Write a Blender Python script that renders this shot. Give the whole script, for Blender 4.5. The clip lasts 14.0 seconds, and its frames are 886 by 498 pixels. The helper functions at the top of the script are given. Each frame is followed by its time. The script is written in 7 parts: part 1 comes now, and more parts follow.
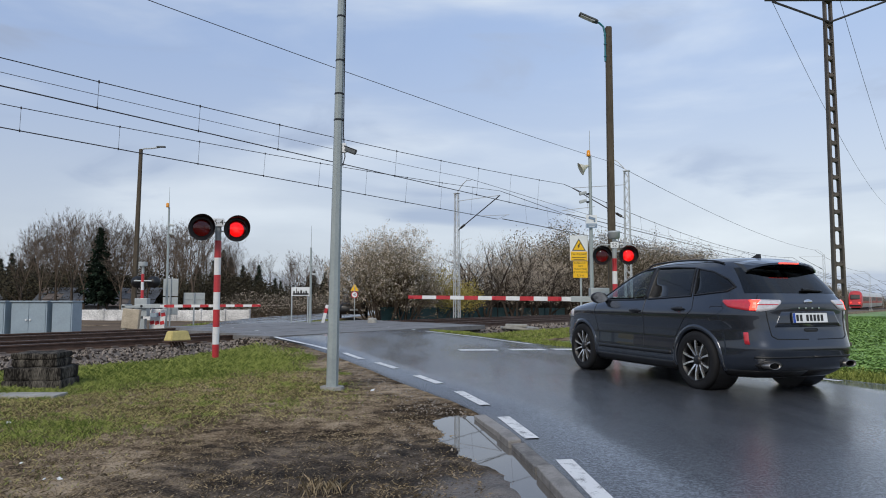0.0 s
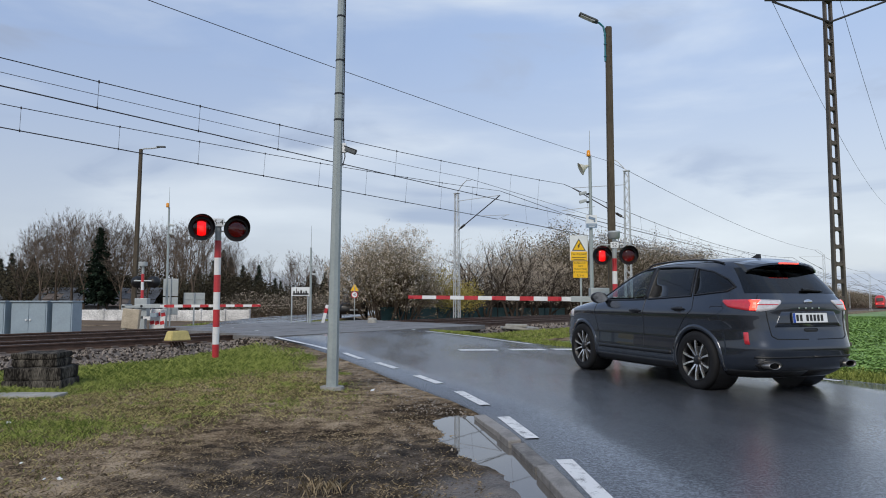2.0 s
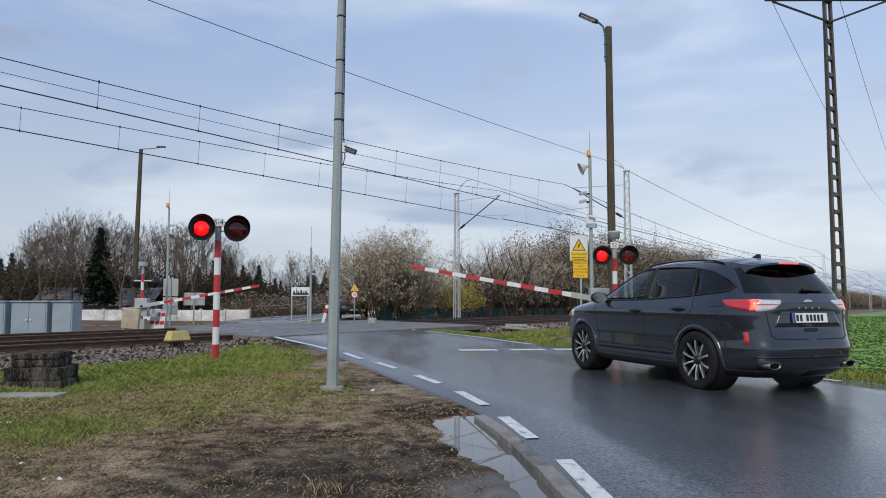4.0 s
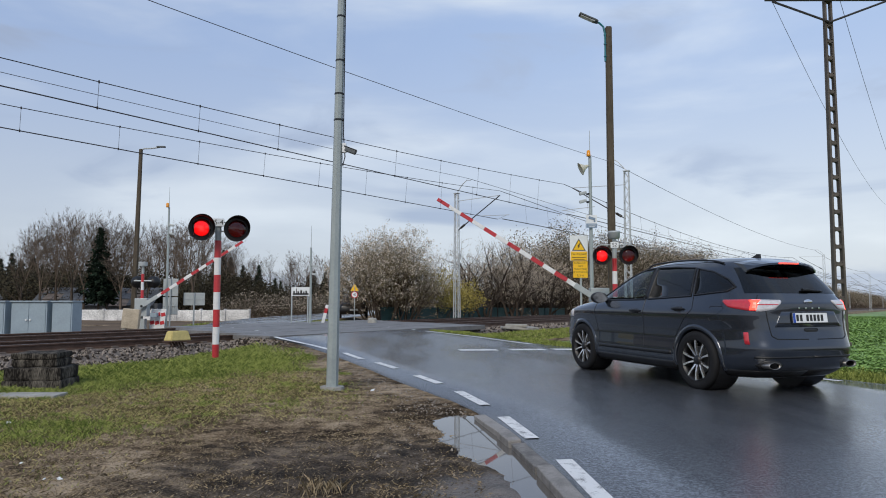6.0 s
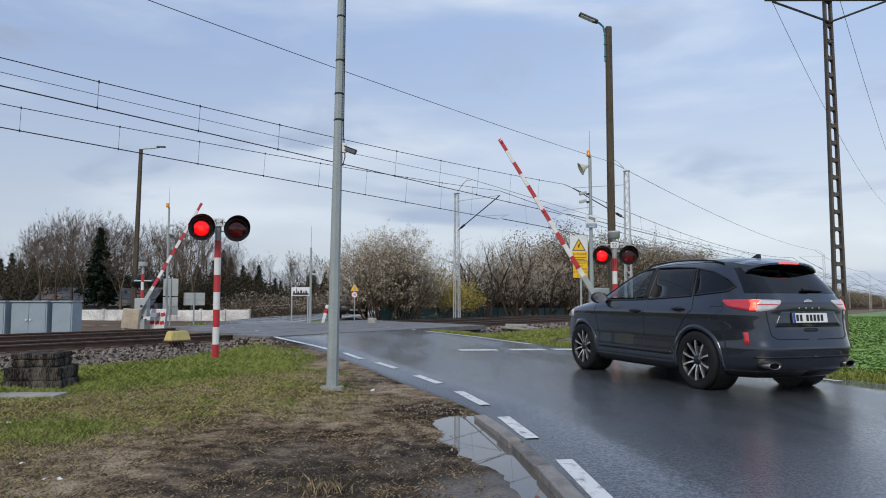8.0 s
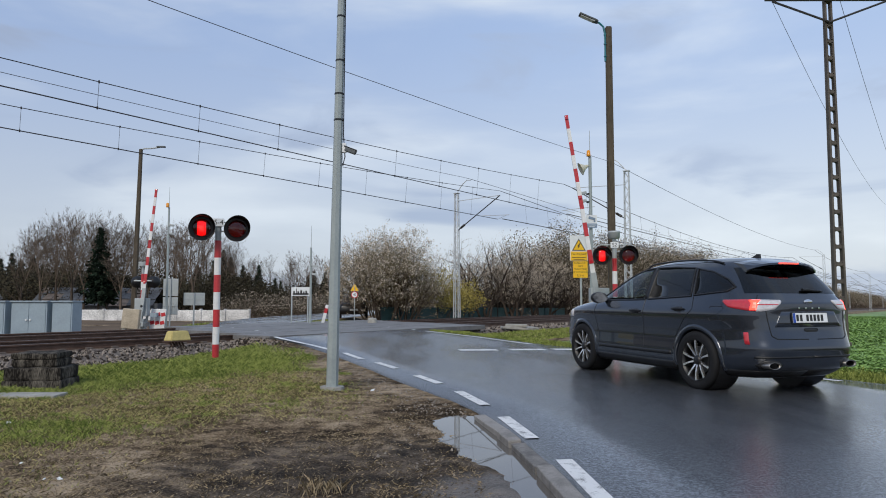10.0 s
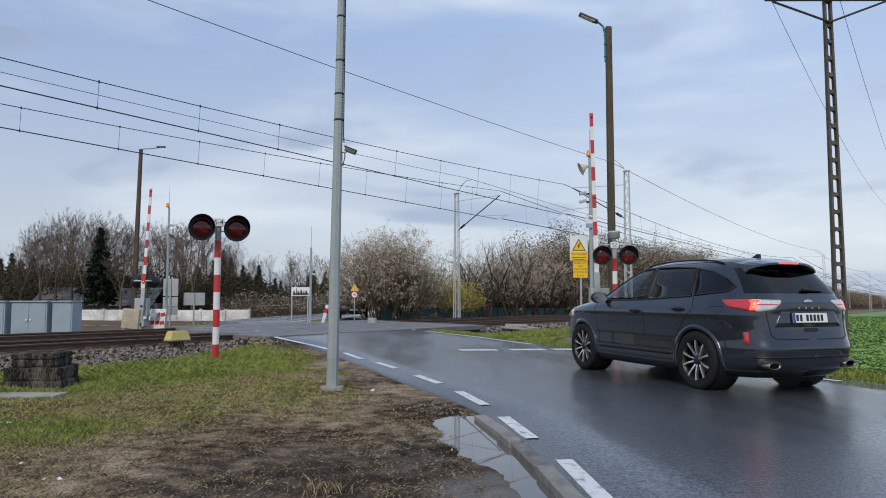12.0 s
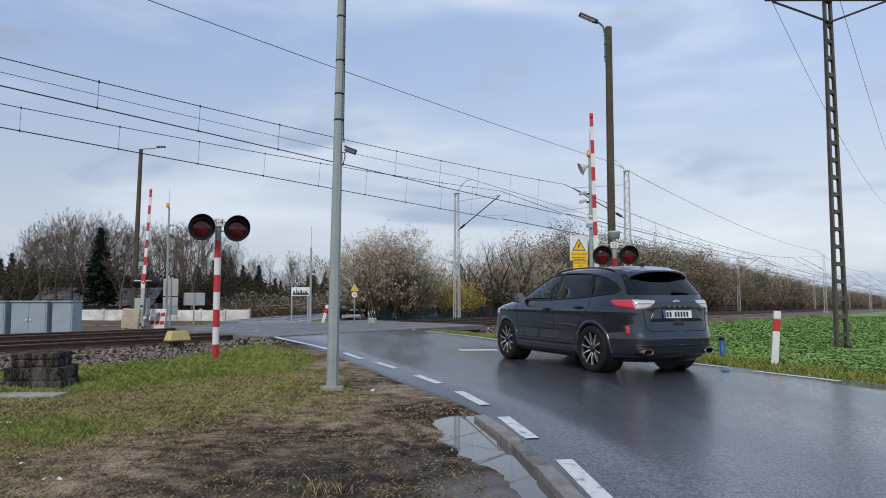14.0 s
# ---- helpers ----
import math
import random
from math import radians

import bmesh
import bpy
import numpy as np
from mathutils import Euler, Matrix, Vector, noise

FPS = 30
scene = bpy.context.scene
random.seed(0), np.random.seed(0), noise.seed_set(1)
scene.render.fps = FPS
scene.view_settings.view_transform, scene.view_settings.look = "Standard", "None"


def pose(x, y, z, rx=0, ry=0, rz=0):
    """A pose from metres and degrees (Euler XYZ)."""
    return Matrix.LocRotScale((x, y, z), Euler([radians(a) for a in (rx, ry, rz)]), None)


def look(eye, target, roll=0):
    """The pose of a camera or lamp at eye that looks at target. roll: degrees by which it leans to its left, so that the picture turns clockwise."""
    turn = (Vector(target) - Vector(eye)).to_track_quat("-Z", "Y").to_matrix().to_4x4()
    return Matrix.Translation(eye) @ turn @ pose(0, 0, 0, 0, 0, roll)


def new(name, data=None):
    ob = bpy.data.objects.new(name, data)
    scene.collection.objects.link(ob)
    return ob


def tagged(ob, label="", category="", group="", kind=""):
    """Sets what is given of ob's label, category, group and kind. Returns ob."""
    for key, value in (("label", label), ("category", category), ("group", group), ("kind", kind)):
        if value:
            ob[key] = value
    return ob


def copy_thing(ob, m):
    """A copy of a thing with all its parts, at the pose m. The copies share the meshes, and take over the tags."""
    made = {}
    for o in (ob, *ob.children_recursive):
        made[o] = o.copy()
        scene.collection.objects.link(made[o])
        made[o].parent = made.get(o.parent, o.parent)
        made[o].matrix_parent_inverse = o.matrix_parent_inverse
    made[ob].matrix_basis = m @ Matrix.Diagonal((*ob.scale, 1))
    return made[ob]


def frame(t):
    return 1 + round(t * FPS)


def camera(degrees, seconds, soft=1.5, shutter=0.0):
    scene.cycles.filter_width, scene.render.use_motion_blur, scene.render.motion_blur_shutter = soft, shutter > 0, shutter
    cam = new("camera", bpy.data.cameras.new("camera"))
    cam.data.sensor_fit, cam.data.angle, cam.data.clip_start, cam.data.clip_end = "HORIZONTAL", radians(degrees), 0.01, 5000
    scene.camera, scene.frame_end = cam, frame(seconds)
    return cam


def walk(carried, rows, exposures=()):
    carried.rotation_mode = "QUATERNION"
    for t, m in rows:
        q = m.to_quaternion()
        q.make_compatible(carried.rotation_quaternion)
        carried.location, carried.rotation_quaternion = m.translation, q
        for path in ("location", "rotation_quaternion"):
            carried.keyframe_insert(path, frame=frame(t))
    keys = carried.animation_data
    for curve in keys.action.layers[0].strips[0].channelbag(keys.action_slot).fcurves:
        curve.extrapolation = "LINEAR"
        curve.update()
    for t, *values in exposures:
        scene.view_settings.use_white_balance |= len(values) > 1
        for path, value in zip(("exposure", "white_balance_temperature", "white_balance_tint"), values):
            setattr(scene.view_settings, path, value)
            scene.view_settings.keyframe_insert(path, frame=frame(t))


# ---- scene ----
EYE = (0.0, 0.0, 1.12)
cam = camera(64.2, 14.0, soft=1.0)
AIM = pose(0.0, 0.0, 1.12, 94.2, 0, 0)
walk(cam, [(0, AIM), (14, AIM)], exposures=[(0, 0.0), (14, 0.0)])

# ---- world and sun ----
world = bpy.data.worlds.new("sky")
scene.world = world
world.use_nodes = True


def build_sky():
    nt = world.node_tree
    nt.nodes.clear()
    N, L = nt.nodes.new, nt.links.new
    out, bg = N("ShaderNodeOutputWorld"), N("ShaderNodeBackground")
    sky = N("ShaderNodeTexSky")
    sky.sky_type, sky.sun_disc = "NISHITA", False
    sky.sun_elevation, sky.sun_rotation = radians(38), radians(200)
    sky.air_density, sky.dust_density, sky.ozone_density = 1.0, 1.5, 2.0
    co, mp = N("ShaderNodeTexCoord"), N("ShaderNodeMapping")
    mp.inputs["Scale"].default_value = (1.0, 1.0, 3.6)
    L(co.outputs["Generated"], mp.inputs["Vector"])

    def fbm(scale, detail, lo, hi, distort=0.3):
        n, r = N("ShaderNodeTexNoise"), N("ShaderNodeMapRange")
        n.inputs["Scale"].default_value, n.inputs["Detail"].default_value = scale, detail
        n.inputs["Distortion"].default_value = distort
        L(mp.outputs["Vector"], n.inputs["Vector"])
        r.inputs["From Min"].default_value, r.inputs["From Max"].default_value = lo, hi
        r.interpolation_type = "SMOOTHSTEP"
        L(n.outputs["Fac"], r.inputs["Value"])
        return r.outputs["Result"]

    def mix(fac, a, b, mode="MIX"):
        m = N("ShaderNodeMix")
        m.data_type, m.blend_type = "RGBA", mode
        for sock, v in ((m.inputs[0], fac), (m.inputs[6], a), (m.inputs[7], b)):
            if isinstance(v, bpy.types.NodeSocket):
                L(v, sock)
            else:
                sock.default_value = v
        return m.outputs[2]

    # high veil, brighter towards the horizon, with darker cloud bellies and soft breaks
    sep = N("ShaderNodeSeparateXYZ")
    L(co.outputs["Generated"], sep.inputs[0])
    up = N("ShaderNodeMapRange")
    up.inputs["From Min"].default_value, up.inputs["From Max"].default_value = 0.03, 0.40
    up.interpolation_type = "SMOOTHSTEP"
    L(sep.outputs["Z"], up.inputs["Value"])
    veil = mix(up.outputs["Result"], (5.5, 6.05, 6.8, 1), (3.4, 4.55, 6.9, 1))
    bright = mix(fbm(2.0, 6, 0.46, 0.78), veil, (7.0, 7.6, 8.3, 1))
    belly = mix(fbm(3.4, 8, 0.53, 0.72, 0.6), bright, (3.6, 4.3, 5.75, 1))
    side = N("ShaderNodeMapRange")
    side.inputs["From Min"].default_value, side.inputs["From Max"].default_value = -0.6, 0.6
    side.interpolation_type = "SMOOTHSTEP"
    L(sep.outputs["X"], side.inputs["Value"])
    belly = mix(1.0, belly, mix(side.outputs["Result"], (0.89, 0.90, 0.92, 1), (1.13, 1.12, 1.09, 1)), "MULTIPLY")
    all_sky = mix(0.88, sky.outputs["Color"], belly)
    bg.inputs["Strength"].default_value = 0.115
    L(all_sky, bg.inputs["Color"])
    L(bg.outputs[0], out.inputs[0])


build_sky()
sun = new("sun", bpy.data.lights.new("sun", "SUN"))
sun.data.energy, sun.data.angle, sun.data.color = 1.9, radians(18), (1.0, 0.92, 0.80)
sun.matrix_world = look((0, 0, 60), (0 + 20 * 0.34, 0 + 20 * 0.94, 60 - 20 * 0.78))
scene.view_settings.exposure = 0.0

# ---- plan: s runs along the railway, p across it ----
TRACK = radians(35.3)
DX, DY = math.sin(TRACK), math.cos(TRACK)


def along(s, p, z=0.0):
    return Vector((s * DX - p * DY, s * DY + p * DX, z))


def sp_of(x, y):
    return x * DX + y * DY, -x * DY + y * DX


def smooth(a, b, v):
    t = min(1.0, max(0.0, (v - a) / (b - a)))
    return t * t * (3 - 2 * t)


def grade(s):
    """The railway falls gently away from the crossing."""
    return -0.0065 * max(0.0, s - 38.0)


def road_z(x, y):
    s, p = sp_of(x, y)
    return 0.2 * smooth(8.5, 15.2, p) * (1 - 0.8 * smooth(22.0, 27.0, p))


# ---- materials ----
def material(name, base, rough=0.7, metal=0.0, vary=0.25, scale=8.0, bump=0.0, bump_scale=60.0, second=None,
             spec=0.5, coat=0.0, random=0.0, stretch=(1, 1, 1), wet=None, emit=None, strength=0.0, island=False, stops=(0.34, 0.66), coat_rough=0.04):
    m = bpy.data.materials.new(name)
    m.use_nodes = True
    nt = m.node_tree
    N, L = nt.nodes.new, nt.links.new
    b = nt.nodes["Principled BSDF"]
    b.inputs["Roughness"].default_value, b.inputs["Metallic"].default_value = rough, metal
    b.inputs["Specular IOR Level"].default_value = spec
    b.inputs["Coat Weight"].default_value = coat
    b.inputs["Coat Roughness"].default_value = coat_rough
    co, mp = N("ShaderNodeTexCoord"), N("ShaderNodeMapping")
    mp.inputs["Scale"].default_value = stretch
    L(co.outputs["Object"], mp.inputs["Vector"])
    big, fine, addn = N("ShaderNodeTexNoise"), N("ShaderNodeTexNoise"), N("ShaderNodeMath")
    for n, sc, det in ((big, scale, 5), (fine, scale * 9, 4)):
        n.inputs["Scale"].default_value, n.inputs["Detail"].default_value = sc, det
        L(mp.outputs["Vector"], n.inputs["Vector"])
    addn.operation = "MULTIPLY_ADD"
    addn.inputs[1].default_value = 0.45
    L(fine.outputs["Fac"], addn.inputs[0])
    half = N("ShaderNodeMath")
    half.operation = "MULTIPLY"
    half.inputs[1].default_value = 0.55
    L(big.outputs["Fac"], half.inputs[0])
    L(half.outputs[0], addn.inputs[2])
    fac = addn.outputs[0]
    if random:
        info = N("ShaderNodeNewGeometry" if island else "ShaderNodeObjectInfo")
        r = N("ShaderNodeMath")
        r.operation = "MULTIPLY_ADD"
        r.inputs[1].default_value = random
        L(info.outputs["Random Per Island" if island else "Random"], r.inputs[0])
        sub = N("ShaderNodeMath")
        sub.operation = "ADD"
        sub.inputs[1].default_value = -random / 2
        L(fac, sub.inputs[0])
        L(sub.outputs[0], r.inputs[2])
        fac = r.outputs[0]
    ramp = N("ShaderNodeValToRGB")
    lo = tuple(c * (1 - vary) for c in base)
    hi = second or tuple(min(1.0, c * (1 + vary)) for c in base)
    ramp.color_ramp.elements[0].position, ramp.color_ramp.elements[0].color = stops[0], (*lo, 1)
    ramp.color_ramp.elements[1].position, ramp.color_ramp.elements[1].color = stops[1], (*hi, 1)
    L(fac, ramp.inputs["Fac"])
    L(ramp.outputs["Color"], b.inputs["Base Color"])
    if wet:
        lo_r, hi_r, sc = wet
        w, mr = N("ShaderNodeTexNoise"), N("ShaderNodeMapRange")
        w.inputs["Scale"].default_value, w.inputs["Detail"].default_value = sc, 6
        L(mp.outputs["Vector"], w.inputs["Vector"])
        mr.inputs["From Min"].default_value, mr.inputs["From Max"].default_value = 0.38, 0.62
        mr.inputs["To Min"].default_value, mr.inputs["To Max"].default_value = lo_r, hi_r
        L(w.outputs["Fac"], mr.inputs["Value"])
        L(mr.outputs["Result"], b.inputs["Roughness"])
    if bump:
        n, bp = N("ShaderNodeTexNoise"), N("ShaderNodeBump")
        n.inputs["Scale"].default_value, n.inputs["Detail"].default_value = bump_scale, 4
        L(mp.outputs["Vector"], n.inputs["Vector"])
        bp.inputs["Strength"].default_value, bp.inputs["Distance"].default_value = bump, 0.01
        L(n.outputs["Fac"], bp.inputs["Height"])
        L(bp.outputs["Normal"], b.inputs["Normal"])
    if emit:
        b.inputs["Emission Color"].default_value = (*emit, 1)
        b.inputs["Emission Strength"].default_value = strength
    return m


def blend_nodes(nt):
    """Small helpers on a node tree: noise, ramp, map and arithmetic."""
    N, L = nt.nodes.new, nt.links.new

    def feed(sock, v):
        if isinstance(v, bpy.types.NodeSocket):
            L(v, sock)
        else:
            sock.default_value = v

    def noise_at(vec, scale, detail=4, distort=0.0):
        n = N("ShaderNodeTexNoise")
        n.inputs["Scale"].default_value, n.inputs["Detail"].default_value, n.inputs["Distortion"].default_value = scale, detail, distort
        L(vec, n.inputs["Vector"])
        return n.outputs["Fac"]

    def span(v, a, b, lo, hi):
        r = N("ShaderNodeMapRange")
        r.interpolation_type = "SMOOTHSTEP"
        L(v, r.inputs["Value"])
        for k, q in zip(("From Min", "From Max", "To Min", "To Max"), (a, b, lo, hi)):
            r.inputs[k].default_value = q
        return r.outputs["Result"]

    def calc(op, a, b):
        m = N("ShaderNodeMath")
        m.operation = op
        feed(m.inputs[0], a), feed(m.inputs[1], b)
        return m.outputs[0]

    def tint(fac, stops):
        r = N("ShaderNodeValToRGB")
        e = r.color_ramp.elements
        while len(e) < len(stops):
            e.new(0.5)
        for k, (p, c) in enumerate(stops):
            e[k].position, e[k].color = p, (*c, 1)
        L(fac, r.inputs["Fac"])
        return r.outputs["Color"]

    def over(fac, a, b):
        m = N("ShaderNodeMix")
        m.data_type = "RGBA"
        feed(m.inputs[0], fac), feed(m.inputs[6], a), feed(m.inputs[7], b)
        return m.outputs[2]

    def relief(height, strength, dist):
        b = N("ShaderNodeBump")
        b.inputs["Strength"].default_value, b.inputs["Distance"].default_value = strength, dist
        L(height, b.inputs["Height"])
        return b.outputs["Normal"]
    return noise_at, span, calc, tint, over, relief


def soil_material():
    """Verge earth: pale trodden sand, brown loam and dark humus, crumbly, damp and dark round the puddle."""
    m = bpy.data.materials.new("verge_soil")
    m.use_nodes = True
    nt = m.node_tree
    N, L = nt.nodes.new, nt.links.new
    b = nt.nodes["Principled BSDF"]
    noise_at, span, calc, tint, over, relief = blend_nodes(nt)
    v = N("ShaderNodeTexCoord").outputs["Object"]
    patch, lump, grit = noise_at(v, 0.75, 6, 0.4), noise_at(v, 5.5, 6), noise_at(v, 55, 5)
    mixv = calc("ADD", calc("ADD", calc("MULTIPLY", patch, 0.36), calc("MULTIPLY", lump, 0.32)), calc("MULTIPLY", grit, 0.32))
    col = tint(mixv, ((0.42, (0.026, 0.018, 0.011)), (0.475, (0.12, 0.085, 0.052)), (0.53, (0.26, 0.193, 0.125)), (0.60, (0.43, 0.335, 0.23))))
    d = N("ShaderNodeVectorMath")
    d.operation = "DISTANCE"
    d.inputs[1].default_value = (-0.45, 4.5, 0.0)
    L(v, d.inputs[0])
    damp = span(calc("ADD", d.outputs["Value"], calc("MULTIPLY", lump, 1.8)), 1.7, 3.0, 0.92, 0.0)
    col = over(damp, col, tint(mixv, ((0.43, (0.012, 0.009, 0.006)), (0.50, (0.048, 0.036, 0.026)), (0.60, (0.15, 0.116, 0.086)))))
    e = N("ShaderNodeVectorMath")
    e.operation = "DISTANCE"
    e.inputs[1].default_value = (0.42, 4.3, 0.0)
    L(v, e.inputs[0])
    silt = span(calc("ADD", e.outputs["Value"], calc("MULTIPLY", lump, 0.5)), 0.55, 0.95, 0.9, 0.0)
    col = over(silt, col, tint(mixv, ((0.43, (0.060, 0.048, 0.038)), (0.58, (0.20, 0.165, 0.135)))))
    L(col, b.inputs["Base Color"])
    L(calc("SUBTRACT", span(damp, 0.0, 0.92, 0.95, 0.65), calc("MULTIPLY", silt, 0.32)), b.inputs["Roughness"])
    L(span(silt, 0.0, 0.9, 0.06, 0.5), b.inputs["Specular IOR Level"])
    h = calc("ADD", calc("MULTIPLY", noise_at(v, 22, 6), 1.0), calc("MULTIPLY", noise_at(v, 90, 4), 0.45))
    L(relief(h, 1.0, 0.028), b.inputs["Normal"])
    return m


def asphalt_material():
    """Wet chip asphalt: dark stone grain under an uneven water film with drier lanes along the road."""
    m = bpy.data.materials.new("wet_asphalt")
    m.use_nodes = True
    nt = m.node_tree
    N, L = nt.nodes.new, nt.links.new
    b = nt.nodes["Principled BSDF"]
    noise_at, span, calc, tint, over, relief = blend_nodes(nt)
    v = N("ShaderNodeTexCoord").outputs["Object"]
    mp = N("ShaderNodeMapping")
    mp.inputs["Rotation"].default_value = (0, 0, radians(-24))
    mp.inputs["Scale"].default_value = (1.0, 0.22, 1.0)
    L(v, mp.inputs["Vector"])
    lane = noise_at(mp.outputs["Vector"], 1.3, 5, 0.3)
    grain, chips = noise_at(v, 48, 5), noise_at(v, 120, 3)
    mixv = calc("ADD", calc("MULTIPLY", grain, 0.55), calc("MULTIPLY", chips, 0.45))
    col = tint(mixv, ((0.45, (0.004, 0.005, 0.006)), (0.50, (0.028, 0.030, 0.035)), (0.56, (0.135, 0.143, 0.16))))
    col = over(span(noise_at(v, 0.45, 5), 0.4, 0.75, 0.0, 0.25), col, tint(mixv, ((0.42, (0.015, 0.016, 0.019)), (0.58, (0.16, 0.168, 0.185)))))
    L(col, b.inputs["Base Color"])
    b.inputs["Roughness"].default_value = 0.46
    b.inputs["Specular IOR Level"].default_value = 0.5
    L(calc("MULTIPLY", span(lane, 0.36, 0.62, 1.0, 0.88), span(mixv, 0.45, 0.55, 0.60, 1.0)), b.inputs["Coat Weight"])
    L(span(lane, 0.34, 0.64, 0.07, 0.22), b.inputs["Coat Roughness"])
    b.inputs["Coat IOR"].default_value = 1.75
    h = calc("ADD", calc("MULTIPLY", noise_at(v, 70, 4), 1.0), calc("MULTIPLY", noise_at(v, 170, 3), 0.7))
    L(relief(h, 1.0, 0.010), b.inputs["Normal"])
    L(relief(calc("ADD", noise_at(v, 45, 4), calc("MULTIPLY", noise_at(v, 130, 3), 0.6)), 0.40, 0.004), b.inputs["Coat Normal"])
    return m


def glass(name, tint, clear, rough=0.02):
    m = bpy.data.materials.new(name)
    m.use_nodes = True
    nt = m.node_tree
    nt.nodes.clear()
    N, L = nt.nodes.new, nt.links.new
    out, mx, tr, gl, fr = (N(k) for k in ("ShaderNodeOutputMaterial", "ShaderNodeMixShader", "ShaderNodeBsdfTransparent",
                                          "ShaderNodeBsdfGlossy", "ShaderNodeLayerWeight"))
    tr.inputs["Color"].default_value = (*(c * clear for c in tint), 1)
    gl.inputs["Roughness"].default_value = rough
    fr.inputs["Blend"].default_value = 0.5
    pw, sc = N("ShaderNodeMath"), N("ShaderNodeMath")
    pw.operation, sc.operation = "POWER", "MULTIPLY_ADD"
    pw.inputs[1].default_value, sc.inputs[1].default_value, sc.inputs[2].default_value = 4.0, 0.8, 0.05
    L(fr.outputs["Facing"], pw.inputs[0])
    L(pw.outputs[0], sc.inputs[0])
    L(sc.outputs[0], mx.inputs[0])
    L(tr.outputs[0], mx.inputs[1])
    L(gl.outputs[0], mx.inputs[2])
    L(mx.outputs[0], out.inputs[0])
    return m


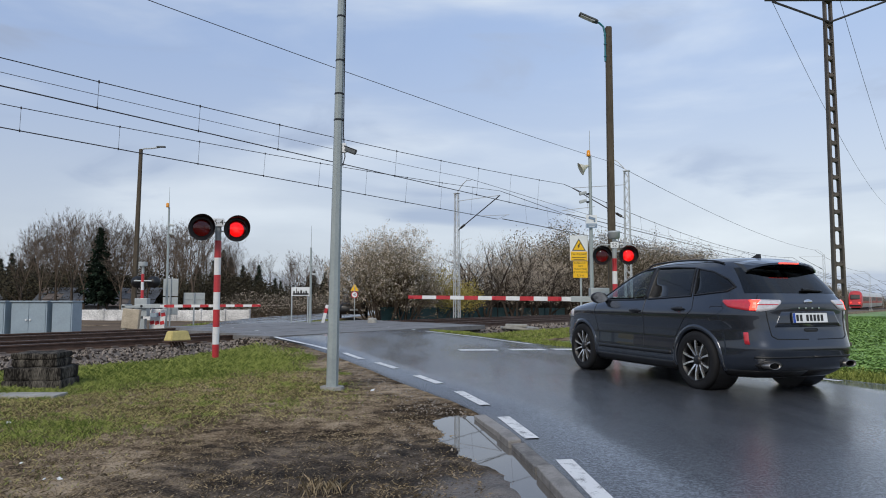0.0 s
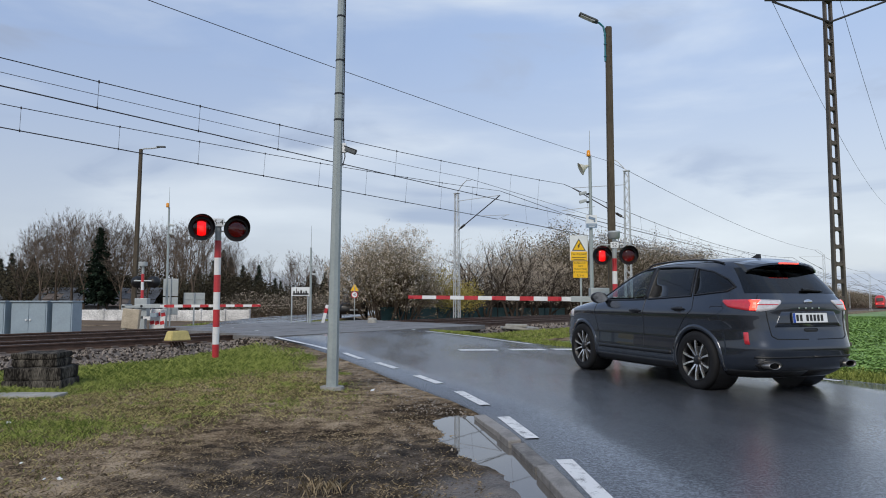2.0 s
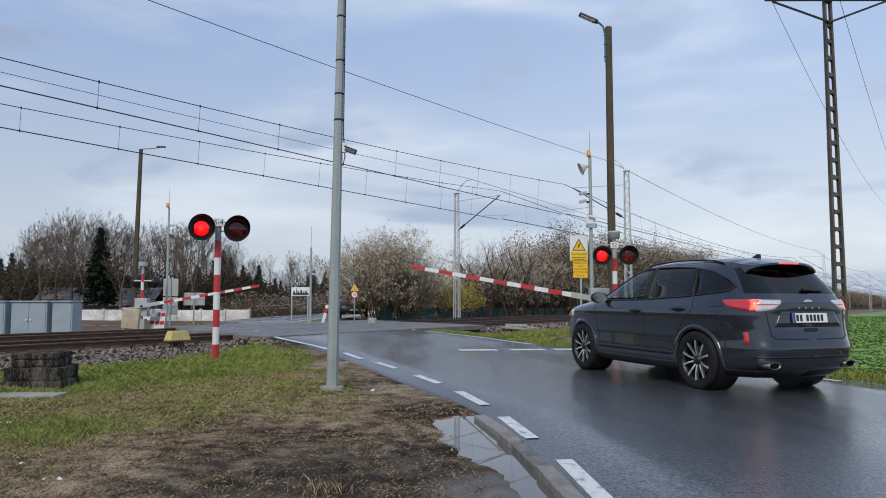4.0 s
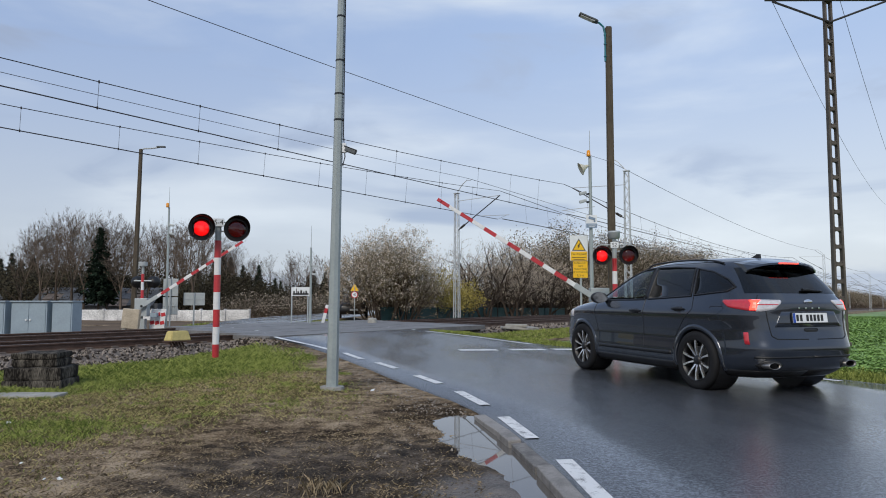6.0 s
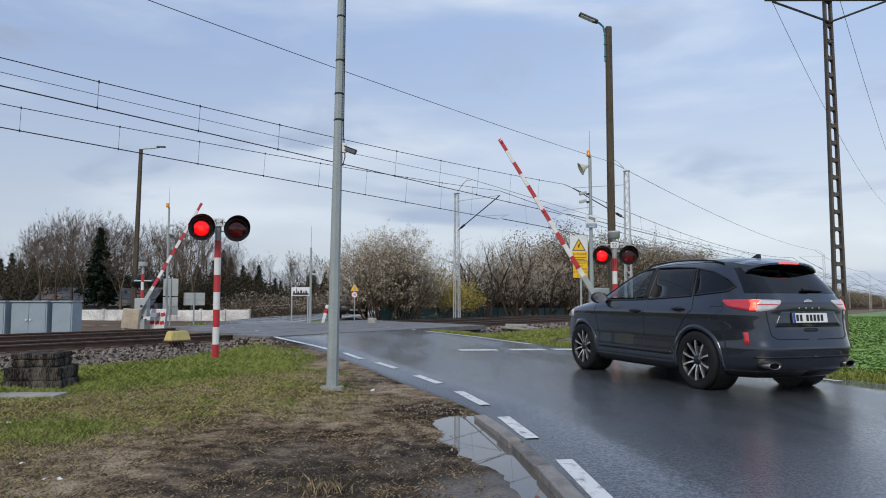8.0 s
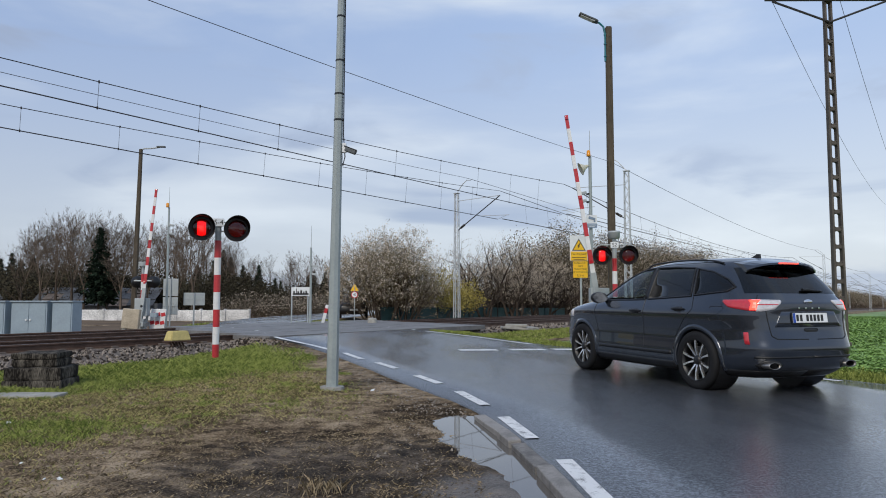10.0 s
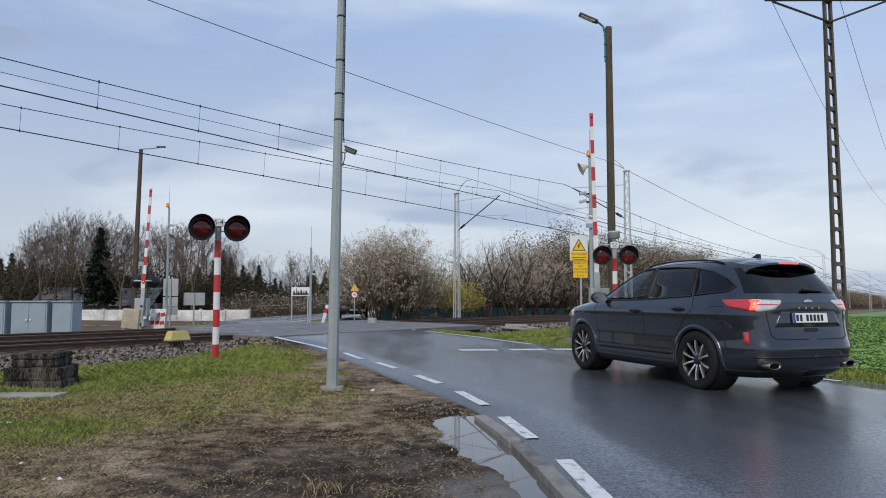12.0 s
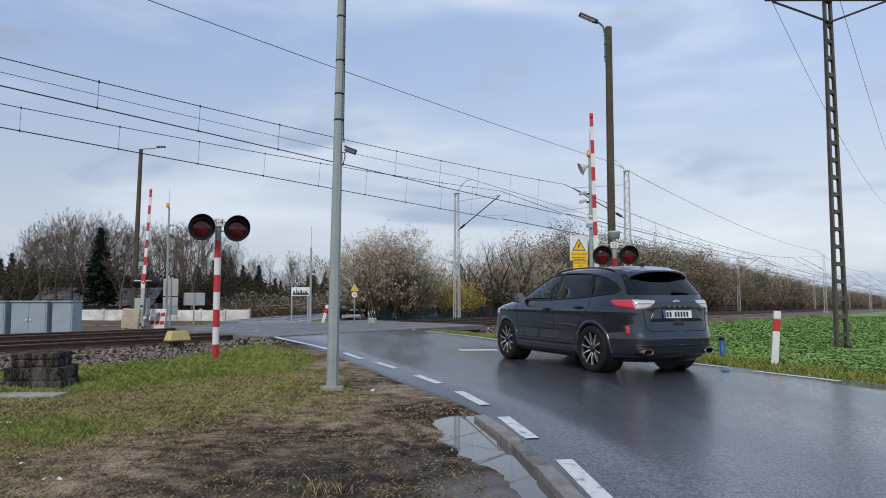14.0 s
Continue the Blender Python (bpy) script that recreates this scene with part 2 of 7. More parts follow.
M = dict(
    asphalt=asphalt_material(),
    crossing=material("crossing_slab", (0.16, 0.155, 0.15), 0.6, vary=0.35, scale=2.0, bump=0.3, bump_scale=70),
    paint=material("road_paint", (0.60, 0.60, 0.59), 0.5, vary=0.85, scale=11.0, bump=0.5, bump_scale=140, second=(0.70, 0.70, 0.69), stops=(0.38, 0.46)),
    kerb=material("kerb_concrete", (0.19, 0.178, 0.165), 0.75, vary=0.5, scale=12, bump=0.7, bump_scale=110, random=0.3),
    soil=soil_material(),
    field=material("field_earth", (0.125, 0.090, 0.062), 0.95, vary=0.35, scale=0.3, bump=0.8, bump_scale=12, spec=0.1),
    gravel=material("gravel", (0.15, 0.125, 0.105), 0.9, vary=0.5, scale=9, bump=0.9, bump_scale=40, spec=0.15),
    stone=material("ballast_stone", (0.115, 0.090, 0.073), 0.9, vary=0.75, scale=12, random=0.8, island=True, second=(0.29, 0.245, 0.205), spec=0.15),
    pebble=material("pebble", (0.21, 0.18, 0.15), 0.85, vary=0.4, scale=12, random=0.6, island=True),
    puddle=material("puddle_water", (0.11, 0.10, 0.09), 0.02, vary=0.1, scale=2),
    rail=material("rusty_rail", (0.085, 0.052, 0.038), 0.6, vary=0.4, scale=6, bump=0.3, spec=0.25),
    railtop=material("worn_rail_head", (0.16, 0.14, 0.13), 0.35, 0.8, vary=0.2, scale=4),
    sleeper=material("concrete_sleeper", (0.14, 0.115, 0.10), 0.9, vary=0.3, scale=5, bump=0.4, spec=0.2),
    galv=material("galvanised_steel", (0.40, 0.43, 0.43), 0.55, 0.35, vary=0.12, scale=5),
    pole_grey=material("grey_painted_pole", (0.31, 0.35, 0.345), 0.5, 0.1, vary=0.12, scale=4),
    mast=material("pale_mast_paint", (0.50, 0.52, 0.53), 0.6, 0.1, vary=0.15, scale=4),
    wood=material("weathered_concrete_pole", (0.085, 0.07, 0.052), 0.9, vary=0.4, scale=3, bump=0.5, stretch=(1, 1, 0.2), spec=0.2),
    darkmast=material("dark_concrete_mast", (0.10, 0.088, 0.078), 0.9, vary=0.35, scale=4, bump=0.5, spec=0.2),
    darkgrey=material("dark_grey_cast_metal", (0.075, 0.085, 0.09), 0.5, 0.2, vary=0.2, scale=6),
    wire=material("dark_wire", (0.045, 0.042, 0.045), 0.6, 0.3, vary=0.1),
    red=material("red_paint", (0.48, 0.028, 0.035), 0.4, vary=0.18, scale=6, coat=0.2),
    white=material("white_paint", (0.72, 0.72, 0.71), 0.45, vary=0.1, scale=6, coat=0.2),
    black=material("black_plastic", (0.008, 0.008, 0.009), 0.42, vary=0.3, scale=6),
    rubber=material("tyre_rubber", (0.009, 0.009, 0.010), 0.75, vary=0.3, scale=14, bump=0.4, spec=0.3),
    teal=material("teal_paint", (0.02, 0.16, 0.19), 0.5, vary=0.15),
    cabinet=material("cabinet_paint", (0.27, 0.335, 0.38), 0.5, vary=0.1, scale=2.5),
    beige=material("stained_beige_panel", (0.46, 0.39, 0.29), 0.8, vary=0.3, scale=4, bump=0.3),
    yellowbox=material("pale_yellow_cover", (0.55, 0.45, 0.17), 0.7, vary=0.2, scale=5),
    concrete=material("mossy_concrete", (0.032, 0.028, 0.024), 0.95, vary=0.6, scale=9, bump=1.0, bump_scale=30, stretch=(1, 1, 0.22), second=(0.19, 0.17, 0.14), stops=(0.46, 0.70), spec=0.15),
    lichen=material("lichen_concrete", (0.075, 0.062, 0.035), 0.95, vary=0.7, scale=10, bump=1.0, bump_scale=40, second=(0.27, 0.23, 0.13), stops=(0.42, 0.66), spec=0.1),
    slab=material("pale_slab", (0.30, 0.29, 0.26), 0.85, vary=0.3, scale=6, bump=0.4),
    signyellow=material("sign_yellow", (0.85, 0.50, 0.015), 0.45, vary=0.05),
    signwhite=material("sign_white", (0.72, 0.74, 0.74), 0.45, vary=0.06),
    signblue=material("sign_blue_grey", (0.20, 0.27, 0.36), 0.5, vary=0.1),
    ink=material("sign_ink", (0.015, 0.015, 0.016), 0.5, vary=0.1),
    amber=material("amber_lens", (0.75, 0.28, 0.01), 0.25, vary=0.1),
    cream=material("cream_horn", (0.55, 0.52, 0.40), 0.5, vary=0.1),
    wallwhite=material("whitewashed_wall", (0.60, 0.59, 0.57), 0.85, vary=0.5, scale=0.9, bump=0.3, bump_scale=20),
    roofgrey=material("old_roof_sheet", (0.075, 0.078, 0.085), 0.8, vary=0.6, scale=0.7),
    green_fence=material("green_fence_panel", (0.010, 0.045, 0.045), 0.6, vary=0.25, scale=2),
    bluepipe=material("blue_pipe", (0.01, 0.09, 0.22), 0.4, vary=0.15),
    carpaint=material("metallic_grey_car_paint", (0.027, 0.034, 0.048), 0.25, 0.6, vary=0.06, scale=30, coat=1.0, coat_rough=0.02),
    exhaust=material("dull_exhaust_steel", (0.30, 0.28, 0.26), 0.35, 1.0, vary=0.3, scale=20),
    chrome=material("chrome", (0.62, 0.62, 0.63), 0.12, 1.0, vary=0.05),
    alloy=material("machined_alloy", (0.78, 0.78, 0.78), 0.22, 0.9, vary=0.08),
    disc=material("brake_disc_steel", (0.05, 0.05, 0.05), 0.5, 0.8, vary=0.2),
    tailred=material("red_tail_lens", (0.50, 0.018, 0.03), 0.12, vary=0.15, scale=25, coat=1.0),
    tailclear=material("clear_tail_lens", (0.55, 0.53, 0.54), 0.12, vary=0.2, scale=30, coat=1.0),
    brake=material("brake_light_guide", (0.6, 0.03, 0.02), 0.3, emit=(1.0, 0.06, 0.035), strength=2.8),
    # look of the unlit lamp, coloured onto the added vanes
    shutter=material("unlit_lamp_red", (0.26, 0.009, 0.014), 0.35, vary=0.3),
    trainred=material("train_red", (0.50, 0.025, 0.03), 0.4, vary=0.08, coat=0.4),
    traingrey=material("train_grey", (0.45, 0.45, 0.47), 0.4, vary=0.1, coat=0.3),
    grass=material("grass_blade", (0.155, 0.225, 0.038), 0.7, vary=0.5, scale=0.9, second=(0.33, 0.37, 0.10), random=0.6, island=True, spec=0.15),
    turf=material("worn_turf", (0.21, 0.172, 0.080), 0.85, vary=0.6, scale=1.2, second=(0.46, 0.40, 0.18), random=0.9, island=True, spec=0.1),
    debris=material("dead_stalks", (0.075, 0.053, 0.034), 0.9, vary=0.75, scale=2, second=(0.36, 0.285, 0.19), random=0.9, island=True, stops=(0.45, 0.85), spec=0.1),
    straw=material("dry_grass", (0.20, 0.150, 0.090), 0.85, vary=0.6, scale=2, second=(0.38, 0.30, 0.19), random=0.7, island=True, spec=0.1),
    crop=material("crop_leaf", (0.125, 0.235, 0.048), 0.6, vary=0.35, scale=0.5, second=(0.25, 0.39, 0.105), random=0.4, island=True, spec=0.2),
    bark=material("bark", (0.075, 0.06, 0.048), 0.95, vary=0.4, scale=3, spec=0.1),
    twig=material("twig", (0.118, 0.090, 0.068), 0.95, vary=0.5, scale=1.5, random=0.3, island=True, spec=0.1),
    blackwood=material("dark_thorn_wood", (0.055, 0.043, 0.034), 0.95, vary=0.5, scale=1.5, spec=0.1),
    birch=material("birch_bark", (0.36, 0.34, 0.32), 0.85, vary=0.4, scale=4),
    blossom=material("blossom", (0.53, 0.45, 0.36), 0.8, vary=0.35, scale=0.6, random=0.5, island=True, spec=0.1),
    budleaf=material("bud_leaf", (0.18, 0.148, 0.08), 0.8, vary=0.4, scale=0.6, random=0.5, island=True, spec=0.1),
    hedgebud=material("hedge_bud", (0.105, 0.084, 0.050), 0.9, vary=0.5, scale=0.5, random=0.6, island=True, second=(0.21, 0.175, 0.115), spec=0.1),
    thicket=material("dark_thicket", (0.045, 0.040, 0.026), 0.9, vary=0.5, scale=0.6, random=0.5, island=True, spec=0.1),
    willow=material("willow_yellow", (0.30, 0.24, 0.05), 0.8, vary=0.3, scale=1, random=0.4, island=True),
    conifer=material("conifer_needles", (0.014, 0.024, 0.015), 0.9, vary=0.4, scale=1.5, random=0.5, island=True, spec=0.1),
)


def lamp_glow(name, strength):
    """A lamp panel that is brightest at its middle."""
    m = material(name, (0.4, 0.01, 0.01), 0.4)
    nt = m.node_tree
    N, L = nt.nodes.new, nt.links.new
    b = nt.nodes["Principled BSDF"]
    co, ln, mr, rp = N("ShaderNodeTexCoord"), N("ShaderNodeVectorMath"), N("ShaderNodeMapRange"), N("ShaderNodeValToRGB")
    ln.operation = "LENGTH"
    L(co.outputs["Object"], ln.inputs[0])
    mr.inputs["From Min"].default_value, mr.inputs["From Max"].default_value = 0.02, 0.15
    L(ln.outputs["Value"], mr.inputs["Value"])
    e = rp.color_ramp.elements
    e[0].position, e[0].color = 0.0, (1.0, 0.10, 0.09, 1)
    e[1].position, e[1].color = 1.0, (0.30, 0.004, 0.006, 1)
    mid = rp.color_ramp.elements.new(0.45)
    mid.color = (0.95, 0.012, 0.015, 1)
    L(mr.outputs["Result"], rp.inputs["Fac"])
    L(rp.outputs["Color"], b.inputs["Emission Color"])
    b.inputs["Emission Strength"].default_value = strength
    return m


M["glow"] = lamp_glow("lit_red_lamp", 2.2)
M["carglass"] = glass("tinted_glass", (0.75, 0.85, 0.9), 0.10)
M["carglass_light"] = glass("light_glass", (0.85, 0.95, 0.95), 0.75)
M["lens"] = glass("red_lens", (1.0, 0.25, 0.25), 0.8, 0.08)


# ---- mesh helpers ----
def mesh_of(name, bm, mat, smooth_faces=False):
    me = bpy.data.meshes.new(name)
    bm.normal_update()
    if smooth_faces:
        for fc in bm.faces:
            fc.smooth = True
    bm.to_mesh(me)
    bm.free()
    for k in (mat if isinstance(mat, (list, tuple)) else [mat]):
        me.materials.append(k)
    return me


def part(name, bm, mat, parent=None, label="", soft=False):
    ob = new(name, mesh_of(name, bm, mat, soft))
    if parent is not None:
        ob.parent = parent
    return tagged(ob, label)


def pydata(name, verts, faces, mat, parent=None, soft=False):
    me = bpy.data.meshes.new(name)
    me.from_pydata(verts, [], faces)
    me.update()
    if soft:
        me.polygons.foreach_set("use_smooth", [True] * len(me.polygons))
    me.materials.append(mat)
    ob = new(name, me)
    if parent is not None:
        ob.parent = parent
    return ob


def thing(name, m, label, category, group="", kind=""):
    ob = new(name)
    ob.matrix_basis = m
    return tagged(ob, label, category, group, kind)


def box(bm, c, size, bevel=0.0, turn=None):
    r = bmesh.ops.create_cube(bm, size=1.0)
    vs = r["verts"]
    m = Matrix.Translation(c) @ (turn or Matrix.Identity(4)) @ Matrix.Diagonal((*size, 1))
    bmesh.ops.transform(bm, matrix=m, verts=vs)
    if bevel:
        es = list({e for v in vs for e in v.link_edges})
        bmesh.ops.bevel(bm, geom=es, offset=bevel, segments=2, affect="EDGES", profile=0.6)
    return bm


def rod(bm, a, b, r0, r1=None, n=10, caps=True):
    a, b = Vector(a), Vector(b)
    r1 = r0 if r1 is None else r1
    q = (b - a).to_track_quat("Z", "Y")
    rings = []
    for c, r in ((a, r0), (b, r1)):
        rings.append([bm.verts.new(c + q @ Vector((r * math.cos(2 * math.pi * i / n), r * math.sin(2 * math.pi * i / n), 0))) for i in range(n)])
    for i in range(n):
        bm.faces.new((rings[0][i], rings[0][(i + 1) % n], rings[1][(i + 1) % n], rings[1][i]))
    if caps:
        bm.faces.new(rings[0][::-1])
        bm.faces.new(rings[1])
    return bm


def pipe(bm, pts, r, n=6):
    pts = [Vector(q) for q in pts]
    rings = []
    for i, c in enumerate(pts):
        t = (pts[min(i + 1, len(pts) - 1)] - pts[max(i - 1, 0)]).normalized()
        q = t.to_track_quat("Z", "Y")
        rr = r[i] if isinstance(r, (list, tuple)) else r
        rings.append([bm.verts.new(c + q @ Vector((rr * math.cos(2 * math.pi * k / n), rr * math.sin(2 * math.pi * k / n), 0))) for k in range(n)])
    for a, b in zip(rings, rings[1:]):
        for k in range(n):
            bm.faces.new((a[k], a[(k + 1) % n], b[(k + 1) % n], b[k]))
    bm.faces.new(rings[0][::-1])
    bm.faces.new(rings[-1])
    return bm


def lathe(bm, prof, n=24, m=None, closed=False):
    """prof: (radius, z) pairs turned about z, then moved by m."""
    rings = []
    for r, z in prof:
        rings.append([bm.verts.new((m or Matrix.Identity(4)) @ Vector((r * math.cos(2 * math.pi * i / n), r * math.sin(2 * math.pi * i / n), z))) for i in range(n)])
    pairs = list(zip(rings, rings[1:])) + ([(rings[-1], rings[0])] if closed else [])
    for a, b in pairs:
        for i in range(n):
            bm.faces.new((a[i], a[(i + 1) % n], b[(i + 1) % n], b[i]))
    return bm


def plate(bm, pts, t, m=None):
    """A flat polygon (x, z) in the xz plane, thickened along y by t."""
    m = m or Matrix.Identity(4)
    a = [bm.verts.new(m @ Vector((x, 0, z))) for x, z in pts]
    b = [bm.verts.new(m @ Vector((x, t, z))) for x, z in pts]
    bm.faces.new(a)
    bm.faces.new(b[::-1])
    k = len(pts)
    for i in range(k):
        bm.faces.new((a[i], b[i], b[(i + 1) % k], a[(i + 1) % k]))
    return bm


def B():
    return bmesh.new()


def interp(x, xs, ys):
    return float(np.interp(x, xs, ys))
# ---- ground, road, railway ----
LEFT = [(1.2, -30), (1.0, -10), (0.92, 1.0), (0.87, 3.0), (0.805, 4.06), (0.735, 4.9), (0.655, 5.65), (0.575, 6.2), (0.41, 7.1), (0.05, 8.26), (-0.33, 9.33), (-0.8, 10.73),
        (-1.44, 12.63), (-2.08, 14.26), (-3.14, 16.4), (-4.4, 18.4), (-5.6, 21.0), (-7.6, 24.5), (-9.3, 28.3), (-10.8, 32.5), (-11.6, 38.0),
        (-12.0, 46.0), (-10.3, 62.0), (-7.0, 100.0), (6, 260)]
RIGHT = [(13.0, -30), (10.6, -10), (8.6, 1.0), (7.5, 4.6), (7.1, 5.9), (6.75, 7.0), (6.4, 8.2), (6.05, 9.3), (5.72, 10.2), (5.28, 11.2), (4.85, 12.4),
         (4.25, 14.0), (3.4, 16.3), (2.6, 18.4), (1.45, 20.6), (-0.4, 22.7), (-2.2, 25.6), (-4.6, 28.0), (-6.9, 31.5), (-7.5, 37.0), (-6.8, 45.0),
         (-5.0, 61.0), (-1.0, 100.0), (12, 260)]


def catmull(pts, steps):
    out = []
    v = [Vector(q) for q in pts]
    for i in range(len(v) - 1):
        a, b, c, d = v[max(i - 1, 0)], v[i], v[i + 1], v[min(i + 2, len(v) - 1)]
        for k in range(steps):
            t = k / steps
            out.append(0.5 * ((2 * b) + (c - a) * t + (2 * a - 5 * b + 4 * c - d) * t * t + (3 * b - a - 3 * c + d) * t ** 3))
    out.append(v[-1])
    return out


def resample_pair(n):
    a, b = catmull(LEFT, 6), catmull(RIGHT, 6)
    ia, ib = np.linspace(0, len(a) - 1, n), np.linspace(0, len(b) - 1, n)

    def take(l, t):
        i = min(int(t), len(l) - 2)
        return l[i].lerp(l[i + 1], t - i)
    return [take(a, t) for t in ia], [take(b, t) for t in ib]


EDGE_L, EDGE_R = resample_pair(180)
CENTRE = np.array([((a + b) / 2).to_tuple() for a, b in zip(EDGE_L, EDGE_R)])
HALF = np.array([(a - b).length / 2 for a, b in zip(EDGE_L, EDGE_R)])


def gap_many(x, y):
    a, b = CENTRE[:-1], CENTRE[1:]
    ab = b - a
    t = np.clip(((x[:, None] - a[:, 0]) * ab[:, 0] + (y[:, None] - a[:, 1]) * ab[:, 1]) / (ab ** 2).sum(1), 0, 1)
    qx, qy = a[:, 0] + ab[:, 0] * t, a[:, 1] + ab[:, 1] * t
    return (np.hypot(qx - x[:, None], qy - y[:, None]) - (HALF[:-1] * (1 - t) + HALF[1:] * t)).min(1)


GX0, GY0, GSTEP, GNX, GNY = -20.0, -4.0, 0.125, 304, 352
GAPS = np.stack([gap_many(GX0 + GSTEP * np.arange(GNX), np.full(GNX, GY0 + GSTEP * j)) for j in range(GNY)]).tolist()


def road_gap(x, y):
    """Distance outside the road's edge, negative on it."""
    u, v = (x - GX0) / GSTEP, (y - GY0) / GSTEP
    i, j = int(u), int(v)
    if u < 0 or v < 0 or i >= GNX - 1 or j >= GNY - 1:
        return float(gap_many(np.array([x]), np.array([y]))[0])
    u, v = u - i, v - j
    a, b = GAPS[j], GAPS[j + 1]
    return (a[i] * (1 - u) + a[i + 1] * u) * (1 - v) + (b[i] * (1 - u) + b[i + 1] * u) * v


# the puddle's bank, from its near end to its far end
SHORE_Y, SHORE_X = (3.6, 4.36, 4.71, 5.02, 5.15, 5.40, 5.64, 5.94, 6.33, 6.78, 7.2), (0.50, 0.52, 0.47, 0.40, 0.31, 0.22, 0.14, 0.06, 0.03, -0.05, 0.05)


def ground_z(x, y, rough=True):
    s, p = sp_of(x, y)
    z = -0.2 * smooth(12.2, 14.2, p) - 0.35 * smooth(26, 45, p) + grade(s) * (1 - smooth(300, 900, s)) - 0.12 * smooth(14, 20, s) * (1 - smooth(11, 13, p))
    z -= 3.0 * smooth(300, 900, s)
    near = abs(x) < 60 and -20 < y < 110
    if near:
        w = 1 - smooth(0.15, 2.2, road_gap(x, y))
        z = z * (1 - w) + (road_z(x, y) - 0.018 - 0.027 * smooth(8.0, 11.0, y)) * w
        if rough and w < 0.95:
            z += 0.03 * noise.noise((x * 0.8, y * 0.8, 3.1)) + 0.018 * noise.noise((x * 3.1, y * 3.1, 7.7))
        if -0.6 < x < 1.0 and 1.9 < y < 7.8:
            shore = x - interp(y, SHORE_Y, SHORE_X) + 0.05 * noise.noise((x * 5, y * 5, 2.0)) + 0.03 * noise.noise((x * 14, y * 14, 6.0))
            z -= 0.06 * smooth(-0.16, 0.10, shore) * (1 - smooth(7.1, 7.4, y + 0.3 * abs(x - 0.2))) * smooth(2.0, 2.8, y)
        if rough and -7 < x < 1.2 and 3 < y < 9:
            z += 0.010 * noise.noise((x * 9, y * 9, 5.5)) + 0.006 * noise.noise((x * 19, y * 19, 1.5))
    return z


def build_ground():
    k = 170
    u = np.linspace(-1, 1, 2 * k + 1)
    ax = np.sign(u) * 0.95 * (np.exp(np.abs(u) * 8.0) - 1)
    xs, ys = ax, ax + 6.0
    verts = [(x, y, ground_z(x, y)) for y in ys for x in xs]
    n = len(xs)
    faces = [(j * n + i, j * n + i + 1, (j + 1) * n + i + 1, (j + 1) * n + i) for j in range(n - 1) for i in range(n - 1)]
    g = pydata("ground", verts, faces, M["soil"], soft=True)
    return tagged(g, "muddy brown grass verge and field earth", "ground", kind="structure")


build_ground()


def build_road():
    cols = 9
    verts, faces = [], []
    for a, b in zip(EDGE_L, EDGE_R):
        for c in range(cols):
            q = a.lerp(b, c / (cols - 1))
            crown = 0.03 * (1 - abs(2 * c / (cols - 1) - 1) ** 2)
            dip = 0.07 if 14.15 < sp_of(q.x, q.y)[1] < 22.65 else 0.0
            verts.append((q.x, q.y, road_z(q.x, q.y) + crown - dip))
        for q in (a, b):
            verts.append((q.x, q.y, road_z(q.x, q.y) - 0.12))
    w = cols + 2
    for j in range(len(EDGE_L) - 1):
        o, e = j * w, (j + 1) * w
        for c in range(cols - 1):
            faces.append((o + c, o + c + 1, e + c + 1, e + c))
        faces.append((o + cols, o, e, e + cols))
        faces.append((o + cols - 1, o + cols + 1, e + cols + 1, e + cols - 1))
    return tagged(pydata("road", verts, faces, M["asphalt"], soft=True), "wet dark asphalt country road bending to a level crossing", "road", kind="structure")


build_road()


def stripe(name, pts, width, parent=None):
    """A painted line along ground points."""
    verts, faces = [], []
    v = [Vector((*q, 0)) for q in pts]
    for i, c in enumerate(v):
        t = (v[min(i + 1, len(v) - 1)] - v[max(i - 1, 0)]).normalized()
        nrm = Vector((-t.y, t.x, 0)) * width / 2
        for k in (-1, 1):
            q = c + nrm * k
            verts.append((q.x, q.y, lane_z(q.x, q.y) + 0.006))
    for i in range(len(v) - 1):
        faces.append((2 * i, 2 * i + 2, 2 * i + 3, 2 * i + 1))
    ob = pydata(name, verts, faces, M["paint"])
    return ob


def lane_z(x, y):
    """Height of the cambered road surface."""
    i = int(np.argmin(np.hypot(CENTRE[:, 0] - x, CENTRE[:, 1] - y)))
    a, b = EDGE_L[i], EDGE_R[i]
    ab = b - a
    t = max(0, min(1, ((x - a.x) * ab.x + (y - a.y) * ab.y) / ab.length_squared))
    return road_z(x, y) + 0.03 * (1 - abs(2 * t - 1) ** 2)


def fine(pts, n=8):
    return [(q.x, q.y) for q in catmull(pts, n)]


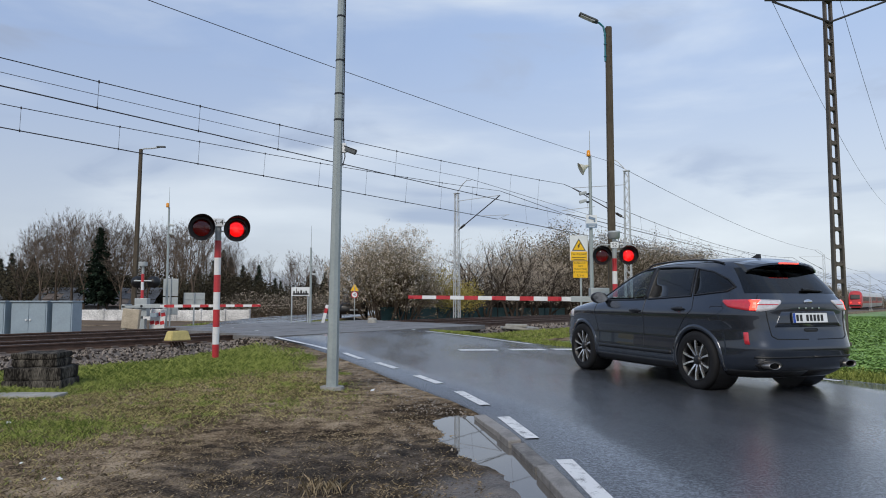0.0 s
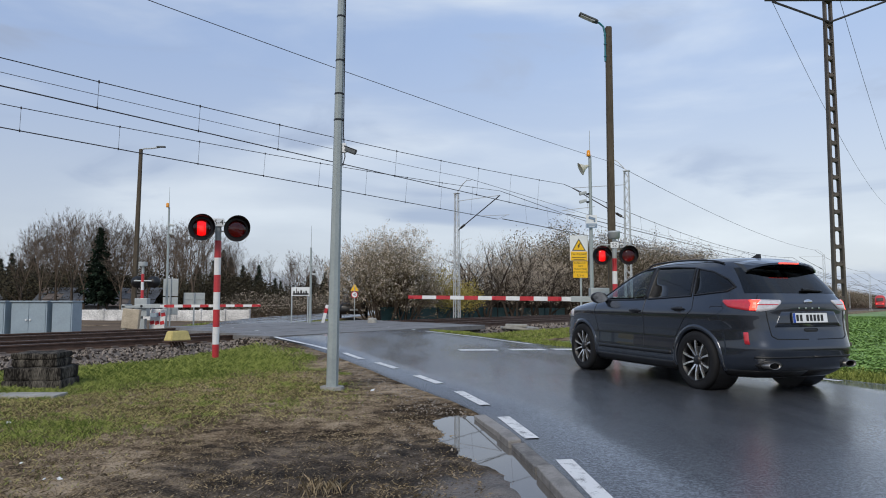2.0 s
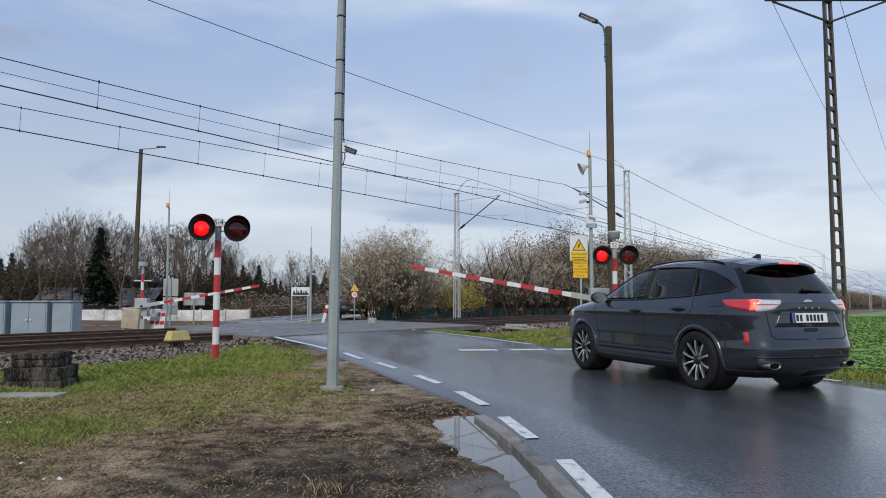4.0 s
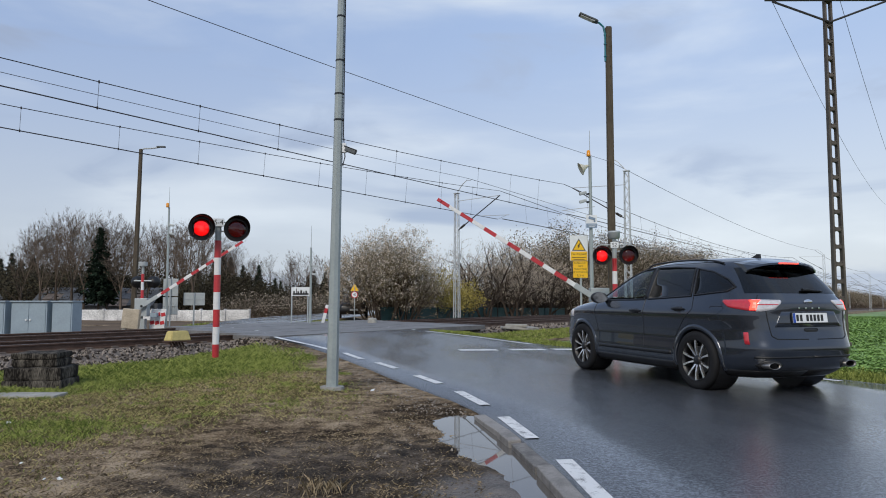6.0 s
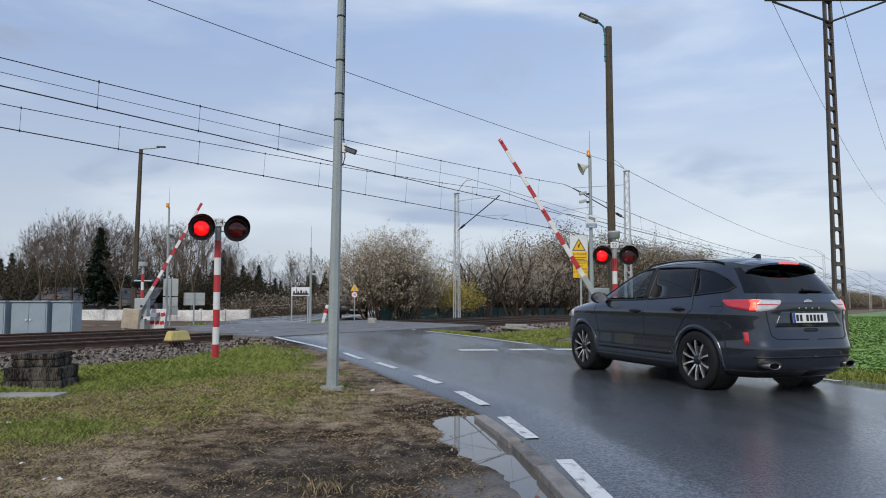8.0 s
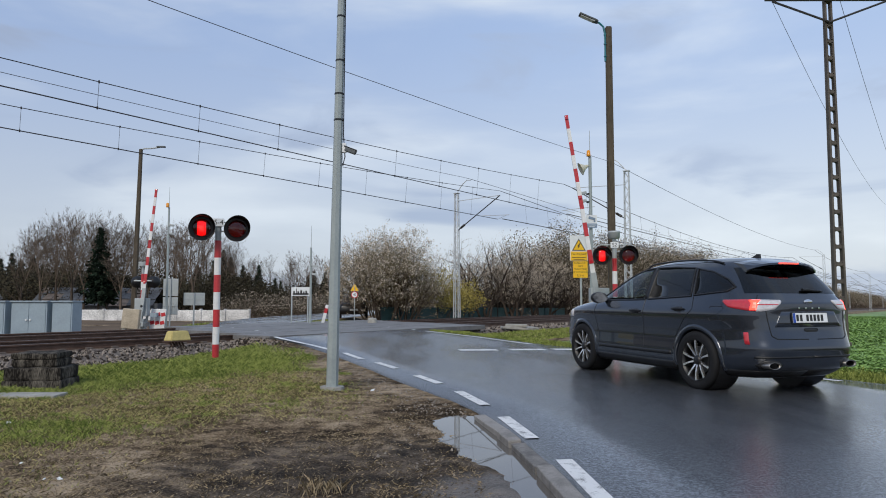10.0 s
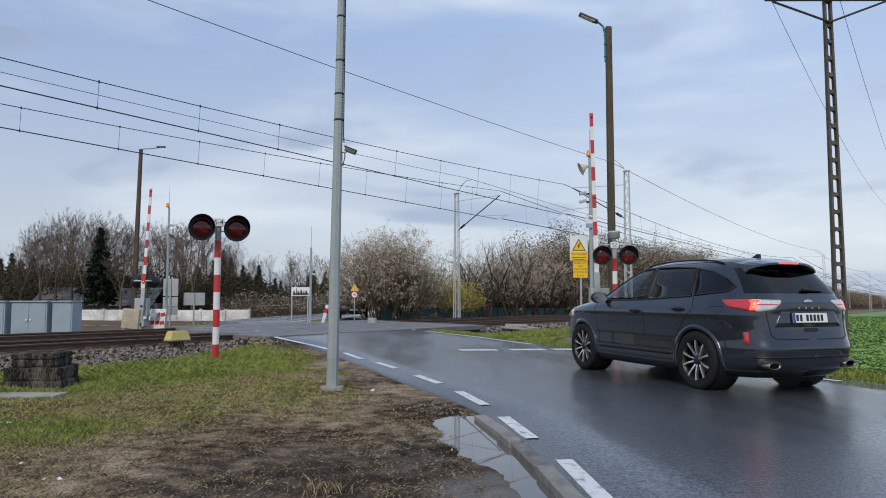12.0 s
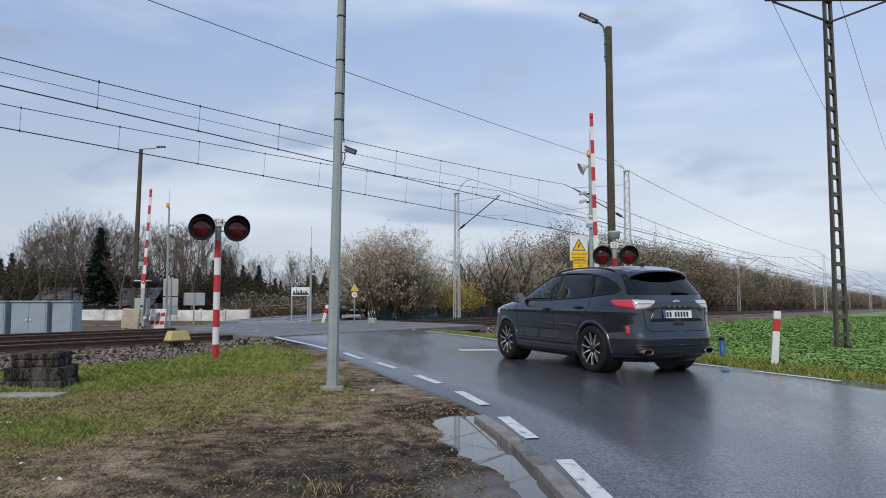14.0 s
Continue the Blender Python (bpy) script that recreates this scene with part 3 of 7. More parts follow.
def build_markings():
    dashes = [[(0.905, 4.08), (0.85, 5.06)], [(0.722, 5.83), (0.58, 6.88)], [(0.45, 7.65), (0.19, 8.80)], [(-0.046, 9.61), (-0.40, 10.66)],
              [(-0.77, 11.73), (-1.19, 12.88)], [(-1.55, 13.6), (-2.05, 14.8)], [(1.02, 1.5), (0.97, 3.0)],
              [(5.52, 9.9), (4.95, 11.3)], [(4.75, 11.95), (4.3, 13.1)], [(6.3, 7.7), (5.8, 9.1)]]
    for q in dashes:
        tagged(stripe("edge_dash", fine(q, 4), 0.12), "worn white painted dash along the road edge", "road marking", "edge dashes", "structure")
    for q in ([(-2.25, 15.1), (-2.96, 16.25), (-4.25, 18.2), (-5.3, 20.7)], [(2.3, 18.3), (1.2, 20.3), (-0.55, 22.3)], [(-0.9, 22.9), (-2.4, 25.5)],
              [(-5.6, 21.6), (-7.5, 24.7), (-9.4, 28.0)]):
        tagged(stripe("edge_line", fine(q), 0.13), "solid white painted edge line at the crossing", "road marking", "edge lines", "structure")
    for a, b in (((0.35, 15.75), (1.2, 15.85)), ((1.5, 15.95), (2.3, 16.1)), ((2.5, 16.2), (3.1, 16.35))):
        tagged(stripe("stop_bar", [a, b], 0.45), "worn white painted stop bar across the lane", "road marking", "stop line", "structure")


build_markings()


def build_railway():
    # ballast bed
    sect = [(13.1, -0.28), (14.6, 0.0), (22.6, 0.0), (24.0, -0.28)]
    ss = list(np.linspace(-60, 20, 41)) + list(np.linspace(24, 700, 120))
    verts, faces = [], []
    for s in ss:
        for p, z in sect:
            verts.append(along(s, p, z + grade(s) + (0.015 * noise.noise((s * 2, p * 2, 0)))).to_tuple())
    for j in range(len(ss) - 1):
        for c in range(3):
            faces.append((j * 4 + c, j * 4 + c + 1, j * 4 + c + 5, j * 4 + c + 4))
    tagged(pydata("ballast_bed", verts, faces, M["gravel"], soft=True), "brown crushed stone ballast bed under two tracks", "ballast", kind="structure")
    # rails
    prof = [(-0.065, 0.0), (-0.065, 0.015), (-0.012, 0.03), (-0.012, 0.115), (-0.035, 0.125), (-0.035, 0.15), (-0.028, 0.16), (0.028, 0.16), (0.035, 0.15),
            (0.035, 0.125), (0.012, 0.115), (0.012, 0.03), (0.065, 0.015), (0.065, 0.0)]
    ss = list(np.linspace(-60, 40, 6)) + list(np.linspace(45, 700, 60))
    for track, p0 in enumerate((16.5, 20.5)):
        for side in (-0.7525, 0.7525):
            bm = B()
            rings = []
            for s in ss:
                rings.append([bm.verts.new(along(s, p0 + side - x, 0.05 + z + grade(s))) for x, z in prof])
            k = len(prof)
            for a, b in zip(rings, rings[1:]):
                for i in range(k):
                    fc = bm.faces.new((a[i], a[(i + 1) % k], b[(i + 1) % k], b[i]))
                    fc.material_index = 1 if i == 6 else 0
            tagged(part("rail", bm, [M["rail"], M["railtop"]]), "rusty brown steel rail with a worn head", "rail", "railway rails", "structure")


build_railway()


def build_crossing():
    # rubbed concrete panels between and beside the rails
    slots = [(14.2, 15.66), (15.85, 17.15), (17.34, 19.66), (19.85, 21.15), (21.34, 22.6)]
    deck = thing("crossing_deck", Matrix.Identity(4), "grey worn concrete panels between the rails", "crossing deck", kind="structure")
    for a, b in slots:
        for k in range(6):
            lo = 12.6 + 0.35 * (a - 15) + k * 1.75
            bm = B()
            m = Matrix.Rotation(-TRACK + math.pi / 2, 4, "Z")
            c = along(lo + 0.875, (a + b) / 2, 0.135)
            box(bm, c, (1.735, b - a, 0.16), 0.012, m)
            part("panel", bm, M["crossing"], deck)
    return deck


build_crossing()


def mast_far(s, p, h, toward, arms=True, lattice=True, base=None):
    """A lattice catenary mast: four corner angles with zigzag lacing, a bracket towards the track."""
    z0 = ground_z(*along(s, p).to_tuple()[:2], False) if base is None else base
    mast = thing("catenary_mast", Matrix.Translation(along(s, p, z0)) @ Matrix.Rotation(-TRACK, 4, "Z"),
                 "pale grey lattice steel mast carrying the overhead wires", "catenary mast", "catenary masts")
    w0, w1 = 0.17, 0.11
    for sx in (-1, 1):
        for sy in (-1, 1):
            bm = B()
            rod(bm, (sx * w0, sy * w0 * 0.6, 0), (sx * w1, sy * w1 * 0.6, h), 0.028, 0.024, 4)
            part("corner_angle", bm, M["mast"], mast)
    bm = B()
    n = int(h / 0.34)
    for i in range(n):
        za, zb = h * i / n, h * (i + 1) / n
        wa, wb = w0 + (w1 - w0) * i / n, w0 + (w1 - w0) * (i + 1) / n
        sg = 1 if i % 2 else -1
        for sy in (-1, 1):
            rod(bm, (sg * wa, sy * wa * 0.6, za), (-sg * wb, sy * wb * 0.6, zb), 0.012, None, 4, False)
        for sx in (-1, 1):
            rod(bm, (sx * wa, sg * wa * 0.6, za), (sx * wb, -sg * wb * 0.6, zb), 0.012, None, 4, False)
    part("lacing", bm, M["mast"], mast)
    bm = B()
    box(bm, (0, 0, 0.1), (0.7, 0.6, 0.3), 0.03)
    part("footing", bm, M["slab"], mast)
    bm = B()
    box(bm, (0, 0, h + 0.02), (0.32, 0.24, 0.05), 0.01)
    pipe(bm, [(0.05, 0, h), (0.1 * toward, 0, h + 0.15), (0.45 * toward, 0, h + 0.55), (0.75 * toward, 0, h + 0.75), (1.0 * toward, 0, h + 0.7)], 0.025)
    part("horn_bracket", bm, M["mast"], mast)
    # cantilever to the contact wire: x is across the track
    t = toward
    bm = B()
    rod(bm, (0.1 * t, 0, 5.3 - z0), (3.0 * t, 0, 7.15 - z0), 0.03, None, 6)
    part("cantilever_tube", bm, M["wire"], mast)
    bm = B()
    rod(bm, (0.1 * t, 0, 7.05 - z0), (3.0 * t, 0, 7.15 - z0), 0.02, None, 6)
    rod(bm, (1.75 * t, 0, 6.05 - z0), (3.6 * t, 0, 5.98 - z0), 0.018, None, 6)
    rod(bm, (3.5 * t, 0, 6.0 - z0), (2.9 * t, 0, 5.8 - z0), 0.014, None, 6)
    part("steady_arm", bm, M["mast"], mast)
    bm = B()
    for i in range(5):
        rod(bm, (t * (0.3 + 0.06 * i), 0, 5.43 + 0.038 * i - z0), (t * (0.33 + 0.06 * i), 0, 5.45 + 0.038 * i - z0), 0.07, None, 8)
    part("insulator", bm, M["concrete"], mast)
    return mast


def build_catenary():
    stations = [-34, 34.6, 105, 176, 247, 318, 390]
    for s in stations[1:]:
        mast_far(s, 23.5, 7.7, 1)
        mast_far(s + (0 if s < 50 else 2), 13.0, 7.8, -1)
    # contact wires, sagging messengers with droppers, earth wires
    for p in (16.5, 20.5):
        for k, (zc, r) in enumerate(((5.78, 0.016), (6.35, 0.012))):
            ob = thing("contact_wire" if k == 0 else "messenger_wire", Matrix.Identity(4), "thin dark overhead traction wire above the track", "overhead wire", "overhead wires")
            for a, b in zip(stations, stations[1:]):
                bm = B()
                pts = []
                for i in range(25):
                    t = i / 24
                    s = a + (b - a) * t
                    lift = 0 if k == 0 else 1.05 * (2 * t - 1) ** 2
                    pts.append(along(s, p + (0.15 if k == 0 else 0) * (2 * t - 1), zc + lift + grade(s)))
                pipe(bm, pts, r * (1 + max(0, a) / 90), 4)
                part("wire_span", bm, M["wire"], ob)
            for a, b in (zip(stations[:4], stations[1:5]) if k else ()):
                nd = 24
                for i in range(1, nd):
                    t = i / nd
                    s = a + (b - a) * t
                    bm = B()
                    top = along(s, p, zc + 1.05 * (2 * t - 1) ** 2 + grade(s))
                    low = along(s, p + 0.15 * (2 * t - 1), 5.78 + grade(s))
                    rod(bm, top, low, 0.006, None, 3, False)
                    for q in (top, low):
                        rod(bm, q - Vector((0, 0, 0.035)), q + Vector((0, 0, 0.035)), 0.022, None, 4)
                    part("dropper", bm, M["wire"], ob)
    for p, z, sag in ((23.5, 8.35, 0.45), (13.0, 8.3, 0.72)):
        ew = thing("earth_wire", Matrix.Identity(4), "thin dark earth wire strung along the mast tops", "overhead wire", "overhead wires")
        for a, b in zip(stations, stations[1:]):
            bm = B()
            pts = [along(a + (b - a) * i / 24, p - (0.8 if p > 20 else -0.8), z - sag * (1 - (2 * i / 24 - 1) ** 2) + grade(a + (b - a) * i / 24)) for i in range(25)]
            pipe(bm, pts, 0.010 * (1 + max(0, a) / 90), 4)
            part("wire_span", bm, M["wire"], ew)


build_catenary()
# ---- poles, signals, barriers, cabinets, signs ----
def ground_at(x, y):
    return max(ground_z(x, y, False), -5)


def banded(name, parent, a, b, r, bands, first="red", r1=None):
    """A round bar in alternating red and white lengths, each band a part."""
    a, b = Vector(a), Vector(b)
    for k in range(bands):
        bm = B()
        u, v = k / bands, (k + 1) / bands
        ra = r + ((r1 or r) - r) * u
        rod(bm, a.lerp(b, u), a.lerp(b, v), ra, None, 16)
        part(name, bm, M["red"] if (k % 2 == 0) == (first == "red") else M["white"], parent)


def words(parent, text, size, m, mat, name="lettering", align="CENTER"):
    cu = bpy.data.curves.new(name, "FONT")
    cu.body, cu.size, cu.align_x, cu.align_y, cu.extrude = text, size, align, "CENTER", 0.0008
    cu.materials.append(mat)
    ob = new(name, cu)
    ob.parent = parent
    ob.matrix_basis = m
    return ob


FACE = Matrix.Rotation(math.pi / 2, 4, "X")


def lamp_head(parent, x, z, turn, blink_vanes, back=False):
    """A hooded red warning lamp: round backboard rim, hood, can, lit panel, added vanes for the blinking, lens. Faces
    -y.
    """
    head = new("lamp_head")
    head.parent = parent
    head.matrix_basis = pose(x, -0.10, z, 0, 0, turn)
    bm = B()
    lathe(bm, [(0.001, 0.10), (0.12, 0.10), (0.155, 0.06), (0.165, -0.16), (0.158, -0.16), (0.15, 0.05)], 32, Matrix.Rotation(math.pi / 2, 4, "X") @ Matrix.Rotation(math.pi, 4, "X"))
    part("housing", bm, M["black"], head, "", True)
    # hood, open at the bottom
    bm = B()
    rings = []
    for k in range(37):
        a = radians(-62 + 304 * k / 36)
        out = 0.10 + 0.16 * max(0, math.sin(a)) ** 0.8 + 0.04
        rings.append([bm.verts.new((r * math.cos(a), y, r * math.sin(a))) for r, y in ((0.225, -0.10), (0.235, -0.10 - out), (0.222, -0.10 - out), (0.212, -0.12))])
    for a, b in zip(rings, rings[1:]):
        for i in range(3):
            bm.faces.new((a[i], a[i + 1], b[i + 1], b[i]))
    part("hood", bm, M["black"], head, "", True)
    bm = B()
    lathe(bm, [(0.15, 0.10), (0.235, 0.10), (0.235, 0.115), (0.15, 0.115)], 36, FACE, True)
    part("backboard", bm, M["black"], head)
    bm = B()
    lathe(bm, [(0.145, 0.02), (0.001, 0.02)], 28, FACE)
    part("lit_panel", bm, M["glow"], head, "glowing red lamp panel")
    # two added vanes hide the always lit panel, standing in for switching off
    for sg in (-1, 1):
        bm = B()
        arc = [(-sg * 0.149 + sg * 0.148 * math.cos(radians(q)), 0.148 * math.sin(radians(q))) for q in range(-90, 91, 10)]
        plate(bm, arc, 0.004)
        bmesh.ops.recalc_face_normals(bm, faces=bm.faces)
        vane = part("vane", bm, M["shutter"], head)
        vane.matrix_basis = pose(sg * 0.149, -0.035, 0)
        blink_vanes.append((vane, x, sg))
    bm = B()
    lathe(bm, [(0.160, 0.235), (0.13, 0.25), (0.08, 0.262), (0.001, 0.268)], 32, FACE)
    part("lens", bm, M["lens"], head, "", True)
    return head


VANES = []


def signal_post(x, y, tag, h, lamp_z, spread, scale=1.0, turn=0, bell=False):
    z0 = ground_at(x, y)
    post = thing("warning_signal", pose(x, y, z0 - 0.02, 0, 0, turn), "red and white banded post with two hooded red warning lamps", "warning signal", "crossing signals")
    n = 7
    banded("band", post, (0, 0, 0), (0, 0, h - 0.38), 0.062, n, "red")
    bm = B()
    rod(bm, (0, 0, h - 0.38), (0, 0, h), 0.058, None, 16)
    rod(bm, (0, 0, h - 0.12), (0, 0, h - 0.09), 0.07, None, 16)
    rod(bm, (0, 0, h), (0, 0, h + 0.02), 0.064, 0.05, 16)
    part("post_top", bm, M["galv"], post)
    bm = B()
    for dz in (-0.03, -0.20):
        rod(bm, (-spread, 0, h + dz), (spread, 0, h + dz), 0.014, None, 8)
    part("lamp_bracket", bm, M["galv"], post)
    bm = B()
    box(bm, (0, -0.075, h - 0.04), (0.2, 0.012, 0.15), 0.01)
    part("name_plate", bm, M["signwhite"], post)
    words(post, tag, 0.13, pose(0, -0.083, h - 0.04, 90, 0, 0), M["ink"])
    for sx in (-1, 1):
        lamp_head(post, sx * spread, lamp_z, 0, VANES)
    if bell:
        bm = B()
        lathe(bm, [(0.001, h + 0.33), (0.15, h + 0.32), (0.16, h + 0.28), (0.145, h + 0.26), (0.14, h + 0.14), (0.10, h + 0.12), (0.001, h + 0.12)], 24)
        part("bell", bm, M["galv"], post, "grey warning bell drum", True)
        bm = B()
        rod(bm, (0, 0, h), (0, 0, h + 0.14), 0.05, None, 12)
        part("bell_neck", bm, M["galv"], post)
    return post


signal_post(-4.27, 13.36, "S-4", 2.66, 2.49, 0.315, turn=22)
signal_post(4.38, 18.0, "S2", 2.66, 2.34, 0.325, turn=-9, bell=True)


def barrier(x, y, pivot_z, length, sign, label):
    """A boom barrier; the boom part turns about its pivot (local y)."""
    z0 = ground_at(x, y)
    b = thing("boom_barrier", pose(x, y, z0), label, "boom barrier", "crossing barriers")
    h = pivot_z - z0
    bm = B()
    box(bm, (0.1 * -sign, 0.28, h - 0.05), (0.5, 0.34, 0.72), 0.02)
    part("drive_cabinet", bm, M["galv"], b, "grey drive cabinet")
    bm = B()
    box(bm, (0.1 * -sign, 0.28, (h - 0.5) / 2), (0.3, 0.24, h - 0.5), 0.01)
    part("pedestal", bm, M["galv"], b)
    bm = B()
    box(bm, (-0.42 * -sign - 0.0, 0.2, h - 0.35), (0.26, 0.2, 0.18), 0.015)
    part("control_box", bm, M["cabinet"], b)
    boom = new("boom")
    boom.parent = b
    boom.matrix_basis = pose(0, 0, h)
    n = 12
    for k in range(n):
        bm = B()
        u, v = 0.6 + (length - 0.6) * k / n, 0.6 + (length - 0.6) * (k + 1) / n
        r = 0.06 - 0.016 * k / n
        box(bm, (sign * (u + v) / 2, 0, 0), (v - u, 0.045, 2 * r), 0.0)
        part("boom_band", bm, M["red"] if k % 2 else M["white"], boom)
    bm = B()
    box(bm, (sign * 0.25, 0, 0), (0.95, 0.055, 0.15), 0.01)
    for k in (-1, 1):
        box(bm, (-sign * 0.35, 0.28 + k * 0.3, -0.02), (0.9, 0.04, 0.09), 0.01)
    box(bm, (-sign * 0.72, 0.28, -0.04), (0.16, 0.64, 0.22), 0.02)
    part("counterweight", bm, M["galv"], boom, "grey counterweight arms")
    bm = B()
    rod(bm, (0, -0.05, 0), (0, 0.5, 0), 0.05, None, 14)
    part("pivot", bm, M["black"], boom)
    for k in (0.985, 0.55, 0.2):
        bm = B()
        box(bm, (sign * length * k, -0.035, 0.0), (0.09, 0.03, 0.09), 0.012)
        part("boom_lamp", bm, M["tailred"], boom)
    return boom


BOOM_R = barrier(4.15, 19.0, 1.16, 5.08, -1, "red and white striped crossing barrier rising by the road")
BOOM_L = barrier(-11.9, 28.0, 0.91, 4.69, 1, "red and white striped crossing barrier beyond the tracks")


def grey_pole():
    x, y = -1.42, 9.15
    z0 = ground_at(x, y)
    p = thing("camera_pole", pose(x, y, z0, 0, 0.72, 0), "tall grey octagonal steel pole carrying a camera", "pole")
    bm = B()
    rod(bm, (0, 0, 0.03), (0, 0, 7.5), 0.078, 0.035, 8)
    part("shaft", bm, M["pole_grey"], p)
    bm = B()
    rod(bm, (0, 0, -0.1), (0, 0, 0.045), 0.165, 0.155, 10)
    part("base_flange", bm, M["slab"], p)
    bm = B()
    pipe(bm, [(0.072, -0.01, 2.9), (0.098, -0.01, 3.02), (0.072, -0.01, 3.3), (0.064, -0.01, 4.2), (0.045, -0.01, 7.4)], 0.008, 6)
    part("cable", bm, M["black"], p)
    for z in (3.5, 3.85, 4.3, 4.9):
        bm = B()
        r = 0.078 - 0.043 * z / 7.5
        rod(bm, (0, 0, z), (0, 0, z + 0.02), r + 0.006, None, 8)
        part("strap", bm, M["black"], p)
    c = new("camera_unit")
    c.parent = p
    c.matrix_basis = pose(0.07, -0.02, 3.12) @ Matrix.Scale(0.62, 4)
    bm = B()
    box(bm, (0.03, 0, 0.02), (0.08, 0.1, 0.2), 0.01)
    part("bracket", bm, M["signwhite"], c)
    bm = B()
    box(bm, (0.16, -0.02, -0.04), (0.24, 0.1, 0.09), 0.015, Matrix.Rotation(radians(20), 4, "Y"))
    part("camera_body", bm, M["darkgrey"], c)
    bm = B()
    box(bm, (0.165, -0.02, 0.012), (0.29, 0.12, 0.014), 0.004, Matrix.Rotation(radians(20), 4, "Y"))
    box(bm, (0.28, -0.02, -0.08), (0.012, 0.08, 0.07), 0.004, Matrix.Rotation(radians(20), 4, "Y"))
    part("camera_hood", bm, M["black"], c)


grey_pole()


def street_lamp(x, y, top, r0, r1, arm, lean=0.0, led=True):
    z0 = ground_at(x, y)
    p = thing("street_lamp", pose(x, y, z0, 0, lean, 0), "weathered dark concrete pole with a bracket street light", "street lamp", "street lamps")
    h = top - z0
    bm = B()
    a = [bm.verts.new((sx * r0, sy * r0 * 0.8, -0.2)) for sx, sy in ((-1, -1), (1, -1), (1, 1), (-1, 1))]
    b = [bm.verts.new((sx * r1, sy * r1 * 0.8, h)) for sx, sy in ((-1, -1), (1, -1), (1, 1), (-1, 1))]
    for i in range(4):
        bm.faces.new((a[i], a[(i + 1) % 4], b[(i + 1) % 4], b[i]))
    bm.faces.new(b)
    bmesh.ops.bevel(bm, geom=bm.edges[:], offset=0.02, segments=2, affect="EDGES")
    part("shaft", bm, M["wood"], p)
    if led:
        # climbing holes aren't cut: black discs paint the dark inside them
        for z in np.arange(h - 0.35, h - 3.0, -0.32):
            bm = B()
            rod(bm, (0.02, -r1 * 0.8 - 0.012, z), (0.02, -r1 * 0.8 + 0.02, z), 0.016, None, 8)
            part("climbing_hole", bm, M["ink"], p)
        bm = B()
        pipe(bm, [(-r1 - 0.03, -0.05, h - 1.15), (-r1 - 0.03, -0.05, h - 0.25), (-r1 - 0.08, -0.05, h - 0.02), (-r1 - 0.2, -0.05, h + 0.1), (-r1 - 0.34, -0.05, h + 0.14)], 0.032, 10)
        for z in (-0.3, -0.6, -1.0):
            rod(bm, (-r1 - 0.03, -0.05, h + z), (-r1 - 0.03, -0.05, h + z + 0.03), 0.045, None, 10)
        part("bracket", bm, M["teal"], p, "teal painted tube bracket")
        bm = B()
        t = Matrix.Rotation(radians(24), 4, "Y")
        box(bm, (-r1 - 0.56, -0.05, h + 0.27), (0.62, 0.26, 0.06), 0.02, t)
        box(bm, (-r1 - 0.33, -0.05, h + 0.16), (0.18, 0.13, 0.09), 0.02, t)
        part("lamp_housing", bm, M["darkgrey"], p)
        bm = B()
        box(bm, (-r1 - 0.58, -0.05, h + 0.235), (0.5, 0.2, 0.02), 0.004, t)
        part("lamp_lens", bm, M["signwhite"], p)
    else:
        bm = B()
        pipe(bm, [(0.0, 0, h - 0.05), (0.15, 0, h + 0.02), (0.5, 0, h + 0.04), (0.9, 0, h + 0.1)], 0.035, 8)
        part("bracket", bm, M["galv"], p)
        bm = B()
        box(bm, (0.95, 0, h + 0.12), (0.4, 0.16, 0.07), 0.02)
        part("lamp_housing", bm, M["darkgrey"], p)


street_lamp(5.27, 22.0, 9.86, 0.118, 0.095, -1, 0.1)
street_lamp(-14.43, 33.0, 8.29, 0.115, 0.075, 1, 0.9, led=False)


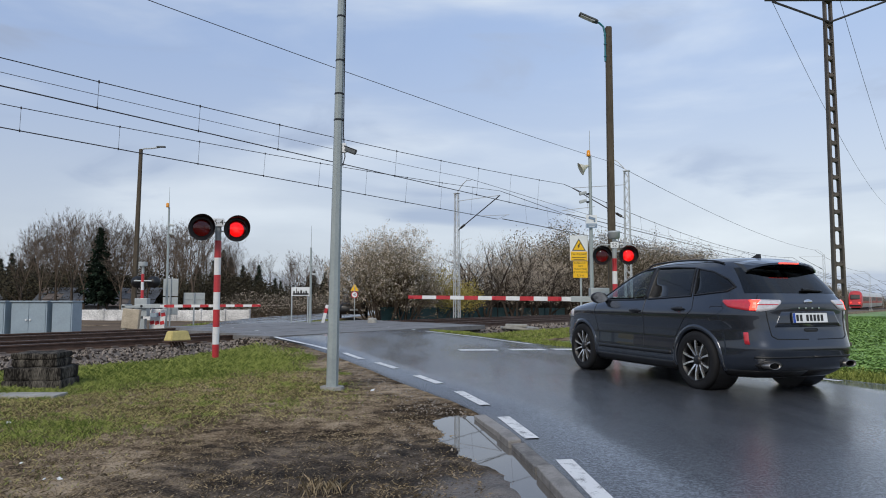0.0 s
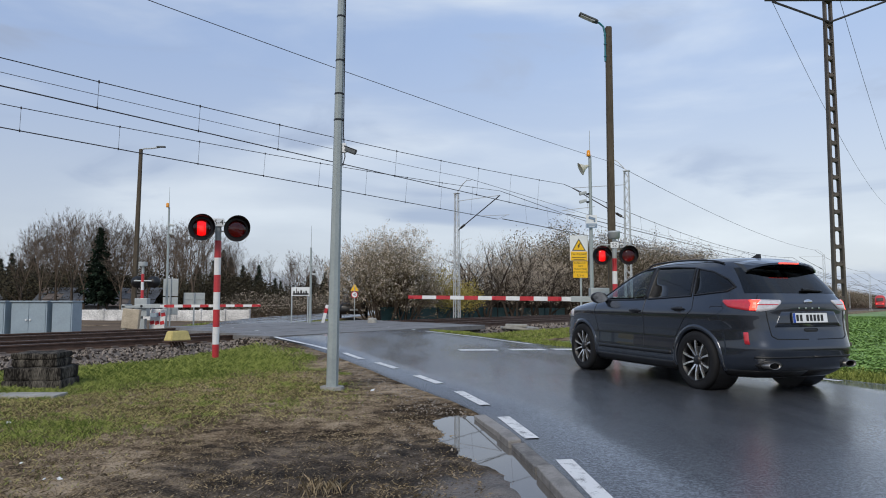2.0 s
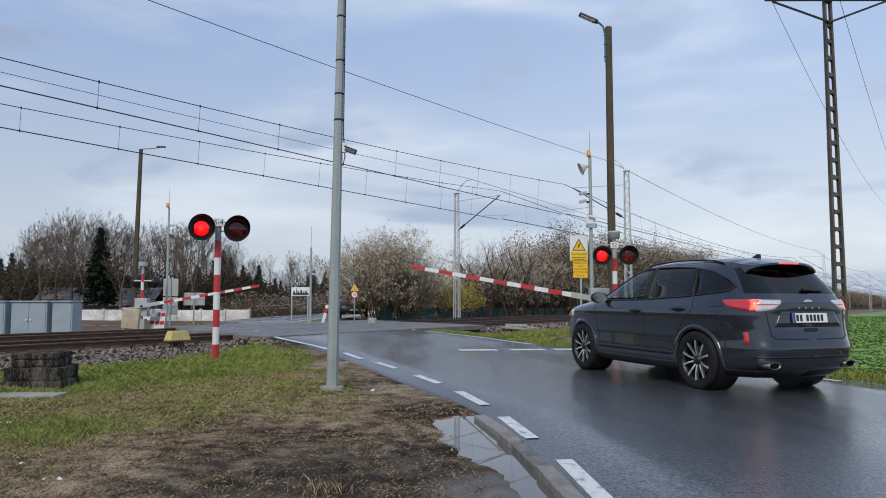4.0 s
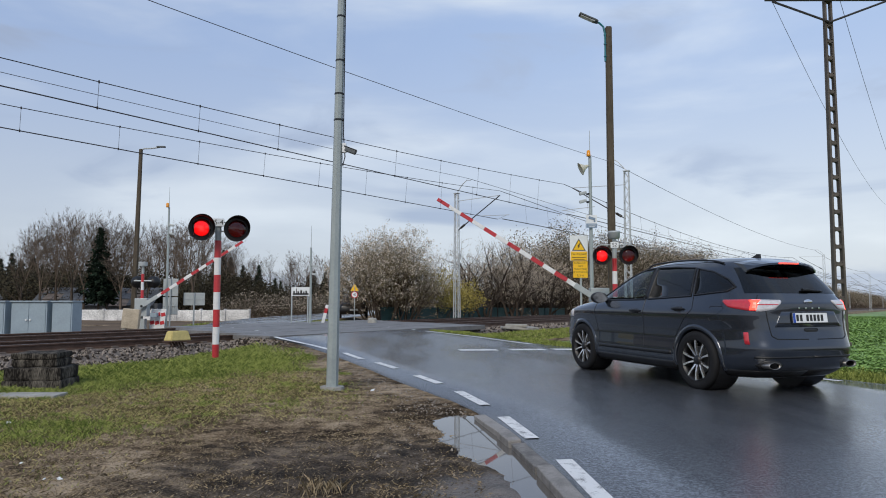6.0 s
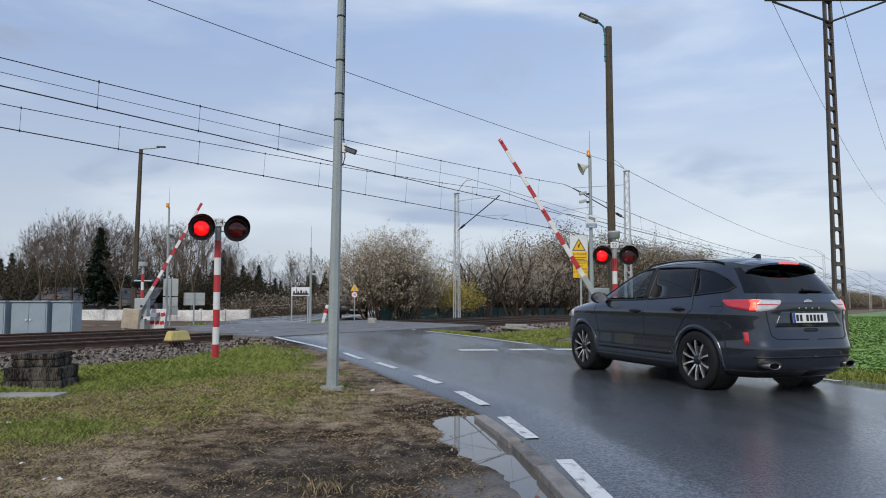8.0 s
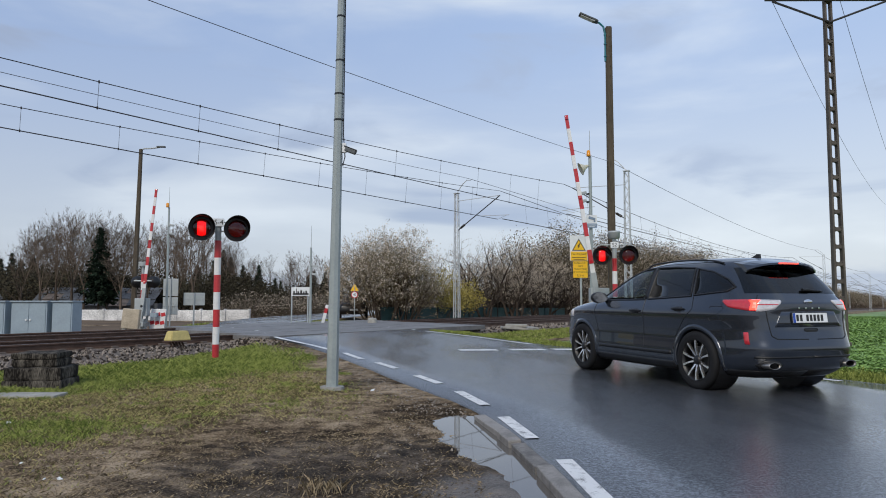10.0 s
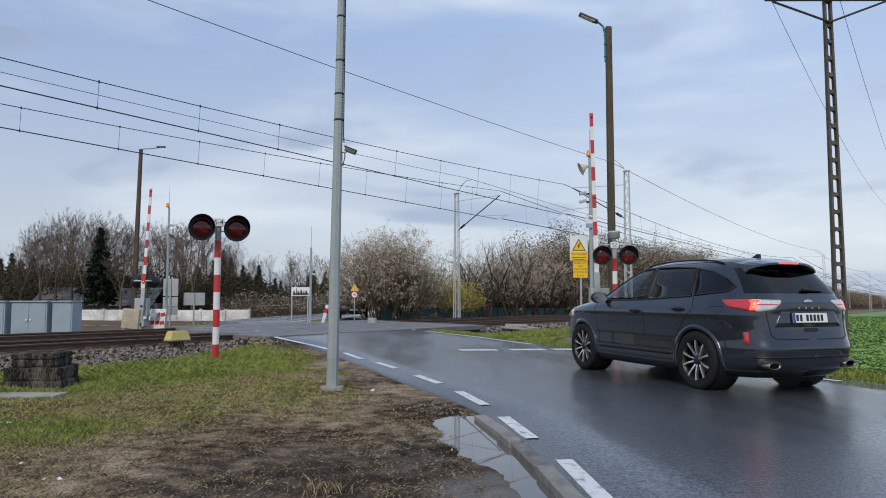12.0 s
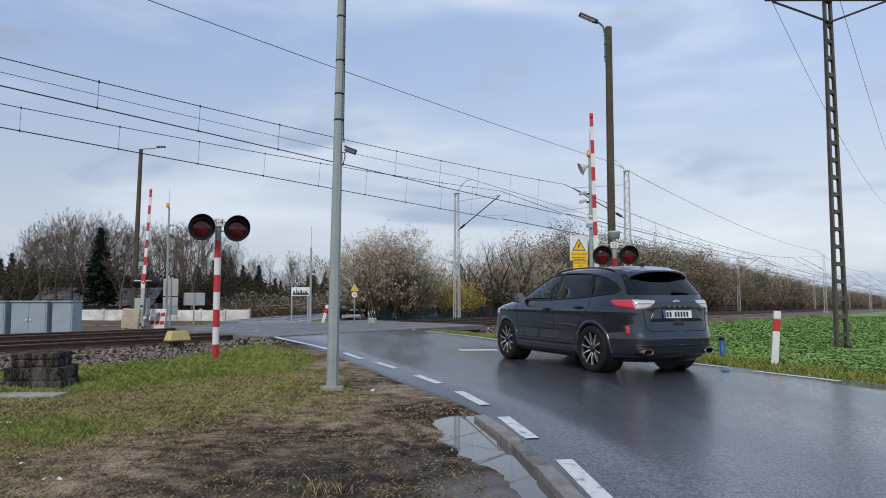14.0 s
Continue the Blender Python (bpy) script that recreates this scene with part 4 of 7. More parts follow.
def camera_mast(x, y, top, tip, far=False):
    z0 = ground_at(x, y)
    p = thing("camera_mast", pose(x, y, z0), "slim grey steel mast with cameras and an amber beacon", "pole", "crossing camera masts")
    h = top - z0
    bm = B()
    rod(bm, (0, 0, 0), (0, 0, h), 0.062 if not far else 0.052, 0.048 if not far else 0.036, 12)
    part("shaft", bm, M["pole_grey"], p)
    bm = B()
    rod(bm, (0, 0, h), (0, 0, tip - z0), 0.012, 0.007, 6)
    part("antenna", bm, M["galv"], p)
    if not (far and x > -8):
      bm = B()
      lathe(bm, [(0.001, h + 0.19), (0.05, h + 0.17), (0.062, h + 0.03), (0.062, h - 0.0), (0.001, h)], 16, Matrix.Translation((-0.05, -0.05, 0)))
      part("beacon", bm, M["amber"], p, "amber beacon", True)
    bm = B()
    box(bm, (0, 0, 0.02), (0.4, 0.4, 0.06), 0.01)
    part("base_plate", bm, M["slab"], p)
    cams = ((-0.24, h - 1.12, 15), (-0.24, h - 1.36, 15)) if not far else ((0.14, h - 0.75, -10), (0.16, h - 1.1, -10))
    for cx, z, a in cams:
        c = new("camera_unit")
        c.parent = p
        bm = B()
        box(bm, (cx, -0.06, z), (0.22, 0.10, 0.09), 0.02, Matrix.Rotation(radians(-a), 4, "Y"))
        part("camera_body", bm, M["galv"], c)
        bm = B()
        rod(bm, (cx * 0.5, -0.03, z - 0.03), (0, 0, z), 0.03, None, 8)
        part("camera_mount", bm, M["black"], c)
    if not far:
        bm = B()
        lathe(bm, [(0.03, 0.0), (0.05, 0.06), (0.09, 0.16), (0.17, 0.24), (0.20, 0.26), (0.17, 0.235), (0.02, 0.05)], 20, Matrix.Translation((-0.06, -0.06, h - 0.28)) @ Matrix.Rotation(radians(-115), 4, "Y"))
        part("horn_speaker", bm, M["cream"], p, "cream horn loudspeaker", True)
        s = new("camera_sign")
        s.parent = p
        bm = B()
        box(bm, (0.0, -0.10, h - 1.92), (0.32, 0.01, 0.28), 0.008)
        part("sign_panel", bm, M["signwhite"], s)
        bm = B()
        box(bm, (0.0, -0.107, h - 2.10), (0.32, 0.01, 0.13), 0.004)
        part("sign_foot", bm, M["signblue"], s)
        bm = B()
        box(bm, (0.01, -0.109, h - 1.88), (0.2, 0.006, 0.07), 0.01, Matrix.Rotation(radians(18), 4, "Y"))
        box(bm, (0.09, -0.109, h - 1.97), (0.05, 0.006, 0.05), 0.004)
        part("sign_symbol", bm, M["signblue"], s)
        for k in range(2):
            bm = B()
            box(bm, (0, -0.114, h - 2.08 - 0.04 * k), (0.24 - 0.06 * k, 0.003, 0.014))
            part("text_bar", bm, M["signwhite"], s)
    return p


camera_mast(4.42, 21.0, 5.45, 6.25)
camera_mast(-11.4, 29.2, 5.0, 5.85, far=True)
camera_mast(-5.40, 28.85, 3.3, 4.2, far=True)


def high_voltage_sign():
    x, y = 4.30, 22.0
    z0 = ground_at(x, y)
    p = thing("warning_sign", pose(x, y, z0), "white and yellow high voltage warning boards on a grey post", "warning sign")
    k = 22.0 / 1250

    def zz(v):
        return 1.12 + (532.8 - v) * k - z0
    bm = B()
    rod(bm, (0, 0.03, 0), (0, 0.03, zz(416)), 0.032, None, 10)
    part("post", bm, M["galv"], p)
    bm = B()
    box(bm, (-0.06, -0.01, (zz(417) + zz(462)) / 2), (0.56, 0.012, zz(417) - zz(462)), 0.01)
    part("board", bm, M["signwhite"], p)
    bm = B()
    box(bm, (-0.06, -0.02, (zz(445.5) + zz(461.5)) / 2), (0.52, 0.008, zz(445.5) - zz(461.5)), 0.01)
    part("caution_strip", bm, M["signyellow"], p)
    tri = Matrix.Translation((-0.06, -0.02, zz(444)))
    bm = B()
    plate(bm, [(-0.215, 0), (0.215, 0), (0.0, 0.38)], 0.004, tri)
    part("triangle_border", bm, M["ink"], p)
    bm = B()
    plate(bm, [(-0.172, 0.025), (0.172, 0.025), (0.0, 0.33)], 0.004, tri @ Matrix.Translation((0, -0.004, 0)))
    part("triangle_face", bm, M["signyellow"], p)
    bm = B()
    plate(bm, [(0.03, 0.24), (-0.05, 0.13), (-0.01, 0.135), (-0.045, 0.05), (0.045, 0.155), (0.005, 0.15), (0.06, 0.235)], 0.004, tri @ Matrix.Translation((0, -0.008, 0)))
    part("lightning_symbol", bm, M["ink"], p)
    words(p, "Nie dotykać!", 0.09, pose(-0.06, -0.026, zz(450), 90, 0, 0), M["ink"])
    for j in range(2):
        bm = B()
        box(bm, (-0.06, -0.0255, zz(456 + 3.4 * j)), (0.44 - 0.1 * j, 0.002, 0.018))
        part("text_bar", bm, M["ink"], p)
    bm = B()
    box(bm, (-0.02, -0.015, (zz(463) + zz(492)) / 2), (0.45, 0.01, zz(463) - zz(492)), 0.01)
    part("height_board", bm, M["signyellow"], p)
    for j, t in enumerate(("PRZEWODY", "SIECI", "TRAKCYJNEJ", "NA WYSOKOŚCI", "5,3 m")):
        words(p, t, 0.07 if j < 4 else 0.095, pose(-0.02, -0.0225, zz(466.5 + 5.2 * j + (1 if j == 4 else 0)), 90, 0, 0), M["ink"])


high_voltage_sign()


def ladder_pole():
    x, y = 10.54, 18.8
    z0 = ground_at(x, y)
    h = 10.6
    p = thing("power_pole", pose(x, y, z0, 0, -0.12, 0), "dark concrete power pole with a row of oval openings", "power pole")
    bm = B()
    w = lambda z: 0.135 - 0.065 * z / h
    n = 18
    for sx in (-1, 1):
        a = [bm.verts.new((sx * w(0) + dx, dy, -0.1)) for dx, dy in ((-0.028, -0.08), (0.028, -0.08), (0.028, 0.08), (-0.028, 0.08))]
        b = [bm.verts.new((sx * w(h) + dx, dy, h)) for dx, dy in ((-0.024, -0.06), (0.024, -0.06), (0.024, 0.06), (-0.024, 0.06))]
        for i in range(4):
            bm.faces.new((a[i], a[(i + 1) % 4], b[(i + 1) % 4], b[i]))
        bm.faces.new(b)
    for k in range(n + 1):
        z = 0.35 + (h - 2.2) * k / n
        box(bm, (0, 0, z), (2 * w(z), 0.13, 0.10), 0.0)
        for sx in (-1, 1):
            for sz in (-1, 1):
                box(bm, (sx * (w(z) - 0.03), 0, z + sz * 0.05), (0.045, 0.13, 0.045), 0.0, Matrix.Rotation(radians(45), 4, "Y"))
    box(bm, (0, 0, h - 0.6), (2 * w(h - 0.6), 0.13, 1.25), 0.0)
    part("shaft", bm, M["darkmast"], p)
    bm = B()
    for sx in (-1, 1):
        rod(bm, (0, -0.1, 8.80), (sx * 1.55, -0.1, 9.38), 0.03, None, 6)
    rod(bm, (-1.75, -0.1, 9.42), (1.75, -0.1, 9.42), 0.035, None, 6)
    part("cross_arm", bm, M["wire"], p, "dark steel cross arm")
    for sx in (-1.6, 1.6, 0.3):
        bm = B()
        lathe(bm, [(0.02, 0), (0.05, 0.03), (0.03, 0.06), (0.06, 0.09), (0.03, 0.14), (0.001, 0.16)], 12, Matrix.Translation((sx, -0.1, 9.44)))
        part("insulator", bm, M["concrete"], p)
    # line wires run on parallel to the railway
    for sx, z in ((-1.6, 9.6), (0.3, 9.6), (1.6, 9.6)):
        bm = B()
        pts = []
        for i in range(25):
            s = 55.0 * i / 24
            q = Vector((x + sx + s * DX, y + s * DY, z0 + z - 1.1 * (1 - (2 * i / 24 - 1) ** 2)))
            pts.append(q)
        pipe(bm, pts, 0.007, 4)
        tagged(part("power_line", bm, M["wire"]), "thin dark power line wire hung from the pole", "power line", "power lines")
    bm = B()
    for k in range(5):
        box(bm, (random.uniform(-0.2, 0.2), random.uniform(-0.2, 0.1), 0.05 + 0.03 * k), (0.16, 0.12, 0.1), 0.02, Matrix.Rotation(random.random() * 3, 4, "Z"))
    part("base_rubble", bm, M["darkmast"], p)


ladder_pole()


def cabinets():
    for cx, w, lab in ((-15.55, 1.55, 2), (-13.98, 1.24, 2), (-12.86, 0.70, 1)):
        y = 24.0
        c = thing("relay_cabinet", pose(cx, y, -0.12, 0, 0, -2), "blue-grey painted steel relay cabinet behind the rails", "cabinet", "relay cabinets")
        h = 1.2
        bm = B()
        box(bm, (0, 0.25, h / 2), (w, 0.6, h), 0.015)
        part("body", bm, M["cabinet"], c)
        bm = B()
        box(bm, (0, 0.23, h + 0.02), (w + 0.06, 0.70, 0.05), 0.012)
        part("lid", bm, M["cabinet"], c)
        for k in range(lab):
            d = new("door")
            d.parent = c
            dw = (w - 0.08) / lab
            x = -w / 2 + 0.04 + dw * (k + 0.5)
            bm = B()
            box(bm, (x, -0.06, h / 2), (dw - 0.012, 0.02, h - 0.08), 0.008)
            part("door_leaf", bm, M["cabinet"], d)
            if lab == 2:
                bm = B()
                rod(bm, (x + (0.5 - k) * (dw - 0.14), -0.07, h * 0.5), (x + (0.5 - k) * (dw - 0.14), -0.11, h * 0.5), 0.035, 0.03, 12)
                part("knob", bm, M["signwhite"], d)
                for j in range(4):
                    bm = B()
                    box(bm, (x, -0.072, 0.14 + 0.035 * j), (dw * 0.7, 0.012, 0.012))
                    part("vent_slat", bm, M["cabinet"], d)
    # stained beige box and striped boards by the far barrier
    c = thing("trunk_box", pose(-11.83, 26.8, -0.1, 0, 5, 12), "stained beige panel box with cracked face on legs", "box")
    bm = B()
    box(bm, (0, 0, 0.55), (0.60, 0.36, 0.74), 0.03)
    part("body", bm, M["beige"], c)
    for sx in (-0.2, 0.2):
        bm = B()
        box(bm, (sx, 0, 0.08), (0.12, 0.3, 0.3), 0.01)
        part("foot", bm, M["slab"], c)
    for k in range(3):
        f = thing("striped_board", pose(-11.75 + 0.26 * k, 28.6 - 0.15 * k, -0.1, 0, 6, 0), "white board with red slanted stripes", "board", "striped boards")
        bm = B()
        box(bm, (0, 0, 0.45), (0.2, 0.04, 0.9), 0.01)
        part("panel", bm, M["white"], f)
        for j in range(2):
            bm = B()
            box(bm, (0, -0.024, 0.35 + 0.33 * j), (0.17, 0.008, 0.14), 0.0, Matrix.Rotation(radians(-20), 4, "Y"))
            part("stripe", bm, M["red"], f)
    # far signal seen from behind
    s = thing("warning_signal", pose(-12.05, 28.35, -0.1), "red and white post with lamps seen from behind", "warning signal", "crossing signals")
    banded("band", s, (0, 0, 1.0), (0, 0, 2.3), 0.06, 4, "white")
    bm = B()
    rod(bm, (0, 0, 0), (0, 0, 1.0), 0.06, None, 12)
    part("post_foot", bm, M["galv"], s)
    bm = B()
    rod(bm, (0, 0, 2.3), (0, 0, 2.62), 0.05, None, 12)
    rod(bm, (-0.35, 0, 2.02), (0.35, 0, 2.02), 0.03, None, 8)
    lathe(bm, [(0.001, 2.78), (0.17, 2.77), (0.17, 2.62), (0.001, 2.6)], 16)
    part("post_top", bm, M["galv"], s)
    for sx in (-0.33, 0.33):
        bm = B()
        lathe(bm, [(0.001, 0.0), (0.12, 0.0), (0.15, 0.05), (0.235, 0.1), (0.235, 0.3)], 24, Matrix.Translation((sx, 0.1, 1.98)) @ Matrix.Rotation(-math.pi / 2, 4, "X"))
        part("lamp_back", bm, M["black"], s, "black lamp hood from behind", True)
    # backs of road signs
    for x, y, zs, w in ((-11.75, 30.5, ((1.75, 0.75), (0.95, 0.75)), 0.62), (-10.9, 31.0, ((1.25, 0.55),), 0.9)):
        g = thing("road_sign", pose(x, y, -0.05, 0, 0, 8), "grey metal road sign seen from behind", "road sign", "road signs")
        bm = B()
        rod(bm, (0, 0, 0), (0, 0, zs[0][0] + zs[0][1] / 2), 0.035, None, 10)
        part("post", bm, M["galv"], g)
        for z, hh in zs:
            bm = B()
            box(bm, (0, 0.04, z), (w, 0.015, hh), 0.01)
            box(bm, (0, 0.02, z), (w * 0.95, 0.03, 0.04), 0.0)
            part("panel", bm, M["galv"], g)


cabinets()


def point_cover():
    c = thing("point_cover", Matrix.Translation(along(10.2, 15.0, 0.10)) @ Matrix.Rotation(math.pi / 2 - TRACK, 4, "Z") @ Matrix.Scale(0.80, 4), "pale yellow trapezoid cover beside the rail", "cover box")
    bm = B()
    a = [bm.verts.new(v) for v in ((-0.34, -0.2, 0.1), (0.34, -0.2, 0.1), (0.34, 0.2, 0.1), (-0.34, 0.2, 0.1))]
    b = [bm.verts.new(v) for v in ((-0.27, -0.14, 0.38), (0.27, -0.14, 0.38), (0.27, 0.14, 0.38), (-0.27, 0.14, 0.38))]
    for i in range(4):
        bm.faces.new((a[i], a[(i + 1) % 4], b[(i + 1) % 4], b[i]))
    bm.faces.new(b), bm.faces.new(a[::-1])
    bmesh.ops.bevel(bm, geom=bm.edges[:], offset=0.02, segments=2, affect="EDGES")
    part("cover", bm, M["yellowbox"], c)
    bm = B()
    box(bm, (0, 0, 0.08), (0.74, 0.44, 0.035), 0.01)
    for k in range(5):
        rod(bm, (-0.2 + 0.1 * k, -0.1, -0.16), (-0.2 + 0.1 * k, 0.1, 0.08), 0.03, None, 8)
    part("frame", bm, M["rail"], c)


point_cover()


def concrete_things():
    x, y = -5.2, 9.25
    z0 = -0.12
    f = thing("concrete_footing", pose(x, y, z0, 0, 0, 6), "dark stained stepped concrete footing with moss", "footing")
    for w, d, za, zb in ((0.72, 0.60, -0.1, 0.24), (0.69, 0.57, 0.24, 0.40), (0.56, 0.46, 0.40, 0.50), (0.56, 0.48, 0.50, 0.58)):
        bm = B()
        box(bm, (0, 0, (za + zb) / 2), (w, d, zb - za), 0.025)
        bmesh.ops.subdivide_edges(bm, edges=bm.edges[:], cuts=4, use_grid_fill=True)
        for v in bm.verts:
            v.co += Vector((noise.noise(v.co * 7), noise.noise(v.co * 7 + Vector((5, 0, 0))), noise.noise(v.co * 7 + Vector((0, 9, 0))))) * 0.012
        part("block", bm, M["lichen"] if za > 0.5 else M["concrete"], f)
    s = thing("cover_slab", pose(-5.0, 8.35, -0.01, 0, 0, 3), "pale flat concrete cover slab in the grass", "slab")
    bm = B()
    box(bm, (0, 0, 0), (1.05, 0.34, 0.09), 0.012)
    part("slab_body", bm, M["slab"], s)
    for x, y, lab in ((5.87, 12.63, 1),):
        d = thing("marker_post", pose(x, y, ground_at(x, y) - 0.05, 0, 4.5, -15), "white plastic marker post with a red band", "marker post")
        for za, zb, mt in ((0, 0.66, "white"), (0.66, 0.88, "red"), (0.88, 1.02, "white")):
            bm = B()
            box(bm, (0, 0, (za + zb) / 2), (0.12, 0.05, zb - za), 0.012)
            part("post_band", bm, M[mt], d)
    d = thing("pipe_stub", pose(5.62, 14.27, ground_at(5.62, 14.27) - 0.05, 0, -4, 0), "short blue plastic pipe standing in the grass", "pipe")
    bm = B()
    lathe(bm, [(0.055, 0), (0.055, 0.46), (0.046, 0.46), (0.046, 0.1)], 20)
    part("pipe_wall", bm, M["bluepipe"], d, "", True)
    bm = B()
    lathe(bm, [(0.056, 0.40), (0.058, 0.462), (0.05, 0.463), (0.04, 0.43), (0.001, 0.42)], 20)
    part("pipe_cap", bm, M["black"], d)
    q = thing("route_stone", pose(-2.95, 29.6, 0.1), "squat weathered concrete marker stone", "marker stone")
    bm = B()
    lathe(bm, [(0.2, 0), (0.2, 0.22), (0.16, 0.3), (0.001, 0.33)], 14)
    part("stone_body", bm, M["slab"], q, "", True)
    q = thing("marker_post", pose(-5.05, 29.6, 0.08, 0, 14, 10), "leaning white marker post with a red band", "marker post")
    for za, zb, mt in ((0, 0.55, "white"), (0.55, 0.75, "red"), (0.75, 0.9, "white")):
        bm = B()
        box(bm, (0, 0, (za + zb) / 2), (0.13, 0.05, zb - za), 0.01)
        part("post_band", bm, M[mt], q)
    # place-name style sign with a town skyline
    q = thing("town_sign", pose(-6.05, 29.6, 0.08), "white sign with a black town skyline symbol", "road sign", "road signs")
    for sx in (-0.28, 0.4):
        bm = B()
        rod(bm, (sx, 0.03, 0), (sx, 0.03, 1.6), 0.03, None, 8)
        part("post", bm, M["galv"], q)
    bm = B()
    box(bm, (0.1, 0, 1.43), (0.78, 0.02, 0.36), 0.015)
    part("panel", bm, M["signwhite"], q)
    bm = B()
    box(bm, (0.1, -0.016, 1.325), (0.66, 0.006, 0.07))
    for dx, ww, hh in ((-0.28, 0.06, 0.1), (-0.18, 0.03, 0.2), (-0.1, 0.07, 0.09), (0.02, 0.08, 0.13), (0.13, 0.05, 0.08), (0.23, 0.07, 0.11)):
        box(bm, (0.1 + dx, -0.016, 1.35 + hh / 2), (ww, 0.006, hh))
    part("skyline_symbol", bm, M["ink"], q)
    # bend warning and speed limit further down the road
    q = thing("road_sign", pose(-5.0, 40, 0.68) @ Matrix.Scale(0.45, 4), "yellow bend warning above a round speed limit", "road sign", "road signs")
    bm = B()
    rod(bm, (0, 0.03, -1.7), (0, 0.03, 2.9), 0.06, None, 8)
    part("post", bm, M["galv"], q)
    bm = B()
    plate(bm, [(-0.52, 2.25), (0.52, 2.25), (0.0, 3.1)], 0.015)
    part("warning_triangle", bm, M["signyellow"], q)
    bm = B()
    box(bm, (0, -0.01, 2.45), (0.1, 0.006, 0.25))
    box(bm, (0.06, -0.01, 2.6), (0.1, 0.006, 0.1))
    part("bend_symbol", bm, M["ink"], q)
    bm = B()
    rod(bm, (0, 0.0, 1.75), (0, -0.02, 1.75), 0.45, None, 28)
    part("limit_ring", bm, M["red"], q)
    bm = B()
    rod(bm, (0, -0.02, 1.75), (0, -0.028, 1.75), 0.34, None, 28)
    part("limit_face", bm, M["signwhite"], q)
    words(q, "40", 0.42, pose(0, -0.032, 1.75, 90, 0, 0), M["ink"])


concrete_things()


def far_car():
    c = thing("car", pose(-5.75, 45.5, 0.03, 0, 0, 8), "small dark parked car facing the crossing far off", "car")
    bm = B()
    rings = []
    for y, w, za, zb in ((-2.1, 0.72, 0.4, 0.75), (-2.0, 0.85, 0.3, 0.9), (-1.1, 0.88, 0.25, 1.0), (-0.5, 0.74, 0.25, 1.45), (0.9, 0.74, 0.25, 1.5), (1.9, 0.85, 0.3, 1.05), (2.1, 0.75, 0.4, 0.9)):
        rings.append([bm.verts.new(v) for v in ((-w, y, za), (-w * 1.04, y, (za + zb) * 0.5), (-w * 0.85, y, zb), (w * 0.85, y, zb), (w * 1.04, y, (za + zb) * 0.5), (w, y, za))])
    for a, b in zip(rings, rings[1:]):
        for i in range(6):
            bm.faces.new((a[i], a[(i + 1) % 6], b[(i + 1) % 6], b[i]))
    bm.faces.new(rings[0]), bm.faces.new(rings[-1][::-1])
    bmesh.ops.recalc_face_normals(bm, faces=bm.faces)
    part("body", bm, M["black"], c, "", True)
    bm = B()
    box(bm, (0, -0.82, 1.22), (1.2, 0.05, 0.4), 0.02, Matrix.Rotation(radians(-52), 4, "X"))
    part("windscreen", bm, M["roofgrey"], c)
    for sx in (-0.6, 0.6):
        bm = B()
        box(bm, (sx, -2.02, 0.72), (0.3, 0.08, 0.14), 0.03)
        part("headlamp", bm, M["signwhite"], c)
        for wy in (-1.3, 1.3):
            bm = B()
            rod(bm, (sx * 1.25, wy, 0.31), (sx * 1.45, wy, 0.31), 0.31, None, 20)
            part("wheel", bm, M["rubber"], c)
    bm = B()
    box(bm, (0, -2.12, 0.55), (0.5, 0.02, 0.11))
    part("plate_bar", bm, M["signwhite"], c)


far_car()


